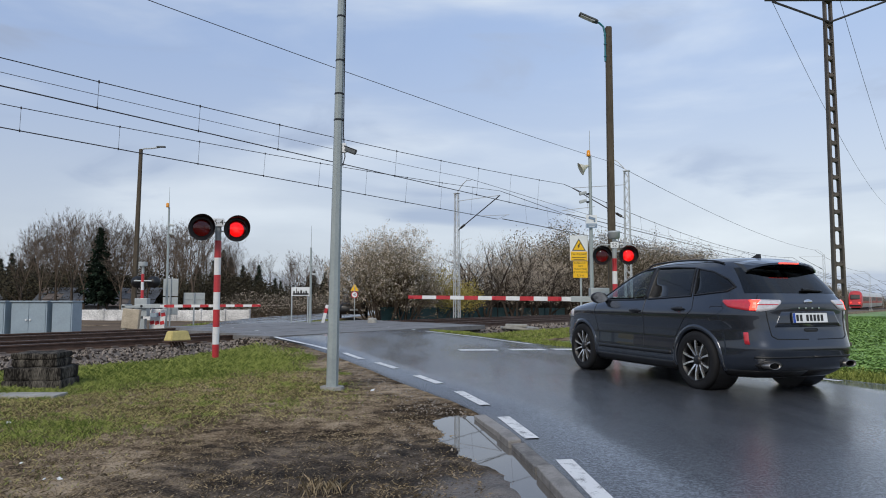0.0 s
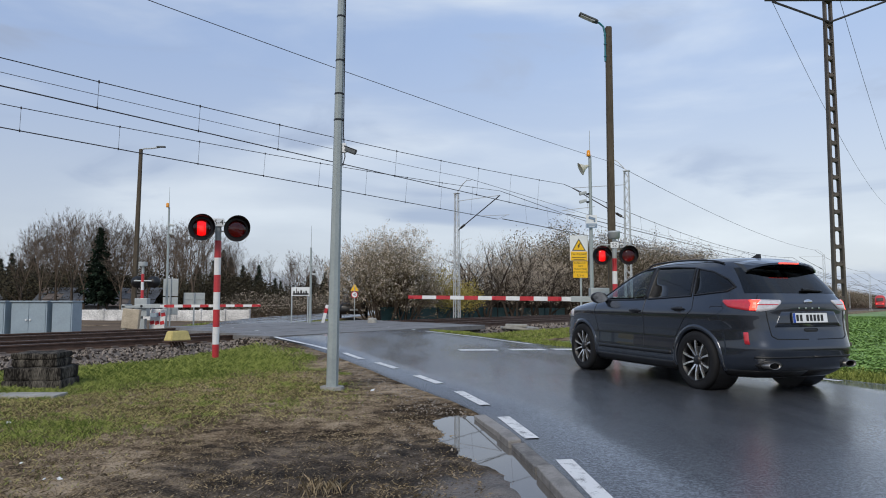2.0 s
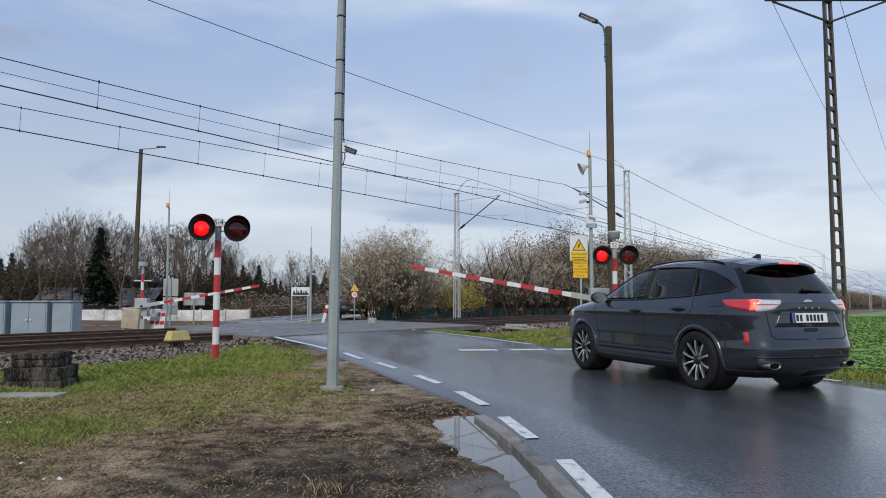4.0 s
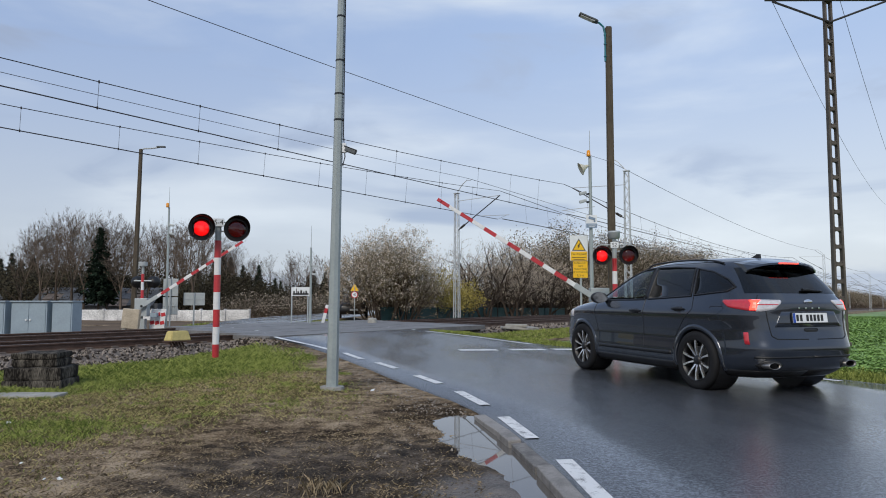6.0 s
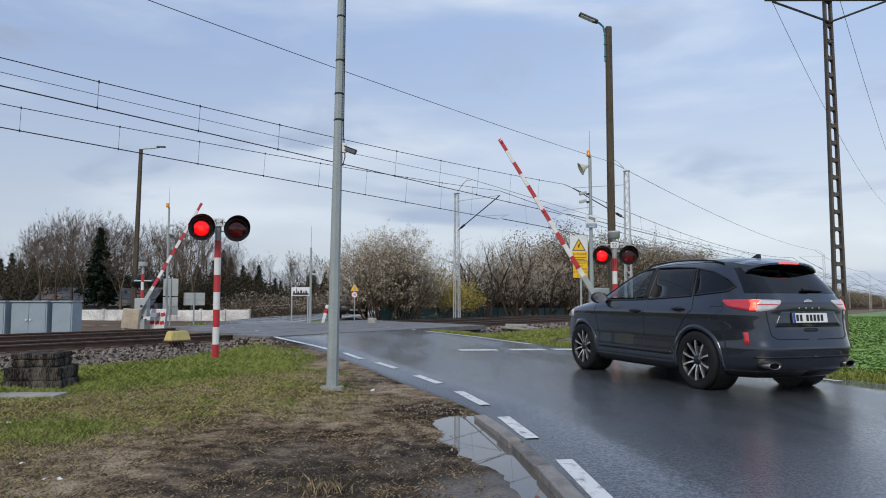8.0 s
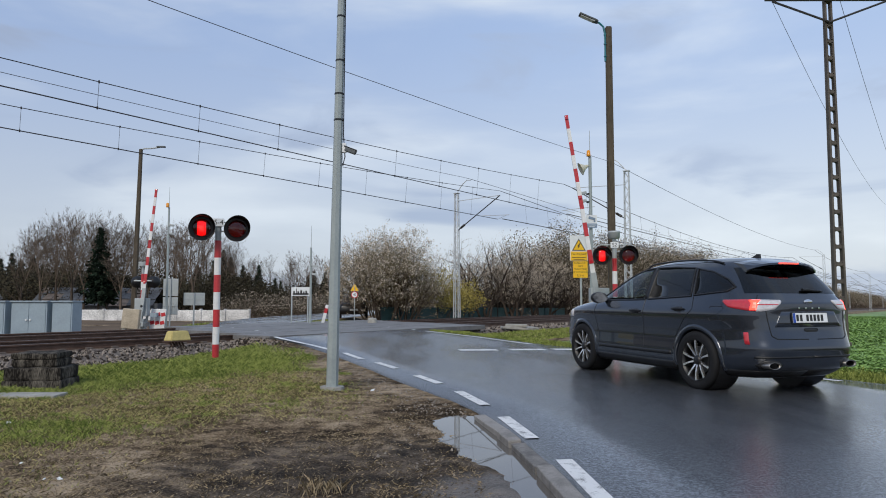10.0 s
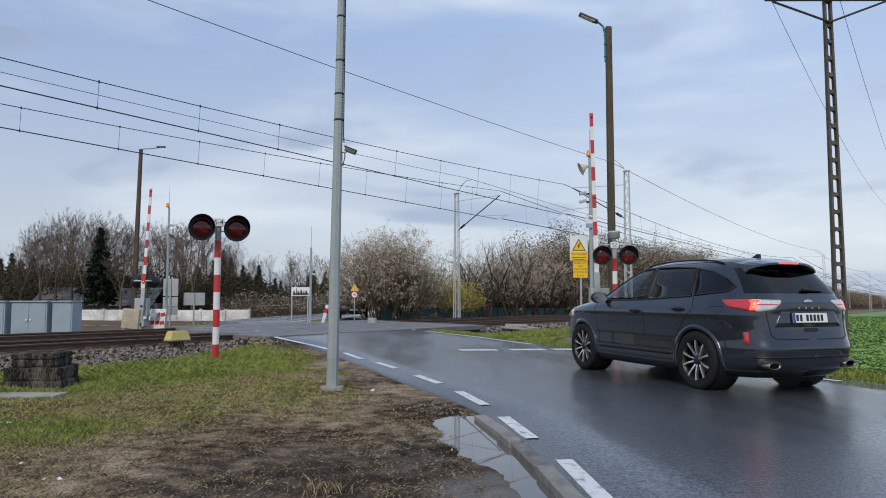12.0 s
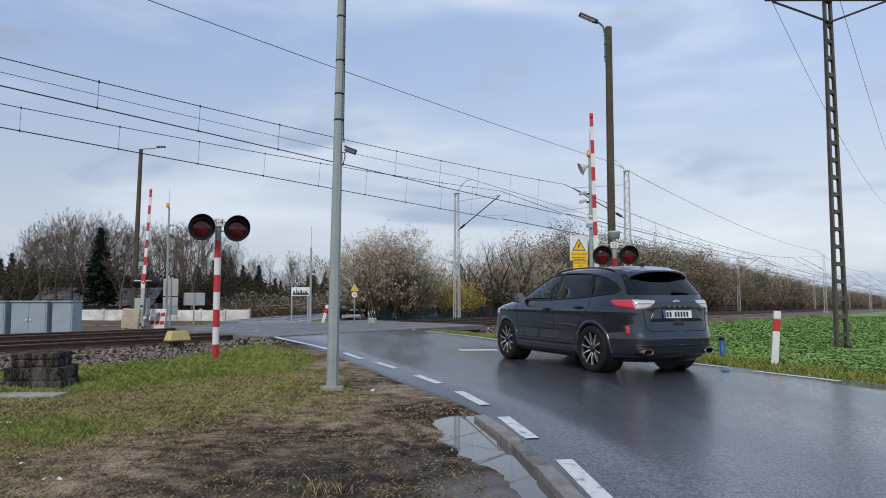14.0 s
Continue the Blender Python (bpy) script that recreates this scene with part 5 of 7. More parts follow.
def buildings():
    # whitewashed wall in bays, far side of the field
    w = thing("boundary_wall", pose(0, 0, 0), "low whitewashed boundary wall along the field", "wall", kind="structure")
    for k in range(13):
        bm = B()
        x = -42.0 + 2.05 * k
        box(bm, (x, 60.0, -0.25 - 0.03 * (k % 3)), (2.0, 0.25, 1.25 + 0.05 * (k % 2)), 0.02)
        part("wall_bay", bm, M["wallwhite"], w)
        bm = B()
        box(bm, (x + 1.02, 59.97, -0.22), (0.14, 0.36, 1.34), 0.02)
        part("pier", bm, M["wallwhite"], w)
    # collapsed sheds with sloping sheet roofs
    for cx, wd, y in ((-49, 18, 78), (-36.5, 13, 74)):
        g = thing("shed", pose(cx, y, -1.0, 0, 0, 4), "derelict long shed with a broken grey sheet roof", "shed", "sheds")
        bm = B()
        box(bm, (0, 3, 0.9), (wd, 6, 1.9), 0.02)
        part("wall", bm, M["roofgrey"], g)
        rnd = random.Random(int(cx * -3))
        rf = new("roof")
        rf.parent = g
        for i in range(int(wd / 0.9)):
            for j in range(3):
                if rnd.random() < 0.17:
                    continue
                bm = B()
                m = Matrix.Translation((-wd / 2 + 0.9 * i + 0.45, 0.2 + 1.15 * j, 1.95 + 0.62 * j + rnd.uniform(-0.05, 0.08))) @ Matrix.Rotation(radians(28 + rnd.uniform(-4, 4)), 4, "X") @ Matrix.Rotation(radians(rnd.uniform(-5, 5)), 4, "Z")
                box(bm, (0, 0, 0), (0.86, 1.35, 0.03), 0.0)
                bmesh.ops.transform(bm, matrix=m, verts=bm.verts)
                part("roof_sheet", bm, M["roofgrey"] if rnd.random() < 0.75 else M["sleeper"], rf)
    # green sheet fence and the pale house behind the hedge
    f = thing("sheet_fence", Matrix.Identity(4), "dark green sheet metal fence behind the tracks", "fence")
    turn = Matrix.Rotation(math.pi / 2 - TRACK, 4, "Z")
    for k in range(13):
        q, r = along(32.7 + 1.9 * k, 27.0), along(32.7 + 1.9 * (k - 0.5), 26.95)
        top = 0.76 - 0.021 * k
        bm = B()
        box(bm, (q.x, q.y, top - 0.62), (1.84, 0.04, 1.24), 0.01, turn)
        part("panel", bm, M["green_fence"], f)
        bm = B()
        rod(bm, (r.x, r.y, top - 1.3), (r.x, r.y, top + 0.02), 0.035, None, 8)
        part("post", bm, M["black"], f)
    h = thing("house", Matrix.Translation(along(62.0, 36.0, -1.35)) @ Matrix.Rotation(math.pi / 2 - TRACK, 4, "Z"), "pale low building behind the bare trees", "house")
    bm = B()
    box(bm, (0, 4, 1.6), (22, 8, 3.2), 0.02)
    part("wall", bm, M["sleeper"], h)
    bm = B()
    box(bm, (0, 4, 3.35), (23, 9, 0.3), 0.03)
    part("roof", bm, M["cabinet"], h)
    for k in range(7):
        bm = B()
        box(bm, (-9 + 3 * k, -0.02, 1.9), (1.4, 0.08, 1.2), 0.01)
        part("window", bm, M["black"], h)


buildings()
# ---- the car: origin on the ground under the rear axle, y forward ----
CZ = (0.20, 0.26, 0.34, 0.45, 0.55, 0.64, 0.76, 0.88, 0.95, 1.00, 1.04, 1.08, 1.12, 1.20, 1.32, 1.44, 1.53, 1.585, 1.625, 1.648, 1.66)
CW = (0.80, 0.862, 0.894, 0.903, 0.899, 0.897, 0.911, 0.935, 0.940, 0.927, 0.912, 0.895, 0.878, 0.842, 0.785, 0.725, 0.672, 0.625, 0.55, 0.42, 0.05)
CF = (3.38, 3.48, 3.56, 3.61, 3.62, 3.61, 3.58, 3.50, 3.42, 3.28, 3.08, 2.84, 2.60, 2.38, 2.13, 1.86, 1.62, 1.40, 1.15, 0.88, 0.45)
CR = (-0.72, -0.82, -0.93, -0.970, -0.995, -0.966, -0.93, -0.905, -0.90, -0.905, -0.905, -0.90, -0.865, -0.80, -0.685, -0.57, -0.49, -0.43, -0.34, -0.2, 0.3)
CN = (4.5, 4.6, 4.8, 5.0, 5.0, 5.0, 5.0, 5.0, 5.0, 4.8, 4.6, 4.6, 4.6, 4.6, 4.8, 4.8, 4.6, 4.2, 3.6, 3.0, 2.4)
HUBS = (0.0, 2.71)


def car_slice(z):
    w, f, r, n = (interp(z, CZ, c) for c in (CW, CF, CR, CN))
    return w, (f + r) / 2, (f - r) / 2, n


def hull(t, z):
    """Left side of the body: t from -90 (nose) over 0 (flank) to 90 degrees (tail)."""
    w, yc, l, n = car_slice(z)
    c, s = max(math.cos(t), 0.0), math.sin(t)
    return Vector((-w * c ** (2 / n), yc - math.copysign(l * abs(s) ** (2 / n), s), z))


def at_side(y, z):
    w, yc, l, n = car_slice(z)
    u = max(-1, min(1, (yc - y) / l))
    return math.copysign(math.asin(abs(u) ** (n / 2)), u)


def at_tail(x, z):
    w, yc, l, n = car_slice(z)
    return math.acos(min(1, abs(x) / w) ** (n / 2))


def skin(t, z, off):
    p = hull(t, z)
    a, b = hull(t + 0.004, z) - hull(t - 0.004, z), hull(t, z + 0.004) - hull(t, z - 0.004)
    n = a.cross(b).normalized()
    if n.dot(p - Vector((0, 1.3, 0.9))) < 0:
        n = -n
    return p + n * off


def car_patch(name, rows, mat, parent, off=0.006, side=1, cols=10, thick=0.012, label=""):
    """A plate on the skin. rows: (z, t0, t1) from bottom to top."""
    bm = B()
    grid, back = [], []
    for z, t0, t1 in rows:
        grid.append([])
        back.append([])
        for i in range(cols + 1):
            t = t0 + (t1 - t0) * i / cols
            for o, g in ((off, grid), (off - thick, back)):
                q = skin(t, z, o)
                g[-1].append(bm.verts.new((q.x * side, q.y, q.z)))
    for j in range(len(rows) - 1):
        for i in range(cols):
            bm.faces.new((grid[j][i], grid[j][i + 1], grid[j + 1][i + 1], grid[j + 1][i]))
    rim_a = grid[0] + [g[-1] for g in grid[1:]] + grid[-1][-2::-1] + [g[0] for g in grid[-2:0:-1]]
    rim_b = back[0] + [g[-1] for g in back[1:]] + back[-1][-2::-1] + [g[0] for g in back[-2:0:-1]]
    for i in range(len(rim_a)):
        k = (i + 1) % len(rim_a)
        bm.faces.new((rim_a[i], rim_b[i], rim_b[k], rim_a[k]))
    bmesh.ops.recalc_face_normals(bm, faces=bm.faces)
    return part(name, bm, mat, parent, label, True)


def poly_rows(poly, to_t, n=10):
    """Rows across a polygon of (u, z) that is convex row by row."""
    zs = [q[1] for q in poly]
    z0, z1 = min(zs) + 1e-4, max(zs) - 1e-4
    rows = []
    for k in range(n + 1):
        z = z0 + (z1 - z0) * k / n
        cut = []
        for (a, za), (b, zb) in zip(poly, poly[1:] + poly[:1]):
            if (za - z) * (zb - z) <= 0 and za != zb:
                cut.append(a + (b - a) * (z - za) / (zb - za))
        rows.append((z, to_t(max(cut), z), to_t(min(cut), z)))
    return rows


def inside(poly, u, z):
    c = False
    for (a, za), (b, zb) in zip(poly, poly[1:] + poly[:1]):
        if (za > z) != (zb > z) and u < a + (b - a) * (z - za) / (zb - za):
            c = not c
    return c


PANE_FRONT = [(2.22, 1.10), (2.26, 1.125), (1.66, 1.43), (1.44, 1.505), (1.25, 1.54), (1.09, 1.55), (1.04, 1.115)]
PANE_REAR = [(0.97, 1.12), (1.01, 1.55), (0.60, 1.545), (0.20, 1.52), (0.10, 1.16)]
PANE_QUARTER = [(0.05, 1.17), (0.15, 1.51), (-0.15, 1.46), (-0.40, 1.36), (-0.52, 1.27), (-0.44, 1.215)]
PANE_BACK = [(-0.69, 1.20), (-0.60, 1.50), (0.60, 1.50), (0.69, 1.20)]


def grow(poly, k):
    cx, cz = sum(q[0] for q in poly) / len(poly), sum(q[1] for q in poly) / len(poly)
    return [(cx + (x - cx) * k, cz + (z - cz) * k) for x, z in poly]


def build_car():
    car = thing("car", pose(4, 9.2, 0, 0, 0, 19.4), "dark grey metallic sport utility car with red tail lamps", "car")
    guides = []
    zs = sorted(set(list(np.linspace(0.20, 1.0, 34)) + list(np.linspace(1.0, 1.14, 14)) + list(np.linspace(1.14, 1.585, 22)) + list(np.linspace(1.585, 1.66, 10))))
    bm = B()
    rings = []
    for z in zs:
        raw = [hull(t, z) for t in np.linspace(-math.pi / 2, math.pi / 2, 400)]
        d = np.concatenate([[0], np.cumsum([(b - a).length for a, b in zip(raw, raw[1:])])])
        want = np.linspace(0, d[-1], 110)
        xyz = [np.interp(want, d, [q[k] for q in raw]) for k in range(3)]
        left = [Vector((x, y, w)) for x, y, w in zip(*xyz)]
        loop = left + [Vector((-q.x, q.y, q.z)) for q in left[-2:0:-1]]
        rings.append([bm.verts.new(q) for q in loop])
    n = len(rings[0])
    for a, b in zip(rings, rings[1:]):
        for i in range(n):
            fs = (a[i], a[(i + 1) % n], b[(i + 1) % n], b[i])
            c = sum((v.co for v in fs), Vector()) / 4
            if abs(c.x) > 0.55 and any(math.hypot(c.y - h, c.z - 0.37) < 0.405 for h in HUBS):
                continue
            if abs(c.x) > 0.5 and any(inside(grow(q, 0.97), c.y, c.z) for q in (PANE_FRONT, PANE_REAR, PANE_QUARTER)):
                continue
            if c.y < 0 and abs(c.x) < 0.72 and inside(grow(PANE_BACK, 0.96), c.x, c.z):
                continue
            if c.y > 1.4 and 1.15 < c.z < 1.52 and abs(c.x) < interp(c.z, (1.15, 1.52), (0.74, 0.58)):
                continue
            bm.faces.new(fs)
    bm.faces.new(rings[-1])
    for v in [v for v in bm.verts if not v.link_faces]:
        bm.verts.remove(v)
    bmesh.ops.recalc_face_normals(bm, faces=bm.faces)
    part("body", bm, M["carpaint"], car, "dark grey metallic paint", True)
    # windscreen and back window
    rows = [(z, -math.pi / 2, -at_tail(interp(z, (1.15, 1.52), (0.76, 0.60)), z)) for z in np.linspace(1.14, 1.53, 9)]
    for sd in (1, -1):
        car_patch("windscreen", rows, M["carglass_light"], car, 0.003, sd)
    rows = [(z, math.pi / 2, at_tail(interp(z, (1.20, 1.50), (0.69, 0.59)), z)) for z in np.linspace(1.195, 1.505, 9)]
    bmr = B()
    grid = []
    for z, t0, t1 in rows:
        half = [skin(t1 + (t0 - t1) * i / 12, z, 0.004) for i in range(13)]
        grid.append([bmr.verts.new(q) for q in half] + [bmr.verts.new((-q.x, q.y, q.z)) for q in half[-2::-1]])
    for a, b in zip(grid, grid[1:]):
        for i in range(len(a) - 1):
            bmr.faces.new((a[i], a[i + 1], b[i + 1], b[i]))
    part("rear_window", bmr, M["carglass"], car, "dark tinted glass", True)
    for sd in (1, -1):
        for nm, poly, mt in (("front_window", PANE_FRONT, "carglass_light"), ("rear_door_window", PANE_REAR, "carglass"), ("quarter_window", PANE_QUARTER, "carglass")):
            car_patch(nm, poly_rows(poly, at_side), M[mt], car, 0.003, sd, 8, 0.006)
            # black surround
            bm = B()
            fine_pts = []
            for a, b in zip(poly, poly[1:] + poly[:1]):
                for k in range(6):
                    y, z = a[0] + (b[0] - a[0]) * k / 6, a[1] + (b[1] - a[1]) * k / 6
                    q = skin(at_side(y, z), z, 0.003)
                    fine_pts.append((q.x * sd, q.y, q.z))
            pipe(bm, fine_pts + fine_pts[:2], 0.013, 6)
            part("window_seal", bm, M["black"], car)
        # pillar between the doors, gloss black
        car_patch("door_pillar", [(z, at_side(1.06 + 0.05 * (z - 1.12), z), at_side(0.96 + 0.05 * (z - 1.12), z)) for z in np.linspace(1.12, 1.55, 8)], M["black"], car, 0.006, sd, 3)
        # wheel arch trims and liners
        for h in HUBS:
            bm = B()
            rings = []
            for k in range(41):
                a = radians(-14 + 208 * k / 40)
                ring = []
                for r, o in ((0.378, -0.05), (0.378, 0.006), (0.40, 0.012), (0.438, 0.007), (0.44, -0.03)):
                    y, z = h + r * math.cos(a), 0.37 + r * math.sin(a)
                    z = max(z, 0.215)
                    q = hull(at_side(y, z), z)
                    ring.append(bm.verts.new((sd * (q.x - o), y, z)))
                rings.append(ring)
            for a, b in zip(rings, rings[1:]):
                for i in range(4):
                    bm.faces.new((a[i], a[i + 1], b[i + 1], b[i]))
            bmesh.ops.recalc_face_normals(bm, faces=bm.faces)
            part("arch_trim", bm, M["carpaint"], car, "", True)
            bm = B()
            lathe(bm, [(0.405, -0.86), (0.405, -0.55), (0.02, -0.55)], 32, Matrix.Translation((0, h, 0.385)) @ Matrix.Rotation(-sd * math.pi / 2, 4, "Y") @ Matrix.Rotation(math.pi, 4, "X"))
            part("wheel_well", bm, M["black"], car)
        # sills, lower cladding, door crease
        car_patch("sill", [(z, at_side(2.30, z), at_side(0.41, z)) for z in (0.215, 0.25, 0.29, 0.325)], M["black"], car, 0.012, sd, 14, 0.03)
        car_patch("sill_strip", [(z, at_side(2.22, z), at_side(0.47, z)) for z in (0.40, 0.425, 0.45)], M["black"], car, 0.008, sd, 14, 0.02)
        # door seams
        for line in ([(2.26, 1.07), (2.28, 0.9), (2.22, 0.6), (2.2, 0.35)], [(1.02, 1.11), (1.02, 0.9), (1.06, 0.6), (1.06, 0.34)],
                     [(0.05, 1.16), (0.02, 1.0), (0.20, 0.84), (0.40, 0.62)], [(2.2, 0.35), (1.06, 0.34), (0.48, 0.35)]):
            bm = B()
            pts = []
            for a, b in zip(line, line[1:]):
                for k in range(8):
                    y, z = a[0] + (b[0] - a[0]) * k / 8, a[1] + (b[1] - a[1]) * k / 8
                    q = skin(at_side(y, z), z, 0.0005)
                    pts.append((q.x * sd, q.y, q.z))
            pipe(bm, pts, 0.0045, 5)
            part("door_seam", bm, M["black"], car)
        for y, z in ((1.2, 0.955), (0.28, 0.995)):
            bm = B()
            pts = []
            for k in range(7):
                yy = y + 0.115 - 0.23 * k / 6
                q = skin(at_side(yy, z), z, 0.012 + 0.022 * math.sin(math.pi * k / 6))
                pts.append((q.x * sd, q.y, q.z))
            pipe(bm, pts, [0.012, 0.017, 0.018, 0.018, 0.018, 0.017, 0.012], 8)
            part("door_handle", bm, M["black"], car)
            car_patch("handle_cup", [(z + dz, at_side(y + 0.07, z + dz), at_side(y - 0.07, z + dz)) for dz in (-0.03, 0, 0.03)], M["black"], car, 0.002, sd, 4)
        if sd == 1:
            bm = B()
            q0 = [(-0.28, 1.035), (-0.44, 1.035), (-0.455, 1.02), (-0.455, 0.88), (-0.44, 0.865), (-0.28, 0.865), (-0.265, 0.88), (-0.265, 1.02), (-0.28, 1.035)]
            pipe(bm, [skin(at_side(y, z), z, 0.0005) for y, z in q0], 0.004, 5)
            part("fuel_flap", bm, M["black"], car)
        # mirror
        bm = B()
        bmesh.ops.create_uvsphere(bm, u_segments=20, v_segments=12, radius=1.0, matrix=Matrix.Translation((-1.02 * sd, 2.02, 1.14)) @ Matrix.Rotation(radians(8 * sd), 4, "Z") @ Matrix.Diagonal((0.135, 0.085, 0.085, 1)))
        bmesh.ops.bisect_plane(bm, geom=bm.verts[:] + bm.edges[:] + bm.faces[:], plane_co=(0, 1.97, 0), plane_no=(0, -1, 0), clear_outer=True)
        box(bm, (-0.9 * sd, 2.03, 1.10), (0.12, 0.05, 0.045), 0.012)
        mir = part("wing_mirror", bm, M["black"], car, "", True)
        bm = B()
        lathe(bm, [(0.115, 0), (0.001, 0.0)], 24, Matrix.Translation((-1.02 * sd, 1.962, 1.14)) @ Matrix.Rotation(radians(-10 * sd), 4, "Z") @ Matrix.Rotation(math.pi / 2 + radians(7), 4, "X") @ Matrix.Diagonal((1, 0.68, 1, 1)))
        part("mirror_glass", bm, M["chrome"], mir)
        # tail lamp: red outer lobe, clear inner lobe, glowing hook
        def lobe(name, mat, v0, v1, off, zlo, zhi, th=0.02, label="", nv=14):
            bm = B()
            fr, bk = [], []
            for k in range(nv + 1):
                v = v0 + (v1 - v0) * k / nv
                lo, hi = interp(v, *zlo), interp(v, *zhi)
                fr.append([]), bk.append([])
                for j in range(5):
                    z = lo + (hi - lo) * j / 4
                    ta, tb = at_side(-0.44, z), at_tail(0.385, z)
                    # travel by arc: flank, then corner, then tail
                    if v < 0.5:
                        y = -0.44 - 0.36 * v / 0.5
                        t = at_side(y, z)
                    else:
                        x = 0.80 - 0.41 * (v - 0.5) / 0.5
                        t = at_tail(x, z)
                        if v < 0.62:
                            t = max(t, at_side(-0.80, z))
                    for o, g in ((off, fr), (off - th, bk)):
                        q = skin(t, z, o)
                        g[-1].append(bm.verts.new((q.x * sd, q.y, q.z)))
            for a, b, c, d in zip(fr, fr[1:], bk, bk[1:]):
                for j in range(4):
                    bm.faces.new((a[j], a[j + 1], b[j + 1], b[j]))
                bm.faces.new((a[0], b[0], d[0], c[0]))
                bm.faces.new((a[-1], b[-1], d[-1], c[-1]))
            bm.faces.new(fr[0] + bk[0][::-1])
            bm.faces.new(fr[-1] + bk[-1][::-1])
            bmesh.ops.recalc_face_normals(bm, faces=bm.faces)
            return part(name, bm, mat, car, label, True)
        vlo = ((0, 0.1, 0.45, 0.7, 0.88, 1.0), (1.092, 1.03, 0.985, 0.98, 1.005, 1.085))
        vhi = ((0, 0.5, 1.0), (1.112, 1.118, 1.108))
        lobe("tail_lamp", M["tailred"], 0.0, 0.64, 0.012, vlo, vhi, 0.03, "red rear lamp lens")
        lobe("reversing_lamp", M["tailclear"], 0.645, 1.0, 0.012, vlo, vhi, 0.03, "clear rear lamp lens")
        for v0, v1, lo, hi in ((0.43, 0.56, 0.995, 1.108), (0.56, 0.66, 1.078, 1.108)):
            guides.append(lobe("brake_light", M["brake"], v0, v1, 0.0145, ((0, 1), (lo, lo)), ((0, 1), (hi, hi)), 0.006, "glowing red brake light", 5))
        lobe("lamp_divider", M["tailred"], 0.66, 0.94, 0.014, ((0, 1), (1.048, 1.056)), ((0, 1), (1.062, 1.066)), 0.01)
        # bumper reflector
        car_patch("rear_reflector", [(z, at_tail(0.768, z), at_tail(0.742, z)) for z in (0.60, 0.65, 0.70, 0.74)], M["tailred"], car, 0.008, sd, 4)
        # exhaust
        bm = B()
        mm = Matrix.Translation((-0.57 * sd, -0.835, 0.365)) @ Matrix.Rotation(math.pi / 2, 4, "X") @ Matrix.Diagonal((1.75, 0.8, 1, 1))
        lathe(bm, [(0.040, -0.05), (0.05, -0.02), (0.052, 0.12), (0.046, 0.125), (0.041, 0.1)], 24, mm)
        tip = part("exhaust_tip", bm, M["exhaust"], car, "", True)
        bm = B()
        lathe(bm, [(0.042, 0.105), (0.038, 0.03), (0.001, 0.03)], 20, mm)
        part("exhaust_bore", bm, M["black"], tip)
        # roof rail
        bm = B()
        pts = [(-0.60 * sd, 1.32, 1.555), (-0.60 * sd, 1.2, 1.605), (-0.595 * sd, 0.8, 1.63), (-0.595 * sd, 0.4, 1.632), (-0.60 * sd, 0.0, 1.61), (-0.61 * sd, -0.22, 1.57)]
        pipe(bm, catmull(pts, 4), 0.012, 8)
        part("roof_rail", bm, M["black"], car)
        # headlamp corner
        car_patch("headlamp", [(z, at_side(3.38, z), at_side(3.02, z)) for z in (0.84, 0.88, 0.92, 0.945)], M["tailclear"], car, 0.006, sd, 6)
    # tail: black lower bumper, diffuser, spoiler, plate, handle
    for sd in (1, -1):
        car_patch("lower_bumper", [(z, at_tail(0.80, z), math.pi / 2) for z in (0.215, 0.24, 0.27, 0.295)], M["black"], car, 0.004, sd, 16, 0.03)
        car_patch("exhaust_surround", [(z, at_tail(0.70 - 1.2 * abs(z - 0.365), z), at_tail(0.43 + 1.2 * abs(z - 0.365), z)) for z in (0.315, 0.34, 0.365, 0.39, 0.415)], M["black"], car, 0.004, sd, 10, 0.02)
        # shade of the bumper crease, painted as a black strip
        car_patch("bumper_crease", [(z, at_tail(0.72, z), math.pi / 2) for z in (0.445, 0.455, 0.468)], M["black"], car, 0.003, sd, 16, 0.02)
        car_patch("plate_recess", [(z, at_tail(interp(z, (0.80, 0.98), (0.50, 0.40)), z), math.pi / 2) for z in (0.80, 0.86, 0.92, 0.98)], M["carpaint"], car, 0.002, sd, 10, 0.03)
        for line in ([(0.60, 1.17), (0.66, 1.09), (0.585, 0.99), (0.555, 0.7), (0.5, 0.665), (0.01, 0.66)],):
            bm = B()
            pts = []
            for a, b in zip(line, line[1:]):
                for k in range(8):
                    x, z = a[0] + (b[0] - a[0]) * k / 8, a[1] + (b[1] - a[1]) * k / 8
                    q = skin(at_tail(x, z), z, 0.001)
                    pts.append((q.x * sd, q.y, q.z))
            pipe(bm, pts, 0.006, 5)
            part("tailgate_seam", bm, M["black"], car)
    bm = B()
    rings = []
    for k in range(13):
        x = -0.54 + 1.08 * k / 12
        dip = 0.12 * abs(x / 0.54) ** 3
        rings.append([bm.verts.new(v) for v in ((x, -0.28, 1.628 - 0.4 * dip), (x, -0.46, 1.606 - 0.5 * dip), (x, -0.63 + 0.9 * dip, 1.568 - 0.6 * dip), (x, -0.635 + 0.9 * dip, 1.545 - 0.6 * dip), (x, -0.52, 1.52 - 0.6 * dip), (x, -0.40, 1.52 - 0.5 * dip))])
    for a, b in zip(rings, rings[1:]):
        for i in range(6):
            bm.faces.new((a[i], a[(i + 1) % 6], b[(i + 1) % 6], b[i]))
    bm.faces.new(rings[0]), bm.faces.new(rings[-1][::-1])
    bmesh.ops.recalc_face_normals(bm, faces=bm.faces)
    sp = part("roof_spoiler", bm, M["carpaint"], car)
    bm = B()
    box(bm, (0, -0.634, 1.5565), (0.30, 0.012, 0.014), 0.003)
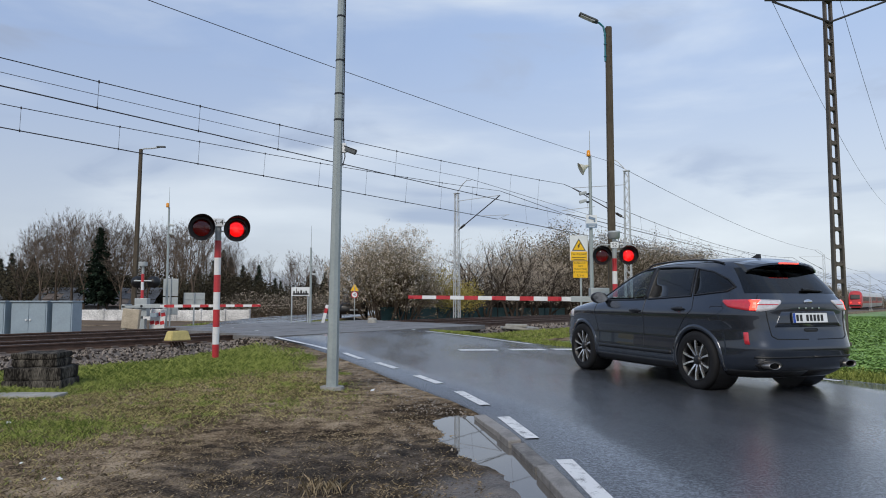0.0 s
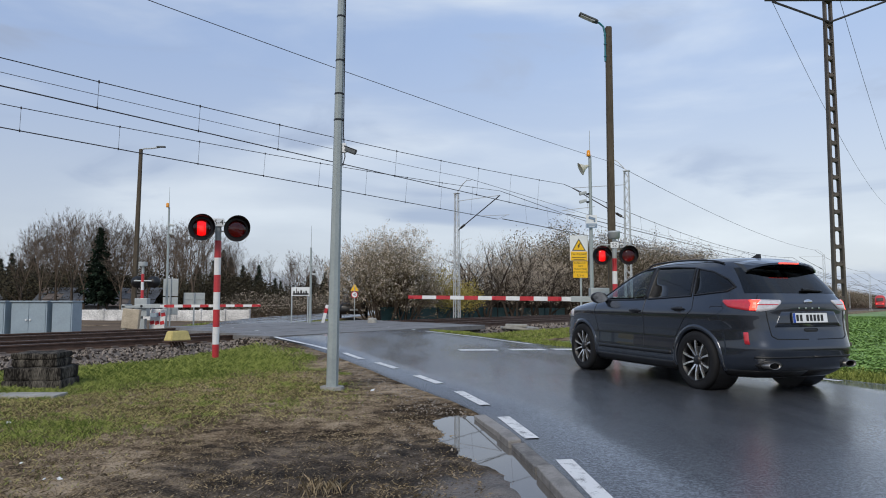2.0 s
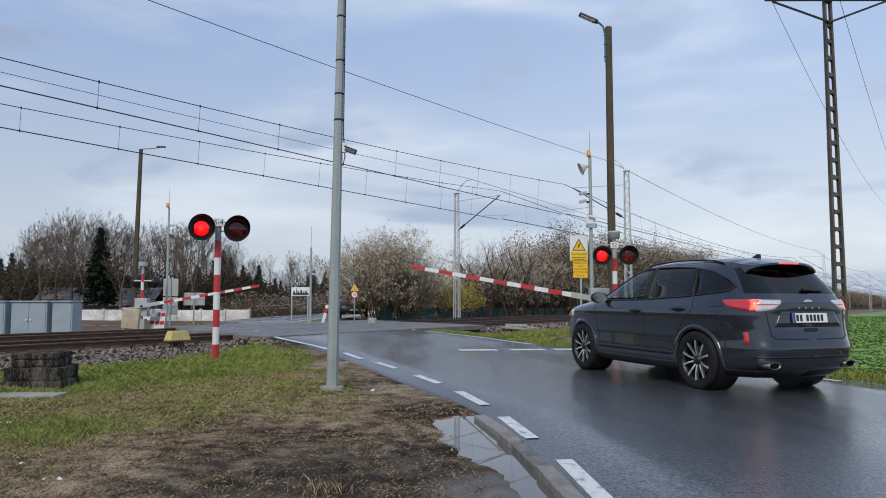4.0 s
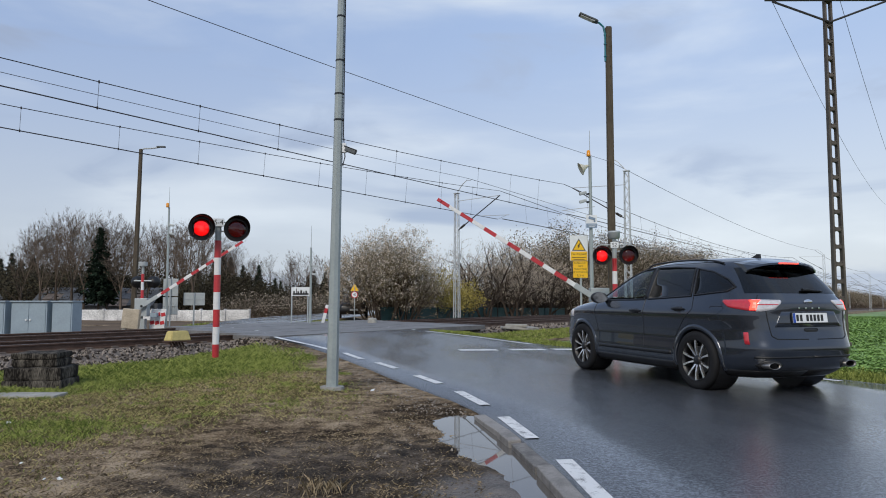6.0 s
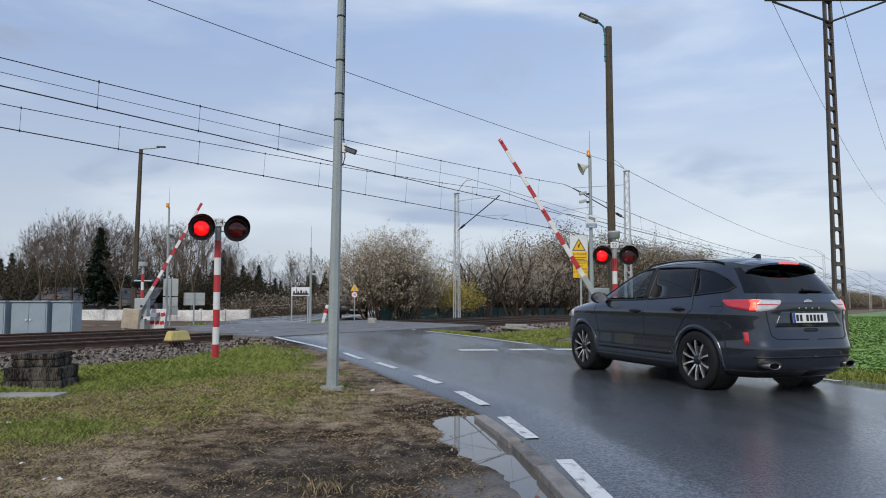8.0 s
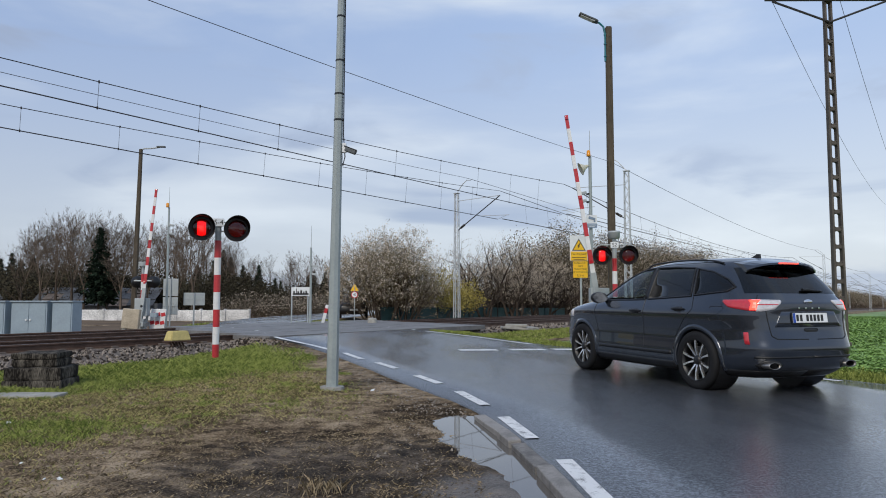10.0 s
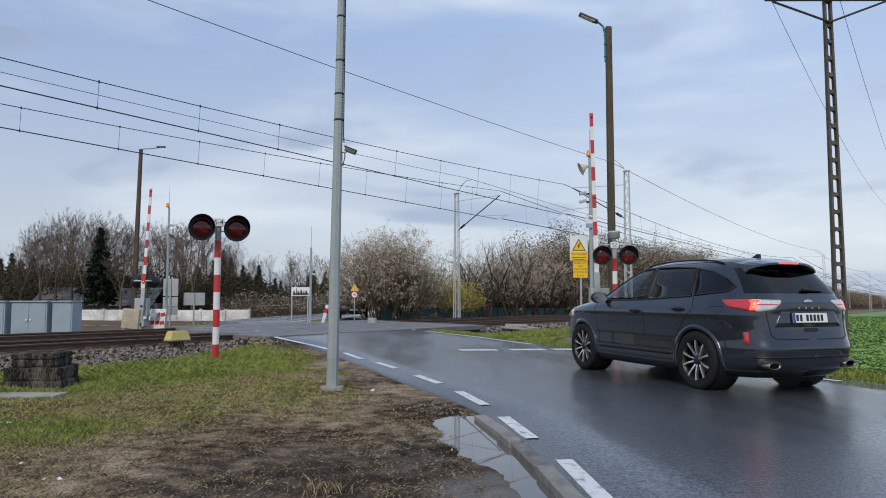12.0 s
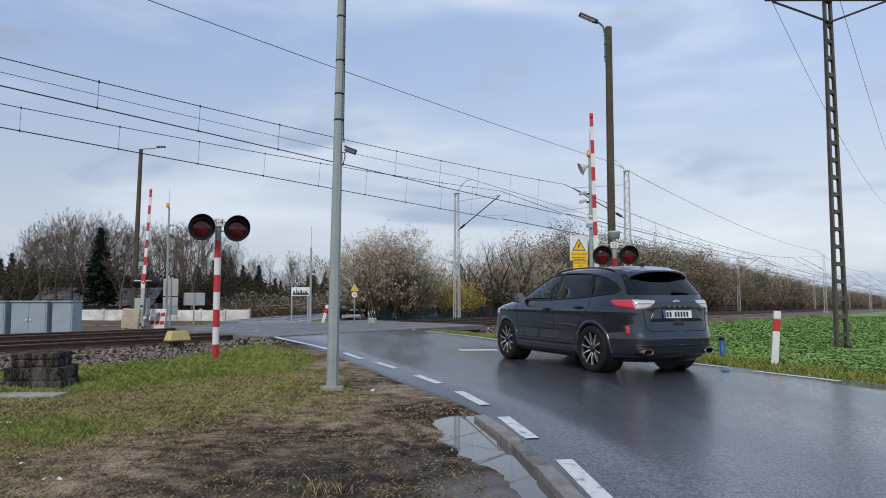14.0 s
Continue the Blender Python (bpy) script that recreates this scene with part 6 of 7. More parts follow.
    guides.append(part("high_brake_lamp", bm, M["brake"], sp, "glowing red strip"))
    pl = thing("number_plate", Matrix.Identity(4), "", "")
    pl.parent = car
    for key in ("label", "category"):
        if key in pl:
            del pl[key]
    tilt = Matrix.Rotation(radians(-6), 4, "X")
    bm = B()
    box(bm, (0, -0.915, 0.905), (0.545, 0.014, 0.135), 0.006, tilt)
    part("plate_frame", bm, M["black"], pl)
    bm = B()
    box(bm, (0.0, -0.925, 0.907), (0.52, 0.006, 0.112), 0.002, tilt)
    part("plate_face", bm, M["signwhite"], pl)
    bm = B()
    box(bm, (-0.243, -0.9295, 0.907), (0.034, 0.004, 0.11), 0.0, tilt)
    part("plate_band", bm, material("plate_blue", (0.02, 0.07, 0.35), 0.4), pl)
    for k, x in enumerate((-0.195, -0.14, -0.045, 0.01, 0.065, 0.12, 0.175)):
        bm = B()
        box(bm, (x, -0.9295, 0.907), (0.034, 0.004, 0.074), 0.0, tilt)
        part("plate_bar", bm, M["ink"], pl)
    bm = B()
    box(bm, (0, -0.925, 0.755), (0.20, 0.02, 0.06), 0.02)
    part("tailgate_handle", bm, M["black"], car)
    bm = B()
    lathe(bm, [(0.001, 0.012), (0.055, 0.01), (0.065, 0.0)], 24, Matrix.Translation((0, -0.903, 1.095)) @ Matrix.Rotation(math.pi / 2, 4, "X") @ Matrix.Diagonal((1.0, 0.42, 1, 1)))
    part("badge", bm, M["chrome"], car, "", True)
    for x in (-0.15, -0.05, 0.05, 0.15):
        bm = B()
        box(bm, (x, -0.911, 1.02), (0.028, 0.008, 0.022), 0.003)
        part("badge_bar", bm, M["chrome"], car)
    bm = B()
    pipe(bm, [(0.02, -0.80, 1.235), (0.1, -0.80, 1.235), (0.3, -0.795, 1.222), (0.34, -0.79, 1.215)], [0.02, 0.016, 0.011, 0.006], 6)
    box(bm, (0.08, -0.80, 1.235), (0.12, 0.04, 0.03), 0.012)
    part("rear_wiper", bm, M["black"], car)
    bm = B()
    plate(bm, [(0.10, 0.0), (-0.10, 0.0), (-0.095, 0.055), (-0.06, 0.06), (0.02, 0.025)], 0.03, Matrix.Translation((0.015, -0.08, 1.64)) @ Matrix.Rotation(math.pi / 2, 4, "Z"))
    part("roof_antenna", bm, M["black"], car)
    # chassis and cabin
    bm = B()
    box(bm, (0, 1.35, 0.33), (1.06, 4.2, 0.2), 0.04)
    box(bm, (0, 1.35, 0.36), (1.60, 1.85, 0.22), 0.05)
    part("underbody", bm, M["black"], car)
    bm = B()
    box(bm, (0, 1.0, 0.72), (1.5, 3.2, 0.36), 0.05)
    part("cabin_floor", bm, M["black"], car)
    for x, y in ((-0.38, 1.0), (0.38, 1.0), (-0.4, 0.2), (0.4, 0.2)):
        bm = B()
        box(bm, (x, y, 1.12), (0.5 if x else 0.28, 0.14, 0.42), 0.05, Matrix.Rotation(radians(12), 4, "X"))
        box(bm, (x, y - 0.07, 1.40), (0.26, 0.10, 0.16), 0.04)
        part("seat_back", bm, M["black"], car)
    bm = B()
    box(bm, (0, 2.1, 1.03), (1.45, 0.4, 0.12), 0.05)
    lathe(bm, [(0.185, -0.015), (0.2, 0.0), (0.185, 0.015), (0.17, 0.0)], 24, Matrix.Translation((-0.38, 1.72, 1.1)) @ Matrix.Rotation(radians(65), 4, "X"), True)
    part("dashboard", bm, M["black"], car)
    # wheels, each keyed about its own hub
    wheels = []
    for sd in (-1, 1):
        for h in HUBS:
            w = new("wheel")
            w.parent = car
            w.matrix_basis = pose(sd * 0.79, h, 0.365)
            mm = Matrix.Rotation(sd * math.pi / 2, 4, "Y")
            bm = B()
            lathe(bm, [(0.252, -0.105), (0.30, -0.118), (0.34, -0.112), (0.358, -0.095), (0.365, -0.06), (0.3655, 0.06), (0.358, 0.095), (0.34, 0.112), (0.30, 0.118), (0.252, 0.105)], 48, mm)
            part("tyre", bm, M["rubber"], w, "", True)
            bm = B()
            lathe(bm, [(0.252, -0.10), (0.235, -0.06), (0.232, 0.06), (0.245, 0.103), (0.257, 0.108), (0.254, 0.112)], 48, mm)
            part("rim", bm, M["black"], w, "", True)
            bm = B()
            lathe(bm, [(0.17, -0.02), (0.17, 0.02), (0.001, 0.02)], 32, mm)
            part("brake_disc", bm, M["disc"], w)
            for k in range(5):
                bm = B()
                for da in (-17, 17):
                    a = radians(72 * k + da)
                    b0 = radians(72 * k + da * 0.7)
                    for r, wd, x in ((0.045, 0.011, 0.072), (0.15, 0.009, 0.098), (0.247, 0.015, 0.104)):
                        c0 = Vector((0, math.cos(b0 + (a - b0) * r / 0.2), math.sin(b0 + (a - b0) * r / 0.2)))
                        tg = Vector((0, -c0.z, c0.y))
                        ring = [bm.verts.new(c0 * r + tg * wd * u + Vector((sd * (x - dx), 0, 0))) for u, dx in ((-1, 0), (1, 0), (0.8, 0.03), (-0.8, 0.03))]
                        if r > 0.05:
                            for i in range(4):
                                bm.faces.new((last[i], last[(i + 1) % 4], ring[(i + 1) % 4], ring[i]))
                        last = ring
                bmesh.ops.recalc_face_normals(bm, faces=bm.faces)
                part("spoke", bm, M["alloy"], w, "machined silver spoke pair")
            bm = B()
            lathe(bm, [(0.06, 0.055), (0.055, 0.09), (0.03, 0.098), (0.001, 0.1)], 20, mm)
            part("hub_cap", bm, M["black"], w, "", True)
            wheels.append(w)
    return car, wheels, guides


car, wheels, guides = build_car()


# ---- the train ----
def build_train():
    train = thing("train", pose(0, 0, 0), "red and grey electric passenger train with rounded end", "train")
    for k in range(3):
        y0 = k * 21.0
        bm = B()
        sect = [(-1.36, 0.9), (-1.42, 1.3), (-1.42, 2.9), (-1.3, 3.6), (-0.9, 4.05), (0, 4.2), (0.9, 4.05), (1.3, 3.6), (1.42, 2.9), (1.42, 1.3), (1.36, 0.9), (1.2, 0.35), (-1.2, 0.35)]
        stations = [(0.0, 0.72), (0.35, 0.88), (1.0, 0.97), (1.8, 1.0), (20.7, 1.0)] if k == 0 else [(0.0, 1.0), (20.7, 1.0)]
        rings = []
        for y, sc in stations:
            rings.append([bm.verts.new((x * (0.5 + 0.5 * sc), y0 + y + (max(0, z - 2.0) * 0.45 * (1 - y / 1.8) if k == 0 and y < 1.8 else 0), 0.35 + (z - 0.35) * (0.6 + 0.4 * sc))) for x, z in sect])
        for a, b in zip(rings, rings[1:]):
            for i in range(len(sect)):
                fc = bm.faces.new((a[i], a[(i + 1) % len(sect)], b[(i + 1) % len(sect)], b[i]))
                fc.material_index = 0 if (k == 0 and a is not rings[-2]) or i in (1, 8) else 1
        bm.faces.new(rings[0]), bm.faces.new(rings[-1][::-1])
        bmesh.ops.recalc_face_normals(bm, faces=bm.faces)
        coach = part("coach", bm, [M["trainred"], M["traingrey"]], train)
        for sd in (-1, 1):
            for j in range(7):
                bm = B()
                box(bm, (sd * 1.41, y0 + 3.6 + j * 2.5, 2.35), (0.06, 1.7, 0.95), 0.02)
                part("window", bm, M["black"], coach)
        for y in (3.5, 17.5):
            bm = B()
            for wy in (-1.2, 1.2):
                rod(bm, (-0.8, y0 + y + wy, 0.42), (0.8, y0 + y + wy, 0.42), 0.42, None, 16)
            box(bm, (0, y0 + y, 0.5), (2.2, 3.4, 0.3), 0.05)
            part("bogie", bm, M["black"], coach)
    bm = B()
    box(bm, (0, 0.52, 2.75), (1.9, 0.25, 1.1), 0.1, Matrix.Rotation(radians(-20), 4, "X"))
    part("cab_window", bm, M["black"], train)
    for sd in (-1, 1):
        bm = B()
        rod(bm, (sd * 0.85, 0.12, 1.45), (sd * 0.85, -0.06, 1.45), 0.13, None, 12)
        part("tail_light", bm, M["brake"], train, "red tail light")
    bm = B()
    box(bm, (0, 0.1, 0.8), (2.2, 0.4, 0.4), 0.08)
    part("buffer_beam", bm, M["black"], train)
    return train


train = build_train()
# ---- plants ----
def tube(V, F, pts, radii, n=3):
    base = len(V)
    for i, c in enumerate(pts):
        t = (pts[min(i + 1, len(pts) - 1)] - pts[max(i - 1, 0)])
        a = t.orthogonal().normalized()
        b = t.normalized().cross(a)
        for k in range(n):
            ang = 2 * math.pi * k / n
            q = c + (a * math.cos(ang) + b * math.sin(ang)) * radii[i]
            V.append(q.to_tuple())
    for i in range(len(pts) - 1):
        for k in range(n):
            F.append((base + i * n + k, base + i * n + (k + 1) % n, base + (i + 1) * n + (k + 1) % n, base + (i + 1) * n + k))


def branch(V, F, rnd, p, d, length, r, level, tips, kids, droop=0.0, wander=0.22, spread=(0.45, 1.0), lift=0.06):
    n = 4 if level < 2 else 3
    pts, rad = [p], [r]
    steps = 5 if level == 0 else 3 if level < 3 else 2
    q, dd = p.copy(), d.normalized()
    for i in range(steps):
        dd = (dd + Vector((rnd.gauss(0, wander), rnd.gauss(0, wander), rnd.gauss(0, wander * 0.6) + (lift if level else 0.0) - droop)) * 0.6).normalized()
        q = q + dd * length / steps
        pts.append(q.copy())
        rad.append(r * (1 - 0.72 * (i + 1) / steps))
    tube(V, F, pts, rad, 5 if level == 0 else 3)
    if level >= len(kids):
        tips.append((pts[-1], dd))
        tips.append((pts[-2], dd))
        return
    for k in range(kids[level]):
        u = (0.25 if level == 0 else 0.15) + (0.8 if level == 0 else 0.85) * (k + rnd.random()) / kids[level]
        u = min(u, 0.99)
        i = min(int(u * steps), steps - 1)
        at = pts[i].lerp(pts[i + 1], u * steps - i)
        ax = (pts[i + 1] - pts[i]).normalized()
        side = Vector((rnd.gauss(0, 1), rnd.gauss(0, 1), rnd.gauss(0.15, 0.5)))
        side = (side - ax * side.dot(ax)).normalized()
        sp = rnd.uniform(*spread)
        nd = (ax * (1.1 - 0.35 * sp) + side * sp).normalized()
        branch(V, F, rnd, at, nd, length * rnd.uniform(0.36, 0.58) * (1.12 - 0.45 * u), r * (1 - 0.7 * u) * 0.52, level + 1, tips, kids, droop, wander, spread, lift)


def flakes(V, F, rnd, spots, count, size, spread):
    for _ in range(count):
        p, d = spots[rnd.randrange(len(spots))]
        c = p + Vector((rnd.gauss(0, spread), rnd.gauss(0, spread), rnd.gauss(0, spread)))
        a = Vector((rnd.gauss(0, 1), rnd.gauss(0, 1), rnd.gauss(0, 1))).normalized() * size * rnd.uniform(0.6, 1.3)
        b = a.orthogonal().normalized() * size * rnd.uniform(0.5, 1.0)
        k = len(V)
        V += [(c - a).to_tuple(), (c + b).to_tuple(), (c + a).to_tuple(), (c - b).to_tuple()]
        F.append((k, k + 1, k + 2, k + 3))


def bare_tree(seed, h, mat="bark", kids=(12, 5, 4), label="bare leafless tree with a fine grey-brown crown"):
    rnd = random.Random(seed)
    t = thing("tree", pose(0, 0, -200), label, "tree", "bare trees")
    V, F, tips = [], [], []
    branch(V, F, rnd, Vector((0, 0, -0.2)), Vector((rnd.gauss(0, 0.05), rnd.gauss(0, 0.05), 1)), h * 0.86, h * 0.0125, 0, tips, kids, 0.0, 0.13, (0.34, 0.72), 0.13)
    pydata("crown", V, F, M["twig"], t)
    V, F = [], []
    tube(V, F, [Vector((0, 0, -0.3)), Vector((0, 0, h * 0.25)), Vector((0, 0, h * 0.42))], [h * 0.016, h * 0.013, h * 0.006], 7)
    pydata("trunk", V, F, M[mat], t)
    V, F = [], []
    for _ in range(1900):
        p, d = tips[rnd.randrange(len(tips))]
        e = p + (d + Vector((rnd.gauss(0, 0.4), rnd.gauss(0, 0.4), rnd.gauss(0.35, 0.35)))).normalized() * rnd.uniform(0.3, 0.9)
        w = d.orthogonal().normalized() * 0.008
        k = len(V)
        V += [(p - w).to_tuple(), (p + w).to_tuple(), e.to_tuple()]
        F.append((k, k + 1, k + 2))
    tagged(pydata("twig_spray", V, F, M["twig"], t), kind="stuff")
    return t


def conifer(seed, h):
    rnd = random.Random(seed)
    t = thing("conifer", pose(0, 0, -200), "dark green spruce with drooping needle branches", "tree", "conifers")
    V, F = [], []
    tube(V, F, [Vector((0, 0, -0.3)), Vector((0, 0, h * 0.5)), Vector((0, 0, h))], [h * 0.014, h * 0.009, 0.01], 6)
    pydata("trunk", V, F, M["bark"], t)
    V, F = [], []
    z = h * 0.2
    while z < h * 0.99:
        u = 1 - z / h
        for k in range(13):
            a = rnd.random() * 2 * math.pi
            L = h * 0.215 * u ** 0.8 * rnd.uniform(0.45, 1.2) + 0.05
            d = Vector((math.cos(a), math.sin(a), -0.12 + 0.3 * (1 - u)))
            p = Vector((0, 0, z))
            for j in range(9):
                c = p + d * L * ((j + rnd.random()) / 9) ** 0.6 + Vector((rnd.gauss(0, 0.12), rnd.gauss(0, 0.12), rnd.gauss(-0.05, 0.12)))
                e = Vector((rnd.gauss(d.x * 0.5, 0.5), rnd.gauss(d.y * 0.5, 0.5), rnd.gauss(-0.35, 0.35))) * (0.08 + 0.32 * u)
                w = e.orthogonal().normalized() * rnd.uniform(0.10, 0.24) * (0.3 + u)
                i = len(V)
                V += [(c - w).to_tuple(), (c + e).to_tuple(), (c + w).to_tuple(), (c - e * 0.5).to_tuple()]
                F.append((i, i + 1, i + 2, i + 3))
        z += h * 0.026
    tagged(pydata("crown", V, F, M["conifer"], t), kind="stuff")
    return t


def bush(seed, h, w, stems, flowers, buds, label, name="bush", size=0.06, group="blossoming bushes", fl="blossom", kids=(10, 5), thick=0.0085, bud="budleaf", wood="twig", wander=0.2, scatter=0.16):
    rnd = random.Random(seed)
    t = thing(name, pose(0, 0, -200), label, "bush", group)
    V, F, tips = [], [], []
    for k in range(stems):
        a = 2 * math.pi * (k + rnd.random()) / stems
        out = rnd.uniform(0.05, 1.0)
        base = Vector((math.cos(a), math.sin(a), 0)) * w * 0.22 * out
        d = Vector((math.cos(a) * 0.42 * out * w / h * 2, math.sin(a) * 0.42 * out * w / h * 2, 1))
        branch(V, F, rnd, base + Vector((0, 0, -0.2)), d, h * rnd.uniform(0.72, 1.0) * (1 - 0.15 * out), h * thick, 0, tips, kids, 0.03, wander)
    tagged(pydata("branchwork", V, F, M[wood], t), kind="stuff")
    if flowers:
        V, F = [], []
        flakes(V, F, rnd, tips, flowers, size, scatter)
        tagged(pydata("blossom", V, F, M[fl], t), kind="stuff")
    if buds:
        V, F = [], []
        flakes(V, F, rnd, tips, buds, size * 0.9, 0.9 * scatter + 0.05)
        tagged(pydata("foliage", V, F, M[bud], t), kind="stuff")
    return t


def place(proto, spots):
    """Put the first where the prototype stands, the rest as copies. spots: (x, y, scale, turn)."""
    for i, (x, y, sc, rz) in enumerate(spots):
        m = Matrix.Translation((x, y, ground_z(x, y, False) - 0.1)) @ Matrix.Rotation(rz, 4, "Z")
        if i == 0:
            proto.matrix_basis = m @ Matrix.Diagonal((sc, sc, sc, 1))
        else:
            ob = copy_thing(proto, m)
            ob.scale = (sc, sc, sc)


def sight(px, d):
    return (px - 784) / 1250 * d, d


def build_plants():
    rnd = random.Random(5)
    # woods beyond the field
    groups = [bare_tree(11, 10.5), bare_tree(12, 11.2, "birch", label="bare birch with a pale trunk and fine crown"), bare_tree(13, 9.6), bare_tree(14, 10.8)]
    spots = [[] for _ in groups]
    top = lambda px: interp(px, (-250, 0, 50, 100, 150, 230, 330, 400, 450, 500, 540, 580, 640), (9.5, 7.5, 9.0, 11.0, 11.2, 10.2, 10.2, 9.2, 7.6, 6.0, 8.2, 7.0, 5.0))
    px = -330.0
    i = 0
    while px < 600:
        d = rnd.uniform(84, 104)
        k = i % 4 if not 270 < px < 410 else 1 if i % 2 else 3
        x, y = sight(px, d)
        spots[k].append((x, y, top(px) / 10.4 * (d / 95) * rnd.uniform(0.82, 1.04), rnd.random() * 6.3))
        px += rnd.uniform(6.5, 11) if px > 0 else 30
        i += 1
    for g, s in zip(groups, spots):
        place(g, s)
    front = bare_tree(15, 9.5, label="bare tree standing before the broken sheds")
    place(front, [(*sight(px, d), sc, rnd.random() * 6) for px, d, sc in ((38, 70, 0.82), (72, 68, 0.9), (100, 71, 1.0), (128, 69, 0.98), (150, 71, 0.95), (190, 70, 0.9), (215, 68, 0.86), (262, 70, 0.8), (312, 69, 0.86), (342, 71, 0.9))])
    place(conifer(21, 10.0), [(*sight(px, d), sc, rnd.random() * 6) for px, d, sc in
                              ((176, 69, 0.9), (20, 88, 0.78), (58, 86, 0.72), (36, 90, 0.7), (0, 90, 0.72), (75, 92, 0.66), (395, 90, 0.84), (408, 96, 0.8), (378, 97, 0.75), (430, 93, 0.66), (458, 92, 0.66), (487, 95, 0.5), (497, 92, 0.45), (556, 96, 0.6),
                               (575, 98, 0.6), (-60, 97, 0.9), (350, 99, 0.7), (470, 97, 0.45), (545, 99, 0.55), (440, 99, 0.6), (115, 100, 0.6))])
    # undergrowth along the wood's edge
    under = bush(31, 3.0, 3.2, 14, 500, 1500, "brown bramble thicket at the wood's edge", size=0.05, group="thickets", bud="thicket")
    place(under, [(*sight(px, rnd.uniform(66, 76)), rnd.uniform(0.75, 1.1), rnd.random() * 6) for px in range(425, 610, 13)])
    under2 = bush(32, 3.6, 4.5, 16, 0, 2600, "dark tangled undergrowth beneath the trees", size=0.10, group="thickets", bud="thicket")
    place(under2, [(*sight(px, rnd.uniform(78, 92)), rnd.uniform(1.0, 1.7) * (0.75 if px > 420 else 1.0), rnd.random() * 6) for px in range(-300, 620, 13)])
    # the large blossoming shrub by the track and the willow beside it
    big = bush(41, 5.4, 4.2, 34, 24000, 26000, "large dense shrub with pale spring blossom", size=0.040, kids=(14, 8), scatter=0.06)
    place(big, [(-3.6, 43.0, 1.0, 0.4)])
    big2 = bush(42, 4.9, 3.4, 28, 6000, 20000, "dense olive-brown shrub with early blossom", size=0.034, kids=(13, 7), scatter=0.06)
    place(big2, [(-2.35, 43.4, 0.86, 1.0), (-3.2, 45.4, 0.92, 2.0)])
    will = bush(43, 3.0, 3.0, 10, 2600, 0, "yellow spring willow with hanging twigs", name="willow", size=0.06, group="willows", fl="willow")
    place(will, [(-0.3, 47.0, 1.1, 0.0), (1.2, 48.5, 0.9, 2.0)])
    # open row of blackthorn along the railway, then the long hedge
    protos = [bush(51, 6.9, 5.0, 4, 2800, 500, "tall open blackthorn with white blossom", size=0.03, thick=0.021, kids=(10, 6), wood="blackwood", wander=0.34, scatter=0.07), bush(52, 7.1, 5.0, 4, 1000, 900, "tall open blackthorn with bare twigs", size=0.03, thick=0.021, kids=(10, 6), wood="blackwood", wander=0.34, scatter=0.07),
              bush(53, 6.7, 5.2, 4, 5000, 500, "tall blackthorn thick with white blossom", size=0.032, thick=0.021, kids=(10, 6), wood="blackwood", wander=0.34, scatter=0.07)]
    rows = [[], [], []]
    s, i = 32.0, 0
    while s < 62:
        q = along(s + rnd.uniform(-0.5, 0.5), 28.2 + rnd.uniform(-2.4, 2.4))
        if q.x > 0.1 and q.y > 44:
            rows[i % 3].append((q.x, q.y, rnd.uniform(0.80, 0.98) * min(1.0, q.y / 60), rnd.random() * 6))
        s += 0.8
        i += 1
    for g, r in zip(protos, rows):
        place(g, r)
    hedge = [bush(61, 6.9, 5.6, 15, 2000, 7000, "dense tall hedge bush with pale blossom", name="hedge_bush", size=0.06, group="railway hedge", kids=(9, 4), bud="hedgebud", scatter=0.2),
             bush(62, 6.6, 6.0, 15, 700, 8000, "dense tall hedge bush in brown bud", name="hedge_bush", size=0.06, group="railway hedge", kids=(9, 4), bud="hedgebud", scatter=0.2)]
    rows = [[], []]
    s, i = 62.0, 0
    while s < 470:
        for p in (28.6, 31.5):
            q = along(s + rnd.uniform(-1, 1), p + rnd.uniform(-0.8, 0.8))
            rows[i % 2].append((q.x, q.y, rnd.uniform(0.92, 1.14) * interp(s, (60, 120, 200, 300), (1.14, 1.10, 1.0, 0.93)), rnd.random() * 6))
            i += 1
        s += 3.6 + max(0, s - 120) / 60
    for g, r in zip(hedge, rows):
        place(g, r)
    # far tree line to close the horizon
    far = bush(71, 8.0, 16.0, 12, 0, 2500, "far brown wood on the horizon", name="far_wood", size=0.4, group="far woods")
    spots = []
    for k in range(46):
        a = radians(-75 + 150 * k / 45)
        if -36 < math.degrees(a) < -2 or 24 < math.degrees(a) < 32:
            continue
        r = 330 + 60 * rnd.random()
        spots.append((r * math.sin(a), r * math.cos(a), rnd.uniform(0.8, 1.2), rnd.random() * 6))
    place(far, spots)


build_plants()


# ---- small ground cover ----
def blades(name, spots, mat, hmin, hmax, width, label, category, lean=0.5):
    rnd = random.Random(len(spots))
    V, F = [], []
    for x, y, z, sc in spots:
        a = rnd.random() * 6.283
        h = rnd.uniform(hmin, hmax) * sc
        w = width * sc * rnd.uniform(0.6, 1.3)
        lx, ly = rnd.gauss(0, lean) * h, rnd.gauss(0, lean) * h
        cx, cy = math.cos(a) * w, math.sin(a) * w
        k = len(V)
        V += [(x - cx, y - cy, z - 0.01), (x + cx, y + cy, z - 0.01), (x + cx * 0.7 + lx * 0.45, y + cy * 0.7 + ly * 0.45, z + h * 0.6), (x + lx, y + ly, z + h)]
        F += [(k, k + 1, k + 2), (k, k + 2, k + 3)]
    ob = pydata(name, V, F, M[mat])
    return tagged(ob, label, category, kind="stuff")


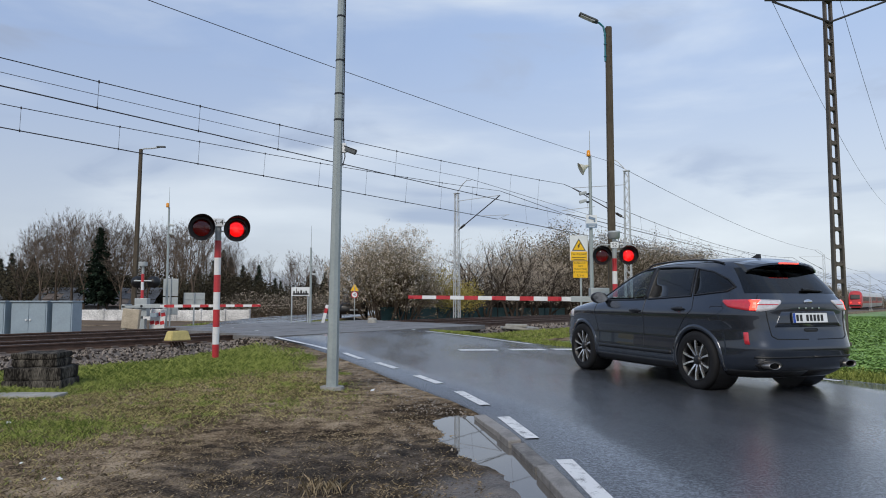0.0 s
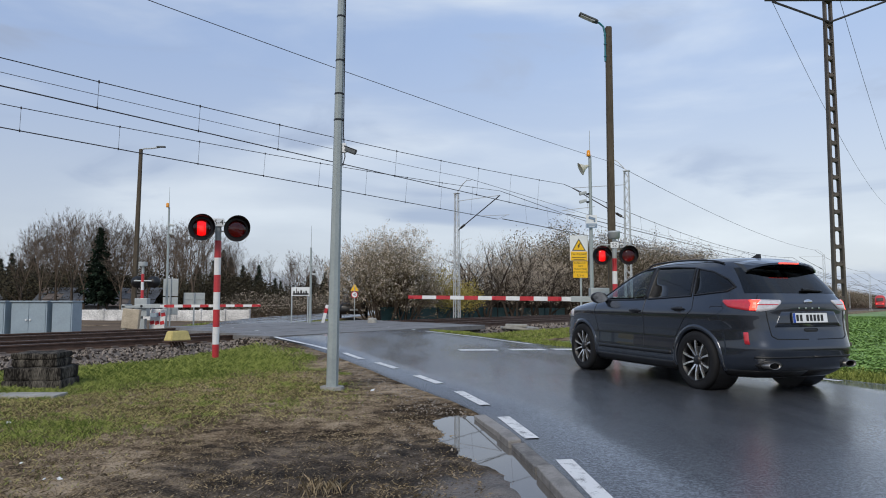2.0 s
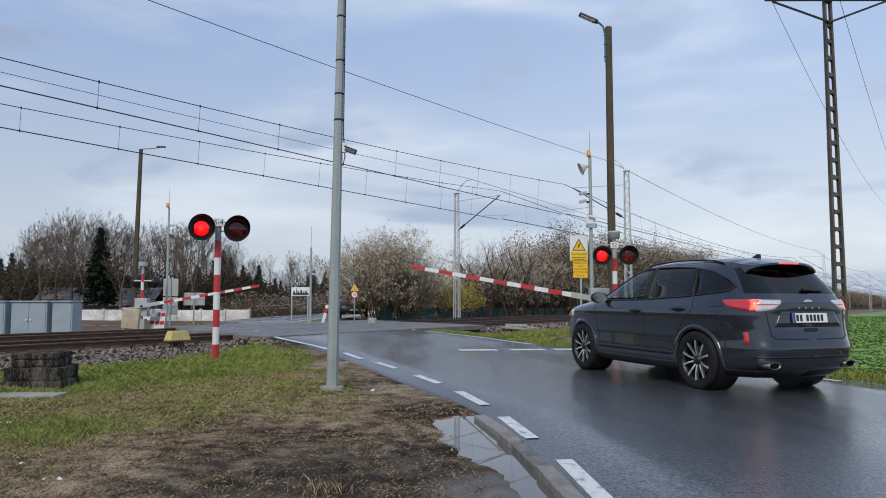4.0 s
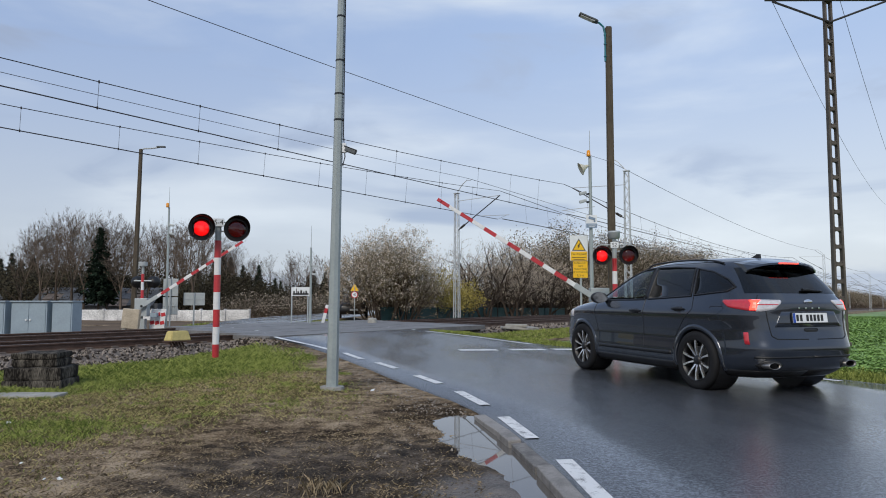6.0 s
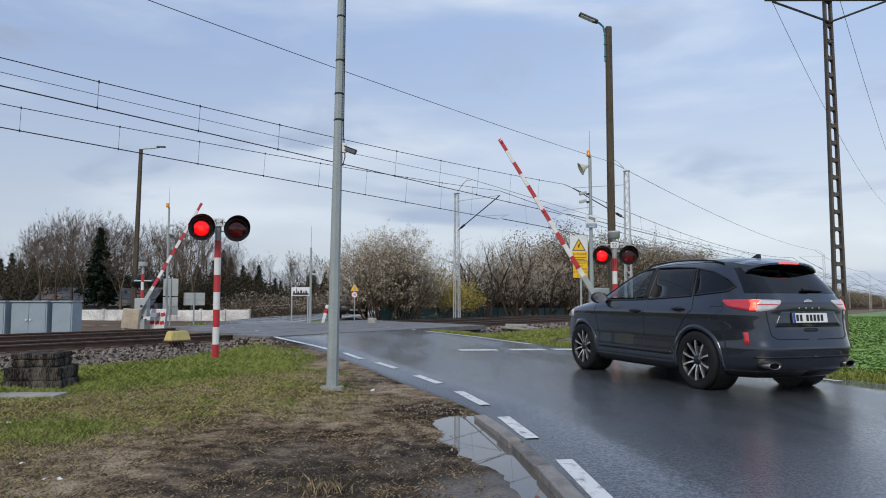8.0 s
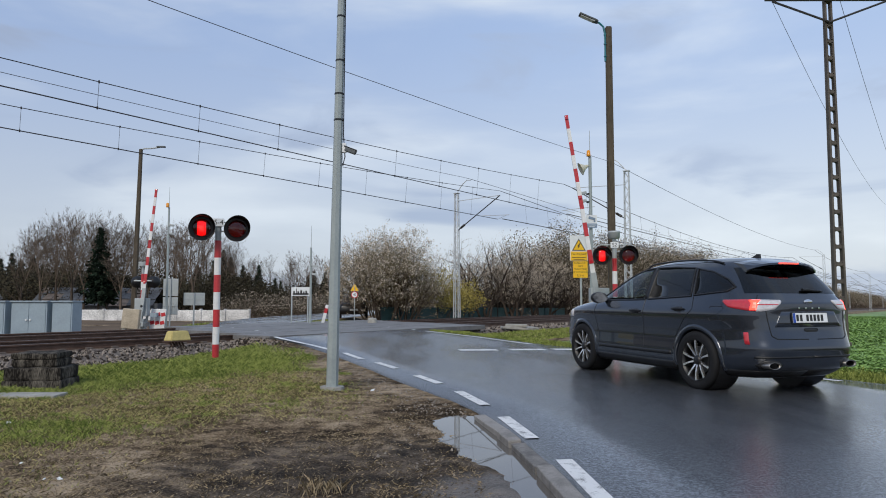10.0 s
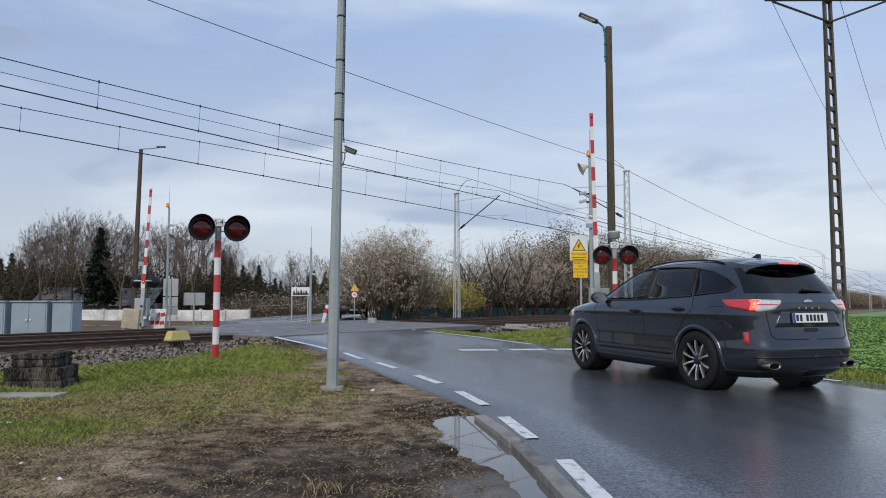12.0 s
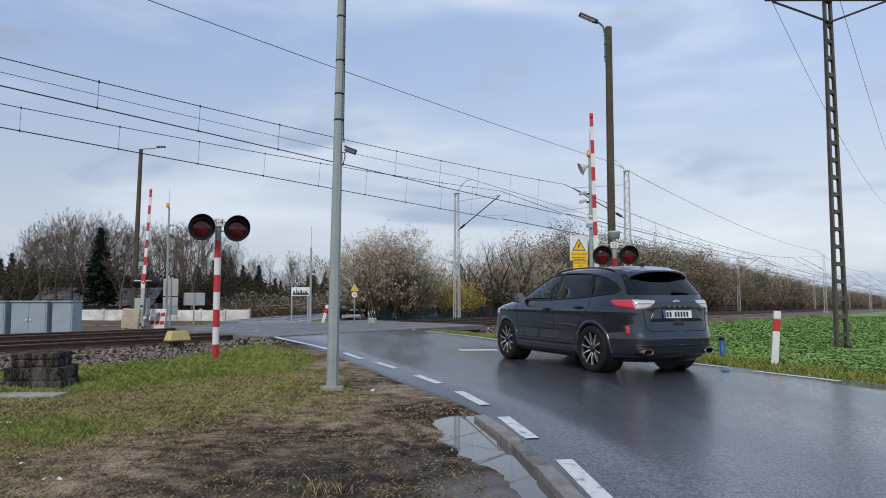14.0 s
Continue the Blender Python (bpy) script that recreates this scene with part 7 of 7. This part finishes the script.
def build_grass():
    rnd = random.Random(77)
    green, turf, dry, stalks = [], [], [], []
    for _ in range(520000):
        d = 3.7 + 13.5 * rnd.random() ** 1.25
        x = (rnd.random() * 0.98 - 0.68) * d
        s, p = sp_of(x, d)
        if p > 13.3 - 1.7 * (1 - smooth(7.0, 11.0, s)) or x > 1.0 or x < -9:
            continue
        gap = road_gap(x, d)
        if gap < 0.45:
            continue
        big, mid = noise.noise((x * 0.7, d * 0.7, 1.0)), noise.noise((x * 2.1, d * 2.1, 4.0))
        fine_n = noise.noise((x * 7, d * 7, 9.0))
        near_road = smooth(0.45, 1.7, gap + 0.35 * mid)
        lush = smooth(8.0, 9.3, p + 0.8 * big + 0.5 * mid) * near_road * (0.86 + 0.3 * fine_n)
        lush = max(lush, 0.8 * (1 - smooth(0.4, 0.9, math.hypot((x + 3.6) / 1.1, (d - 6.2) / 0.75) + 0.5 * mid)))
        lush = max(lush, smooth(0.30, 0.62, mid + 0.7 * fine_n) * 0.8 * smooth(5.2, 6.4, p))
        worn = smooth(4.6, 6.6, p + 0.9 * big + 0.5 * mid) * near_road * (0.75 + 0.5 * fine_n)
        u = rnd.random()
        if u < lush:
            green.append((x, d, ground_z(x, d), (0.55 + 0.55 * smooth(8.4, 10.5, p) + rnd.uniform(-0.2, 0.35)) * (0.55 + d / 22)))
        elif u < worn:
            (green if rnd.random() < 0.13 else turf).append((x, d, ground_z(x, d), rnd.uniform(0.35, 0.75) * (0.6 + d / 20)))
        elif rnd.random() < 0.06 + 0.22 * smooth(-0.1, 0.4, mid + 0.5 * fine_n):
            dry.append((x, d, ground_z(x, d), rnd.uniform(0.4, 1.2)))
        if d < 9 and rnd.random() < 0.035 * smooth(-0.2, 0.5, mid + big) + 0.008 and p < 8.5:
            stalks.append((x, d, ground_z(x, d)))
    blades("grass", green, "grass", 0.022, 0.070, 0.0030, "short patchy green verge grass", "grass", 0.7)
    blades("worn_turf", turf, "turf", 0.018, 0.045, 0.0026, "worn olive and straw coloured turf", "grass", 1.1)
    blades("dry_grass", dry, "straw", 0.006, 0.016, 0.0009, "flattened dry straw and dead grass", "dry grass", 2.0)
    # dead stalks and root ends lying crooked on the earth
    V, F = [], []
    for x, y, z in stalks:
        a, turn, w = rnd.random() * 6.283, rnd.gauss(0, 0.5), rnd.uniform(0.0007, 0.0018)
        step = rnd.uniform(0.012, 0.045)
        q, k = Vector((x, y, z + 0.004)), len(V)
        for j in range(4):
            side = Vector((-math.sin(a), math.cos(a), 0.3)) * w * (1.0 - 0.2 * j)
            V += [(q - side).to_tuple(), (q + side).to_tuple()]
            q = q + Vector((math.cos(a), math.sin(a), rnd.gauss(0.06, 0.28))) * step
            q.z = max(q.z, z + 0.003)
            a += turn + rnd.gauss(0, 0.25)
        F += [(k + 2 * j, k + 2 * j + 1, k + 2 * j + 3, k + 2 * j + 2) for j in range(3)]
    tagged(pydata("plant_debris", V, F, M["debris"]), "dead stalks and root ends strewn over the earth", "plant debris", kind="stuff")
    # a dry tuft close by
    tuft = []
    for k in range(90):
        tuft.append((-0.72 + rnd.gauss(0, 0.09), 4.25 + rnd.gauss(0, 0.06), ground_z(-0.72, 4.25), rnd.uniform(0.7, 1.3)))
    tagged(blades("dry_tuft", tuft, "straw", 0.05, 0.10, 0.0025, "dry straw-coloured grass tuft", "grass tuft", 0.5), kind="stuff")
    # verges beyond the tracks and along the field
    far = []
    for k in range(26000):
        s, p = rnd.uniform(17, 40), rnd.uniform(23.6, 30)
        q = along(s, p)
        if road_gap(q.x, q.y) > 0.3:
            far.append((q.x, q.y, ground_z(q.x, q.y), rnd.uniform(0.8, 1.6)))
    for k in range(44000):
        t = rnd.random()
        y = 6 + 17 * t ** 0.8
        x = interp(y, [q[1] for q in RIGHT], [q[0] for q in RIGHT]) + 0.15 + abs(rnd.gauss(0, 0.6))
        if road_gap(x, y) > 0.05:
            far.append((x, y, ground_z(x, y), rnd.uniform(0.7, 1.4)))
    for k in range(22000):
        s, p = rnd.uniform(16, 34), rnd.uniform(10.5, 13.2)
        q = along(s, p)
        if road_gap(q.x, q.y) > 0.3:
            far.append((q.x, q.y, ground_z(q.x, q.y), rnd.uniform(0.7, 1.4)))
    blades("grass", far, "grass", 0.035, 0.085, 0.008, "green verge grass along the road and tracks", "grass", 0.5)


build_grass()


def build_field():
    # sown field: a dark green sheet under rows of broad leaves
    rnd = random.Random(9)
    xs = []
    ss = [14 + 1.5 * k for k in range(12)] + [34 * 1.16 ** k for k in range(22)]
    pp = [9.5, 8, 6, 4, 2, 0, -3, -8, -16, -30, -60, -120, -250]
    V, F = [], []
    for s in ss:
        for p in pp:
            q = along(s, p)
            V.append((q.x, q.y, ground_z(q.x, q.y, False) + 0.012))
    n = len(pp)
    for j in range(len(ss) - 1):
        for i in range(n - 1):
            c = [Vector(V[k]) for k in (j * n + i, j * n + i + 1, (j + 1) * n + i + 1, (j + 1) * n + i)]
            if min(road_gap(v.x, v.y) for v in c) < 0.5:
                continue
            F.append((j * n + i, (j + 1) * n + i, (j + 1) * n + i + 1, j * n + i + 1))
    tagged(pydata("crop_field", V, F, M["crop"]), "green sown field beside the road", "field", kind="structure")
    V, F = [], []
    count = 0
    while count < 42000:
        y = 6.5 + 60 * rnd.random() ** 2.1
        x = y * (0.24 + 0.5 * rnd.random())
        s, p = sp_of(x, y)
        if p > 11 - 0.8 * max(0, 34 - s) / 12 or road_gap(x, y) < 1.1:
            continue
        count += 1
        z = ground_z(x, y)
        for k in range(4):
            a = rnd.random() * 6.283
            L = rnd.uniform(0.035, 0.08) * (1 + y / 45)
            w = L * rnd.uniform(0.28, 0.42)
            up = rnd.uniform(0.15, 0.8)
            d = Vector((math.cos(a), math.sin(a), up)).normalized()
            sd = Vector((-math.sin(a), math.cos(a), rnd.gauss(0, 0.25))) * w
            b = Vector((x + rnd.gauss(0, 0.04), y + rnd.gauss(0, 0.04), z))
            i = len(V)
            V += [b.to_tuple(), (b + d * L * 0.55 + sd).to_tuple(), (b + d * L - Vector((0, 0, L * 0.18))).to_tuple(), (b + d * L * 0.55 - sd).to_tuple()]
            F.append((i, i + 1, i + 2, i + 3))
    tagged(pydata("crop_leaves", V, F, M["crop"]), "broad young green crop leaves", "crop", kind="stuff")
    # ploughed strip beyond the tracks
    V, F = [], []
    ss, pp = [-80 + 6 * k for k in range(16)] + [12 + 1.5 * k for k in range(16)], [25.0, 26.5, 28, 31, 35, 40, 46, 52, 60, 72]
    for s in ss:
        for p in pp:
            q = along(s, p)
            V.append((q.x, q.y, ground_z(q.x, q.y, False) + 0.02 + 0.05 * noise.noise((s, p, 0))))
    n = len(pp)
    for j in range(len(ss) - 1):
        for i in range(n - 1):
            c = [Vector(V[k]) for k in (j * n + i, j * n + i + 1, (j + 1) * n + i + 1, (j + 1) * n + i)]
            if min(road_gap(v.x, v.y) for v in c) < 0.5:
                continue
            F.append((j * n + i, (j + 1) * n + i, (j + 1) * n + i + 1, j * n + i + 1))
    tagged(pydata("ploughed_field", V, F, M["field"]), "bare brown ploughed field beyond the tracks", "field", kind="structure")


build_field()


def build_water():
    ys = np.linspace(2.7, 7.45, 44)
    bank = [(interp(y, SHORE_Y, SHORE_X) - 0.16, y, -0.038) for y in ys]
    side = [(interp(y, [q[1] for q in LEFT], [q[0] for q in LEFT]) - 0.06, y, -0.038) for y in ys[::-1]]
    tagged(pydata("puddle", bank + side, [tuple(range(len(bank) + len(side)))], M["puddle"]), "still rain puddle reflecting the sky along the kerb", "puddle", kind="structure")


build_water()


def rocks(name, spots, mat, label, category):
    """Crushed stones: squashed, skewed octahedra with cut tips."""
    rnd = random.Random(len(spots) + 3)
    V, F = [], []
    for x, y, z, r in spots:
        m = Euler((rnd.random() * 6, rnd.random() * 6, rnd.random() * 6)).to_matrix() @ Matrix.Diagonal((r * rnd.uniform(0.7, 1.3), r * rnd.uniform(0.6, 1.1), r * rnd.uniform(0.5, 0.9)))
        i = len(V)
        for v in ((1, 0, 0.2), (-1, 0.1, 0), (0.1, 1, 0), (0, -1, 0.15), (0.2, 0.1, 1), (-0.1, 0, -1), (0.62, 0.62, 0.55), (-0.6, 0.6, 0.6)):
            q = m @ (Vector(v) * rnd.uniform(0.85, 1.12))
            V.append((x + q.x, y + q.y, z + q.z))
        for f in ((0, 6, 4), (0, 2, 6), (2, 7, 6), (6, 7, 4), (1, 7, 2), (1, 4, 7), (3, 0, 4), (1, 3, 4), (0, 5, 2), (2, 5, 1), (1, 5, 3), (3, 5, 0)):
            F.append(tuple(i + k for k in f))
    return tagged(pydata(name, V, F, M[mat]), label, category, kind="stuff")


def bed_z(s, p):
    return interp(p, (13.1, 14.6, 22.6, 24.0), (-0.28, 0.0, 0.0, -0.28)) + grade(s)


def build_stones():
    rnd = random.Random(15)
    sp = []
    for k in range(13000):
        s, p = rnd.uniform(-8, 12.6), rnd.uniform(12.7, 15.6) if rnd.random() < 0.85 else rnd.uniform(15.9, 22.5)
        if k % 3 == 0:
            s = rnd.uniform(-4, 9.5)
            p = rnd.uniform(11.4 + 0.9 * smooth(6, 9.5, s), 13.2)
        q = along(s, p)
        if road_gap(q.x, q.y) < 0.12:
            continue
        sp.append((q.x, q.y, max(bed_z(s, p), ground_z(q.x, q.y, False)) + 0.01, rnd.uniform(0.025, 0.05)))
    for k in range(5000):
        s, p = rnd.uniform(22.5, 75), rnd.uniform(12.9, 15.4)
        q = along(s, p)
        sp.append((q.x, q.y, bed_z(s, p) + 0.01, rnd.uniform(0.04, 0.075)))
    rocks("ballast_stones", sp, "stone", "loose brown and grey crushed ballast stones", "ballast")
    sp = []
    while len(sp) < 3600:
        y = 4.4 + 11.5 * rnd.random() ** 1.3
        e = min(range(len(EDGE_L)), key=lambda i: abs(EDGE_L[i].y - y))
        x = EDGE_L[e].x - 0.12 - abs(rnd.gauss(0, 0.42))
        if y < 7.2 and x > EDGE_L[e].x - 0.75 and rnd.random() < 0.9:
            continue
        sp.append((x, y, ground_z(x, y), 0.004 + 0.013 * rnd.random() ** 3))
    for k in range(900):
        y = 3.5 + 8 * rnd.random()
        x = -y * 0.6 * rnd.random()
        sp.append((x, y, ground_z(x, y), 0.003 + 0.012 * rnd.random() ** 4))
    rocks("pebbles", sp, "pebble", "small pale pebbles and grit at the road edge", "gravel")


build_stones()


def litter():
    rnd = random.Random(4)
    for x, y, r in ((-3.97, 6.55, 0.028), (-2.42, 4.55, 0.020), (-2.50, 4.52, 0.012), (-1.5, 6.1, 0.010), (-0.89, 9.05, 0.04), (-2.9, 4.95, 0.016)):
        g = thing("paper_scrap", pose(x, y, ground_z(x, y) + 0.006, rnd.uniform(-15, 15), rnd.uniform(-15, 15), rnd.random() * 360), "small crumpled white scrap of litter on the earth", "litter", "litter scraps")
        bm = B()
        bmesh.ops.create_grid(bm, x_segments=5, y_segments=4, size=1.0)
        for v in bm.verts:
            v.co = Vector((v.co.x * r, v.co.y * r * 0.6, 0.4 * r * noise.noise(v.co * 1.7 + Vector((x, y, 0))) + 0.25 * r))
        bmesh.ops.solidify(bm, geom=bm.faces[:], thickness=0.003)
        part("sheet", bm, M["signwhite"], g)


litter()


def loose_slabs():
    base = along(24.6, 14.0, -0.02)
    g = thing("slab_pile", Matrix.Translation(base), "old flat concrete slabs dumped on the ballast edge", "slab pile")
    for k, (dx, dy, z, w, a) in enumerate(((0.0, 0.0, 0.06, 0.95, 8), (0.12, 0.05, 0.17, 0.85, -6), (0.62, 0.1, 0.05, 0.6, 30))):
        bm = B()
        box(bm, (0, 0, 0), (w, 0.5, 0.10), 0.02)
        bmesh.ops.transform(bm, matrix=pose(dx, dy, z, 3 * k - 3, 4 - 3 * k, a), verts=bm.verts)
        part("slab", bm, M["slab"], g)
    g = thing("pipe_scrap", pose(4.42, 11.15, lane_z(4.42, 11.15) + 0.012, 0, 0, 4), "broken piece of blue plastic pipe on the asphalt", "pipe scrap")
    bm = B()
    rings = []
    for k in range(9):
        t = math.pi * k / 8
        rings.append([bm.verts.new((x, r * math.cos(t), r * math.sin(t) - 0.008)) for x, r in ((-0.06, 0.026), (0.06, 0.026), (0.06, 0.022), (-0.06, 0.022))])
    for p, q in zip(rings, rings[1:]):
        for i in range(4):
            bm.faces.new((p[i], p[(i + 1) % 4], q[(i + 1) % 4], q[i]))
    part("pipe_shell", bm, M["bluepipe"], g)


loose_slabs()


def build_kerb():
    k = thing("kerb", Matrix.Identity(4), "old grey concrete kerb stones beside the puddle", "kerb", kind="structure")
    cuts = [7.05, 6.10, 5.66, 4.83, 3.90, 2.95, 2.0, 1.0]
    for i, (a, b) in enumerate(zip(cuts, cuts[1:])):
        pa, pb = (Vector((interp(y, [q[1] for q in LEFT], [q[0] for q in LEFT]) - 0.058 - (0.018 if i == 1 else 0.0), y, 0)) for y in (a, b))
        c = (pa + pb) / 2
        d = pb - pa
        bm = B()
        box(bm, (0, 0, 0), (0.112, d.length - 0.042, 0.24), 0.010)
        bmesh.ops.subdivide_edges(bm, edges=[e for e in bm.edges if e.calc_length() > 0.2], cuts=5, use_grid_fill=True)
        for v in bm.verts:
            v.co += Vector((noise.noise(v.co * 16 + Vector((i, 0, 0))), 0.6 * noise.noise(v.co * 16 + Vector((0, i, 4))), noise.noise(v.co * 16 + Vector((7, 0, i))))) * 0.006
        me = mesh_of("kerb_stone", bm, M["kerb"])
        ob = new("kerb_stone", me)
        ob.parent = k
        ob.matrix_basis = Matrix.Translation((c.x, c.y, -0.106 + (0.012 if i % 2 else -0.004))) @ Matrix.Rotation(math.atan2(-d.x, d.y) + math.pi, 4, "Z") @ pose(0, 0, 0, 0.6 if i % 2 else -0.4, -4, 0)


build_kerb()


def build_sleepers():
    for p0 in (16.5, 20.5):
        g = thing("sleepers", Matrix.Identity(4), "weathered concrete sleepers sunk in the ballast", "sleepers", kind="structure")
        me = None
        for k in range(70):
            s = -9 + 0.6 * k
            if 12.0 < s < 22.5:
                continue
            if me is None:
                bm = B()
                box(bm, (0, 0, 0), (2.5, 0.26, 0.2), 0.02)
                for sx in (-0.87, -0.63, 0.63, 0.87):
                    box(bm, (sx, 0, 0.115), (0.1, 0.14, 0.06), 0.01)
                me = mesh_of("sleeper", bm, M["sleeper"])
            ob = new("sleeper", me)
            ob.parent = g
            ob.matrix_basis = Matrix.Translation(along(s, p0, -0.06 + grade(s))) @ Matrix.Rotation(-TRACK, 4, "Z")


build_sleepers()


def motions():
    # the car waits, then pulls away along a gentle left bend
    path = [(0, 0.0), (12.25, 0.0), (12.5, 0.012), (12.75, 0.09), (13.0, 0.265), (13.25, 0.60), (13.5, 1.055), (13.75, 1.64), (14.0, 2.33)]

    def place(d):
        f = d / 2.353
        a, b = Vector((3.987, 9.175)), Vector((3.09, 11.35))
        ta, tb = (Vector((-math.sin(radians(r)), math.cos(radians(r)))) * 2.353 for r in (19.4, 23.5))
        q = a * (2 * f ** 3 - 3 * f ** 2 + 1) + ta * (f ** 3 - 2 * f ** 2 + f) + b * (3 * f ** 2 - 2 * f ** 3) + tb * (f ** 3 - f ** 2)
        return pose(q.x, q.y, 0.02, 0.28, 0, 19.4 + 4.1 * f)
    walk(car, [(t, place(d)) for t, d in path])
    for w in wheels:
        hub = w.matrix_basis.translation.copy()
        walk(w, [(t, pose(*hub, -math.degrees(d / 0.365), 0, 0)) for t, d in path])
    # glowing brake strips sink into the body as the car sets off, in place of switching off
    for g in guides:
        walk(g, [(0, pose(0, 0, 0)), (12.2, pose(0, 0, 0)), (12.3, pose(0, 0.03, 0)), (14, pose(0, 0.03, 0))])
    # the train runs off along the near track
    walk(train, [(t, Matrix.Translation(along(s, 16.5, 0.21 + grade(s))) @ Matrix.Rotation(-TRACK, 4, "Z")) for t, s in ((0, 184.5), (3, 298), (7, 449), (14, 714))])
    # both booms rise together
    lift = [(0, 0.0), (3.0, 0.0), (3.2, 1.8), (4.2, 11.5), (5.3, 24.0), (5.5, 26.3), (6.0, 32.8), (6.5, 39.5), (7.0, 46.5), (7.5, 53.5), (8.0, 60.8), (8.2, 63.3), (9.2, 75.5),
            (10.3, 86.3), (10.6, 88.6), (11.0, 90.8), (11.4, 91.8), (14.0, 91.8)]
    for boom, sign, low, top in ((BOOM_R, 1, 0.7, 88.9), (BOOM_L, -1, 0.3, 87.3)):
        at = boom.matrix_basis.translation.copy()
        walk(boom, [(t, pose(*at, 0, sign * (low + ((top - low) * a / 91.8 if sign > 0 else min(a, top - low))), 0)) for t, a in lift])
    # warning lamps: added vanes cover the steady panels in place of blinking, right and left in turn, until 11.55 s
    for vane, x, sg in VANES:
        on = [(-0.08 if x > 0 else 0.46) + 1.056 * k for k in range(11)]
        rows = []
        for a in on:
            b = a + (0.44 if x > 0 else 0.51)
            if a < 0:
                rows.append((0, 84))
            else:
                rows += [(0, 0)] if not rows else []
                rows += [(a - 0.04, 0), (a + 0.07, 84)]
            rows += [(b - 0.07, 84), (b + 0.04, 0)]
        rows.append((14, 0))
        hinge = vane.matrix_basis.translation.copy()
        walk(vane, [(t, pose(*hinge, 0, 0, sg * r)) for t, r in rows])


motions()
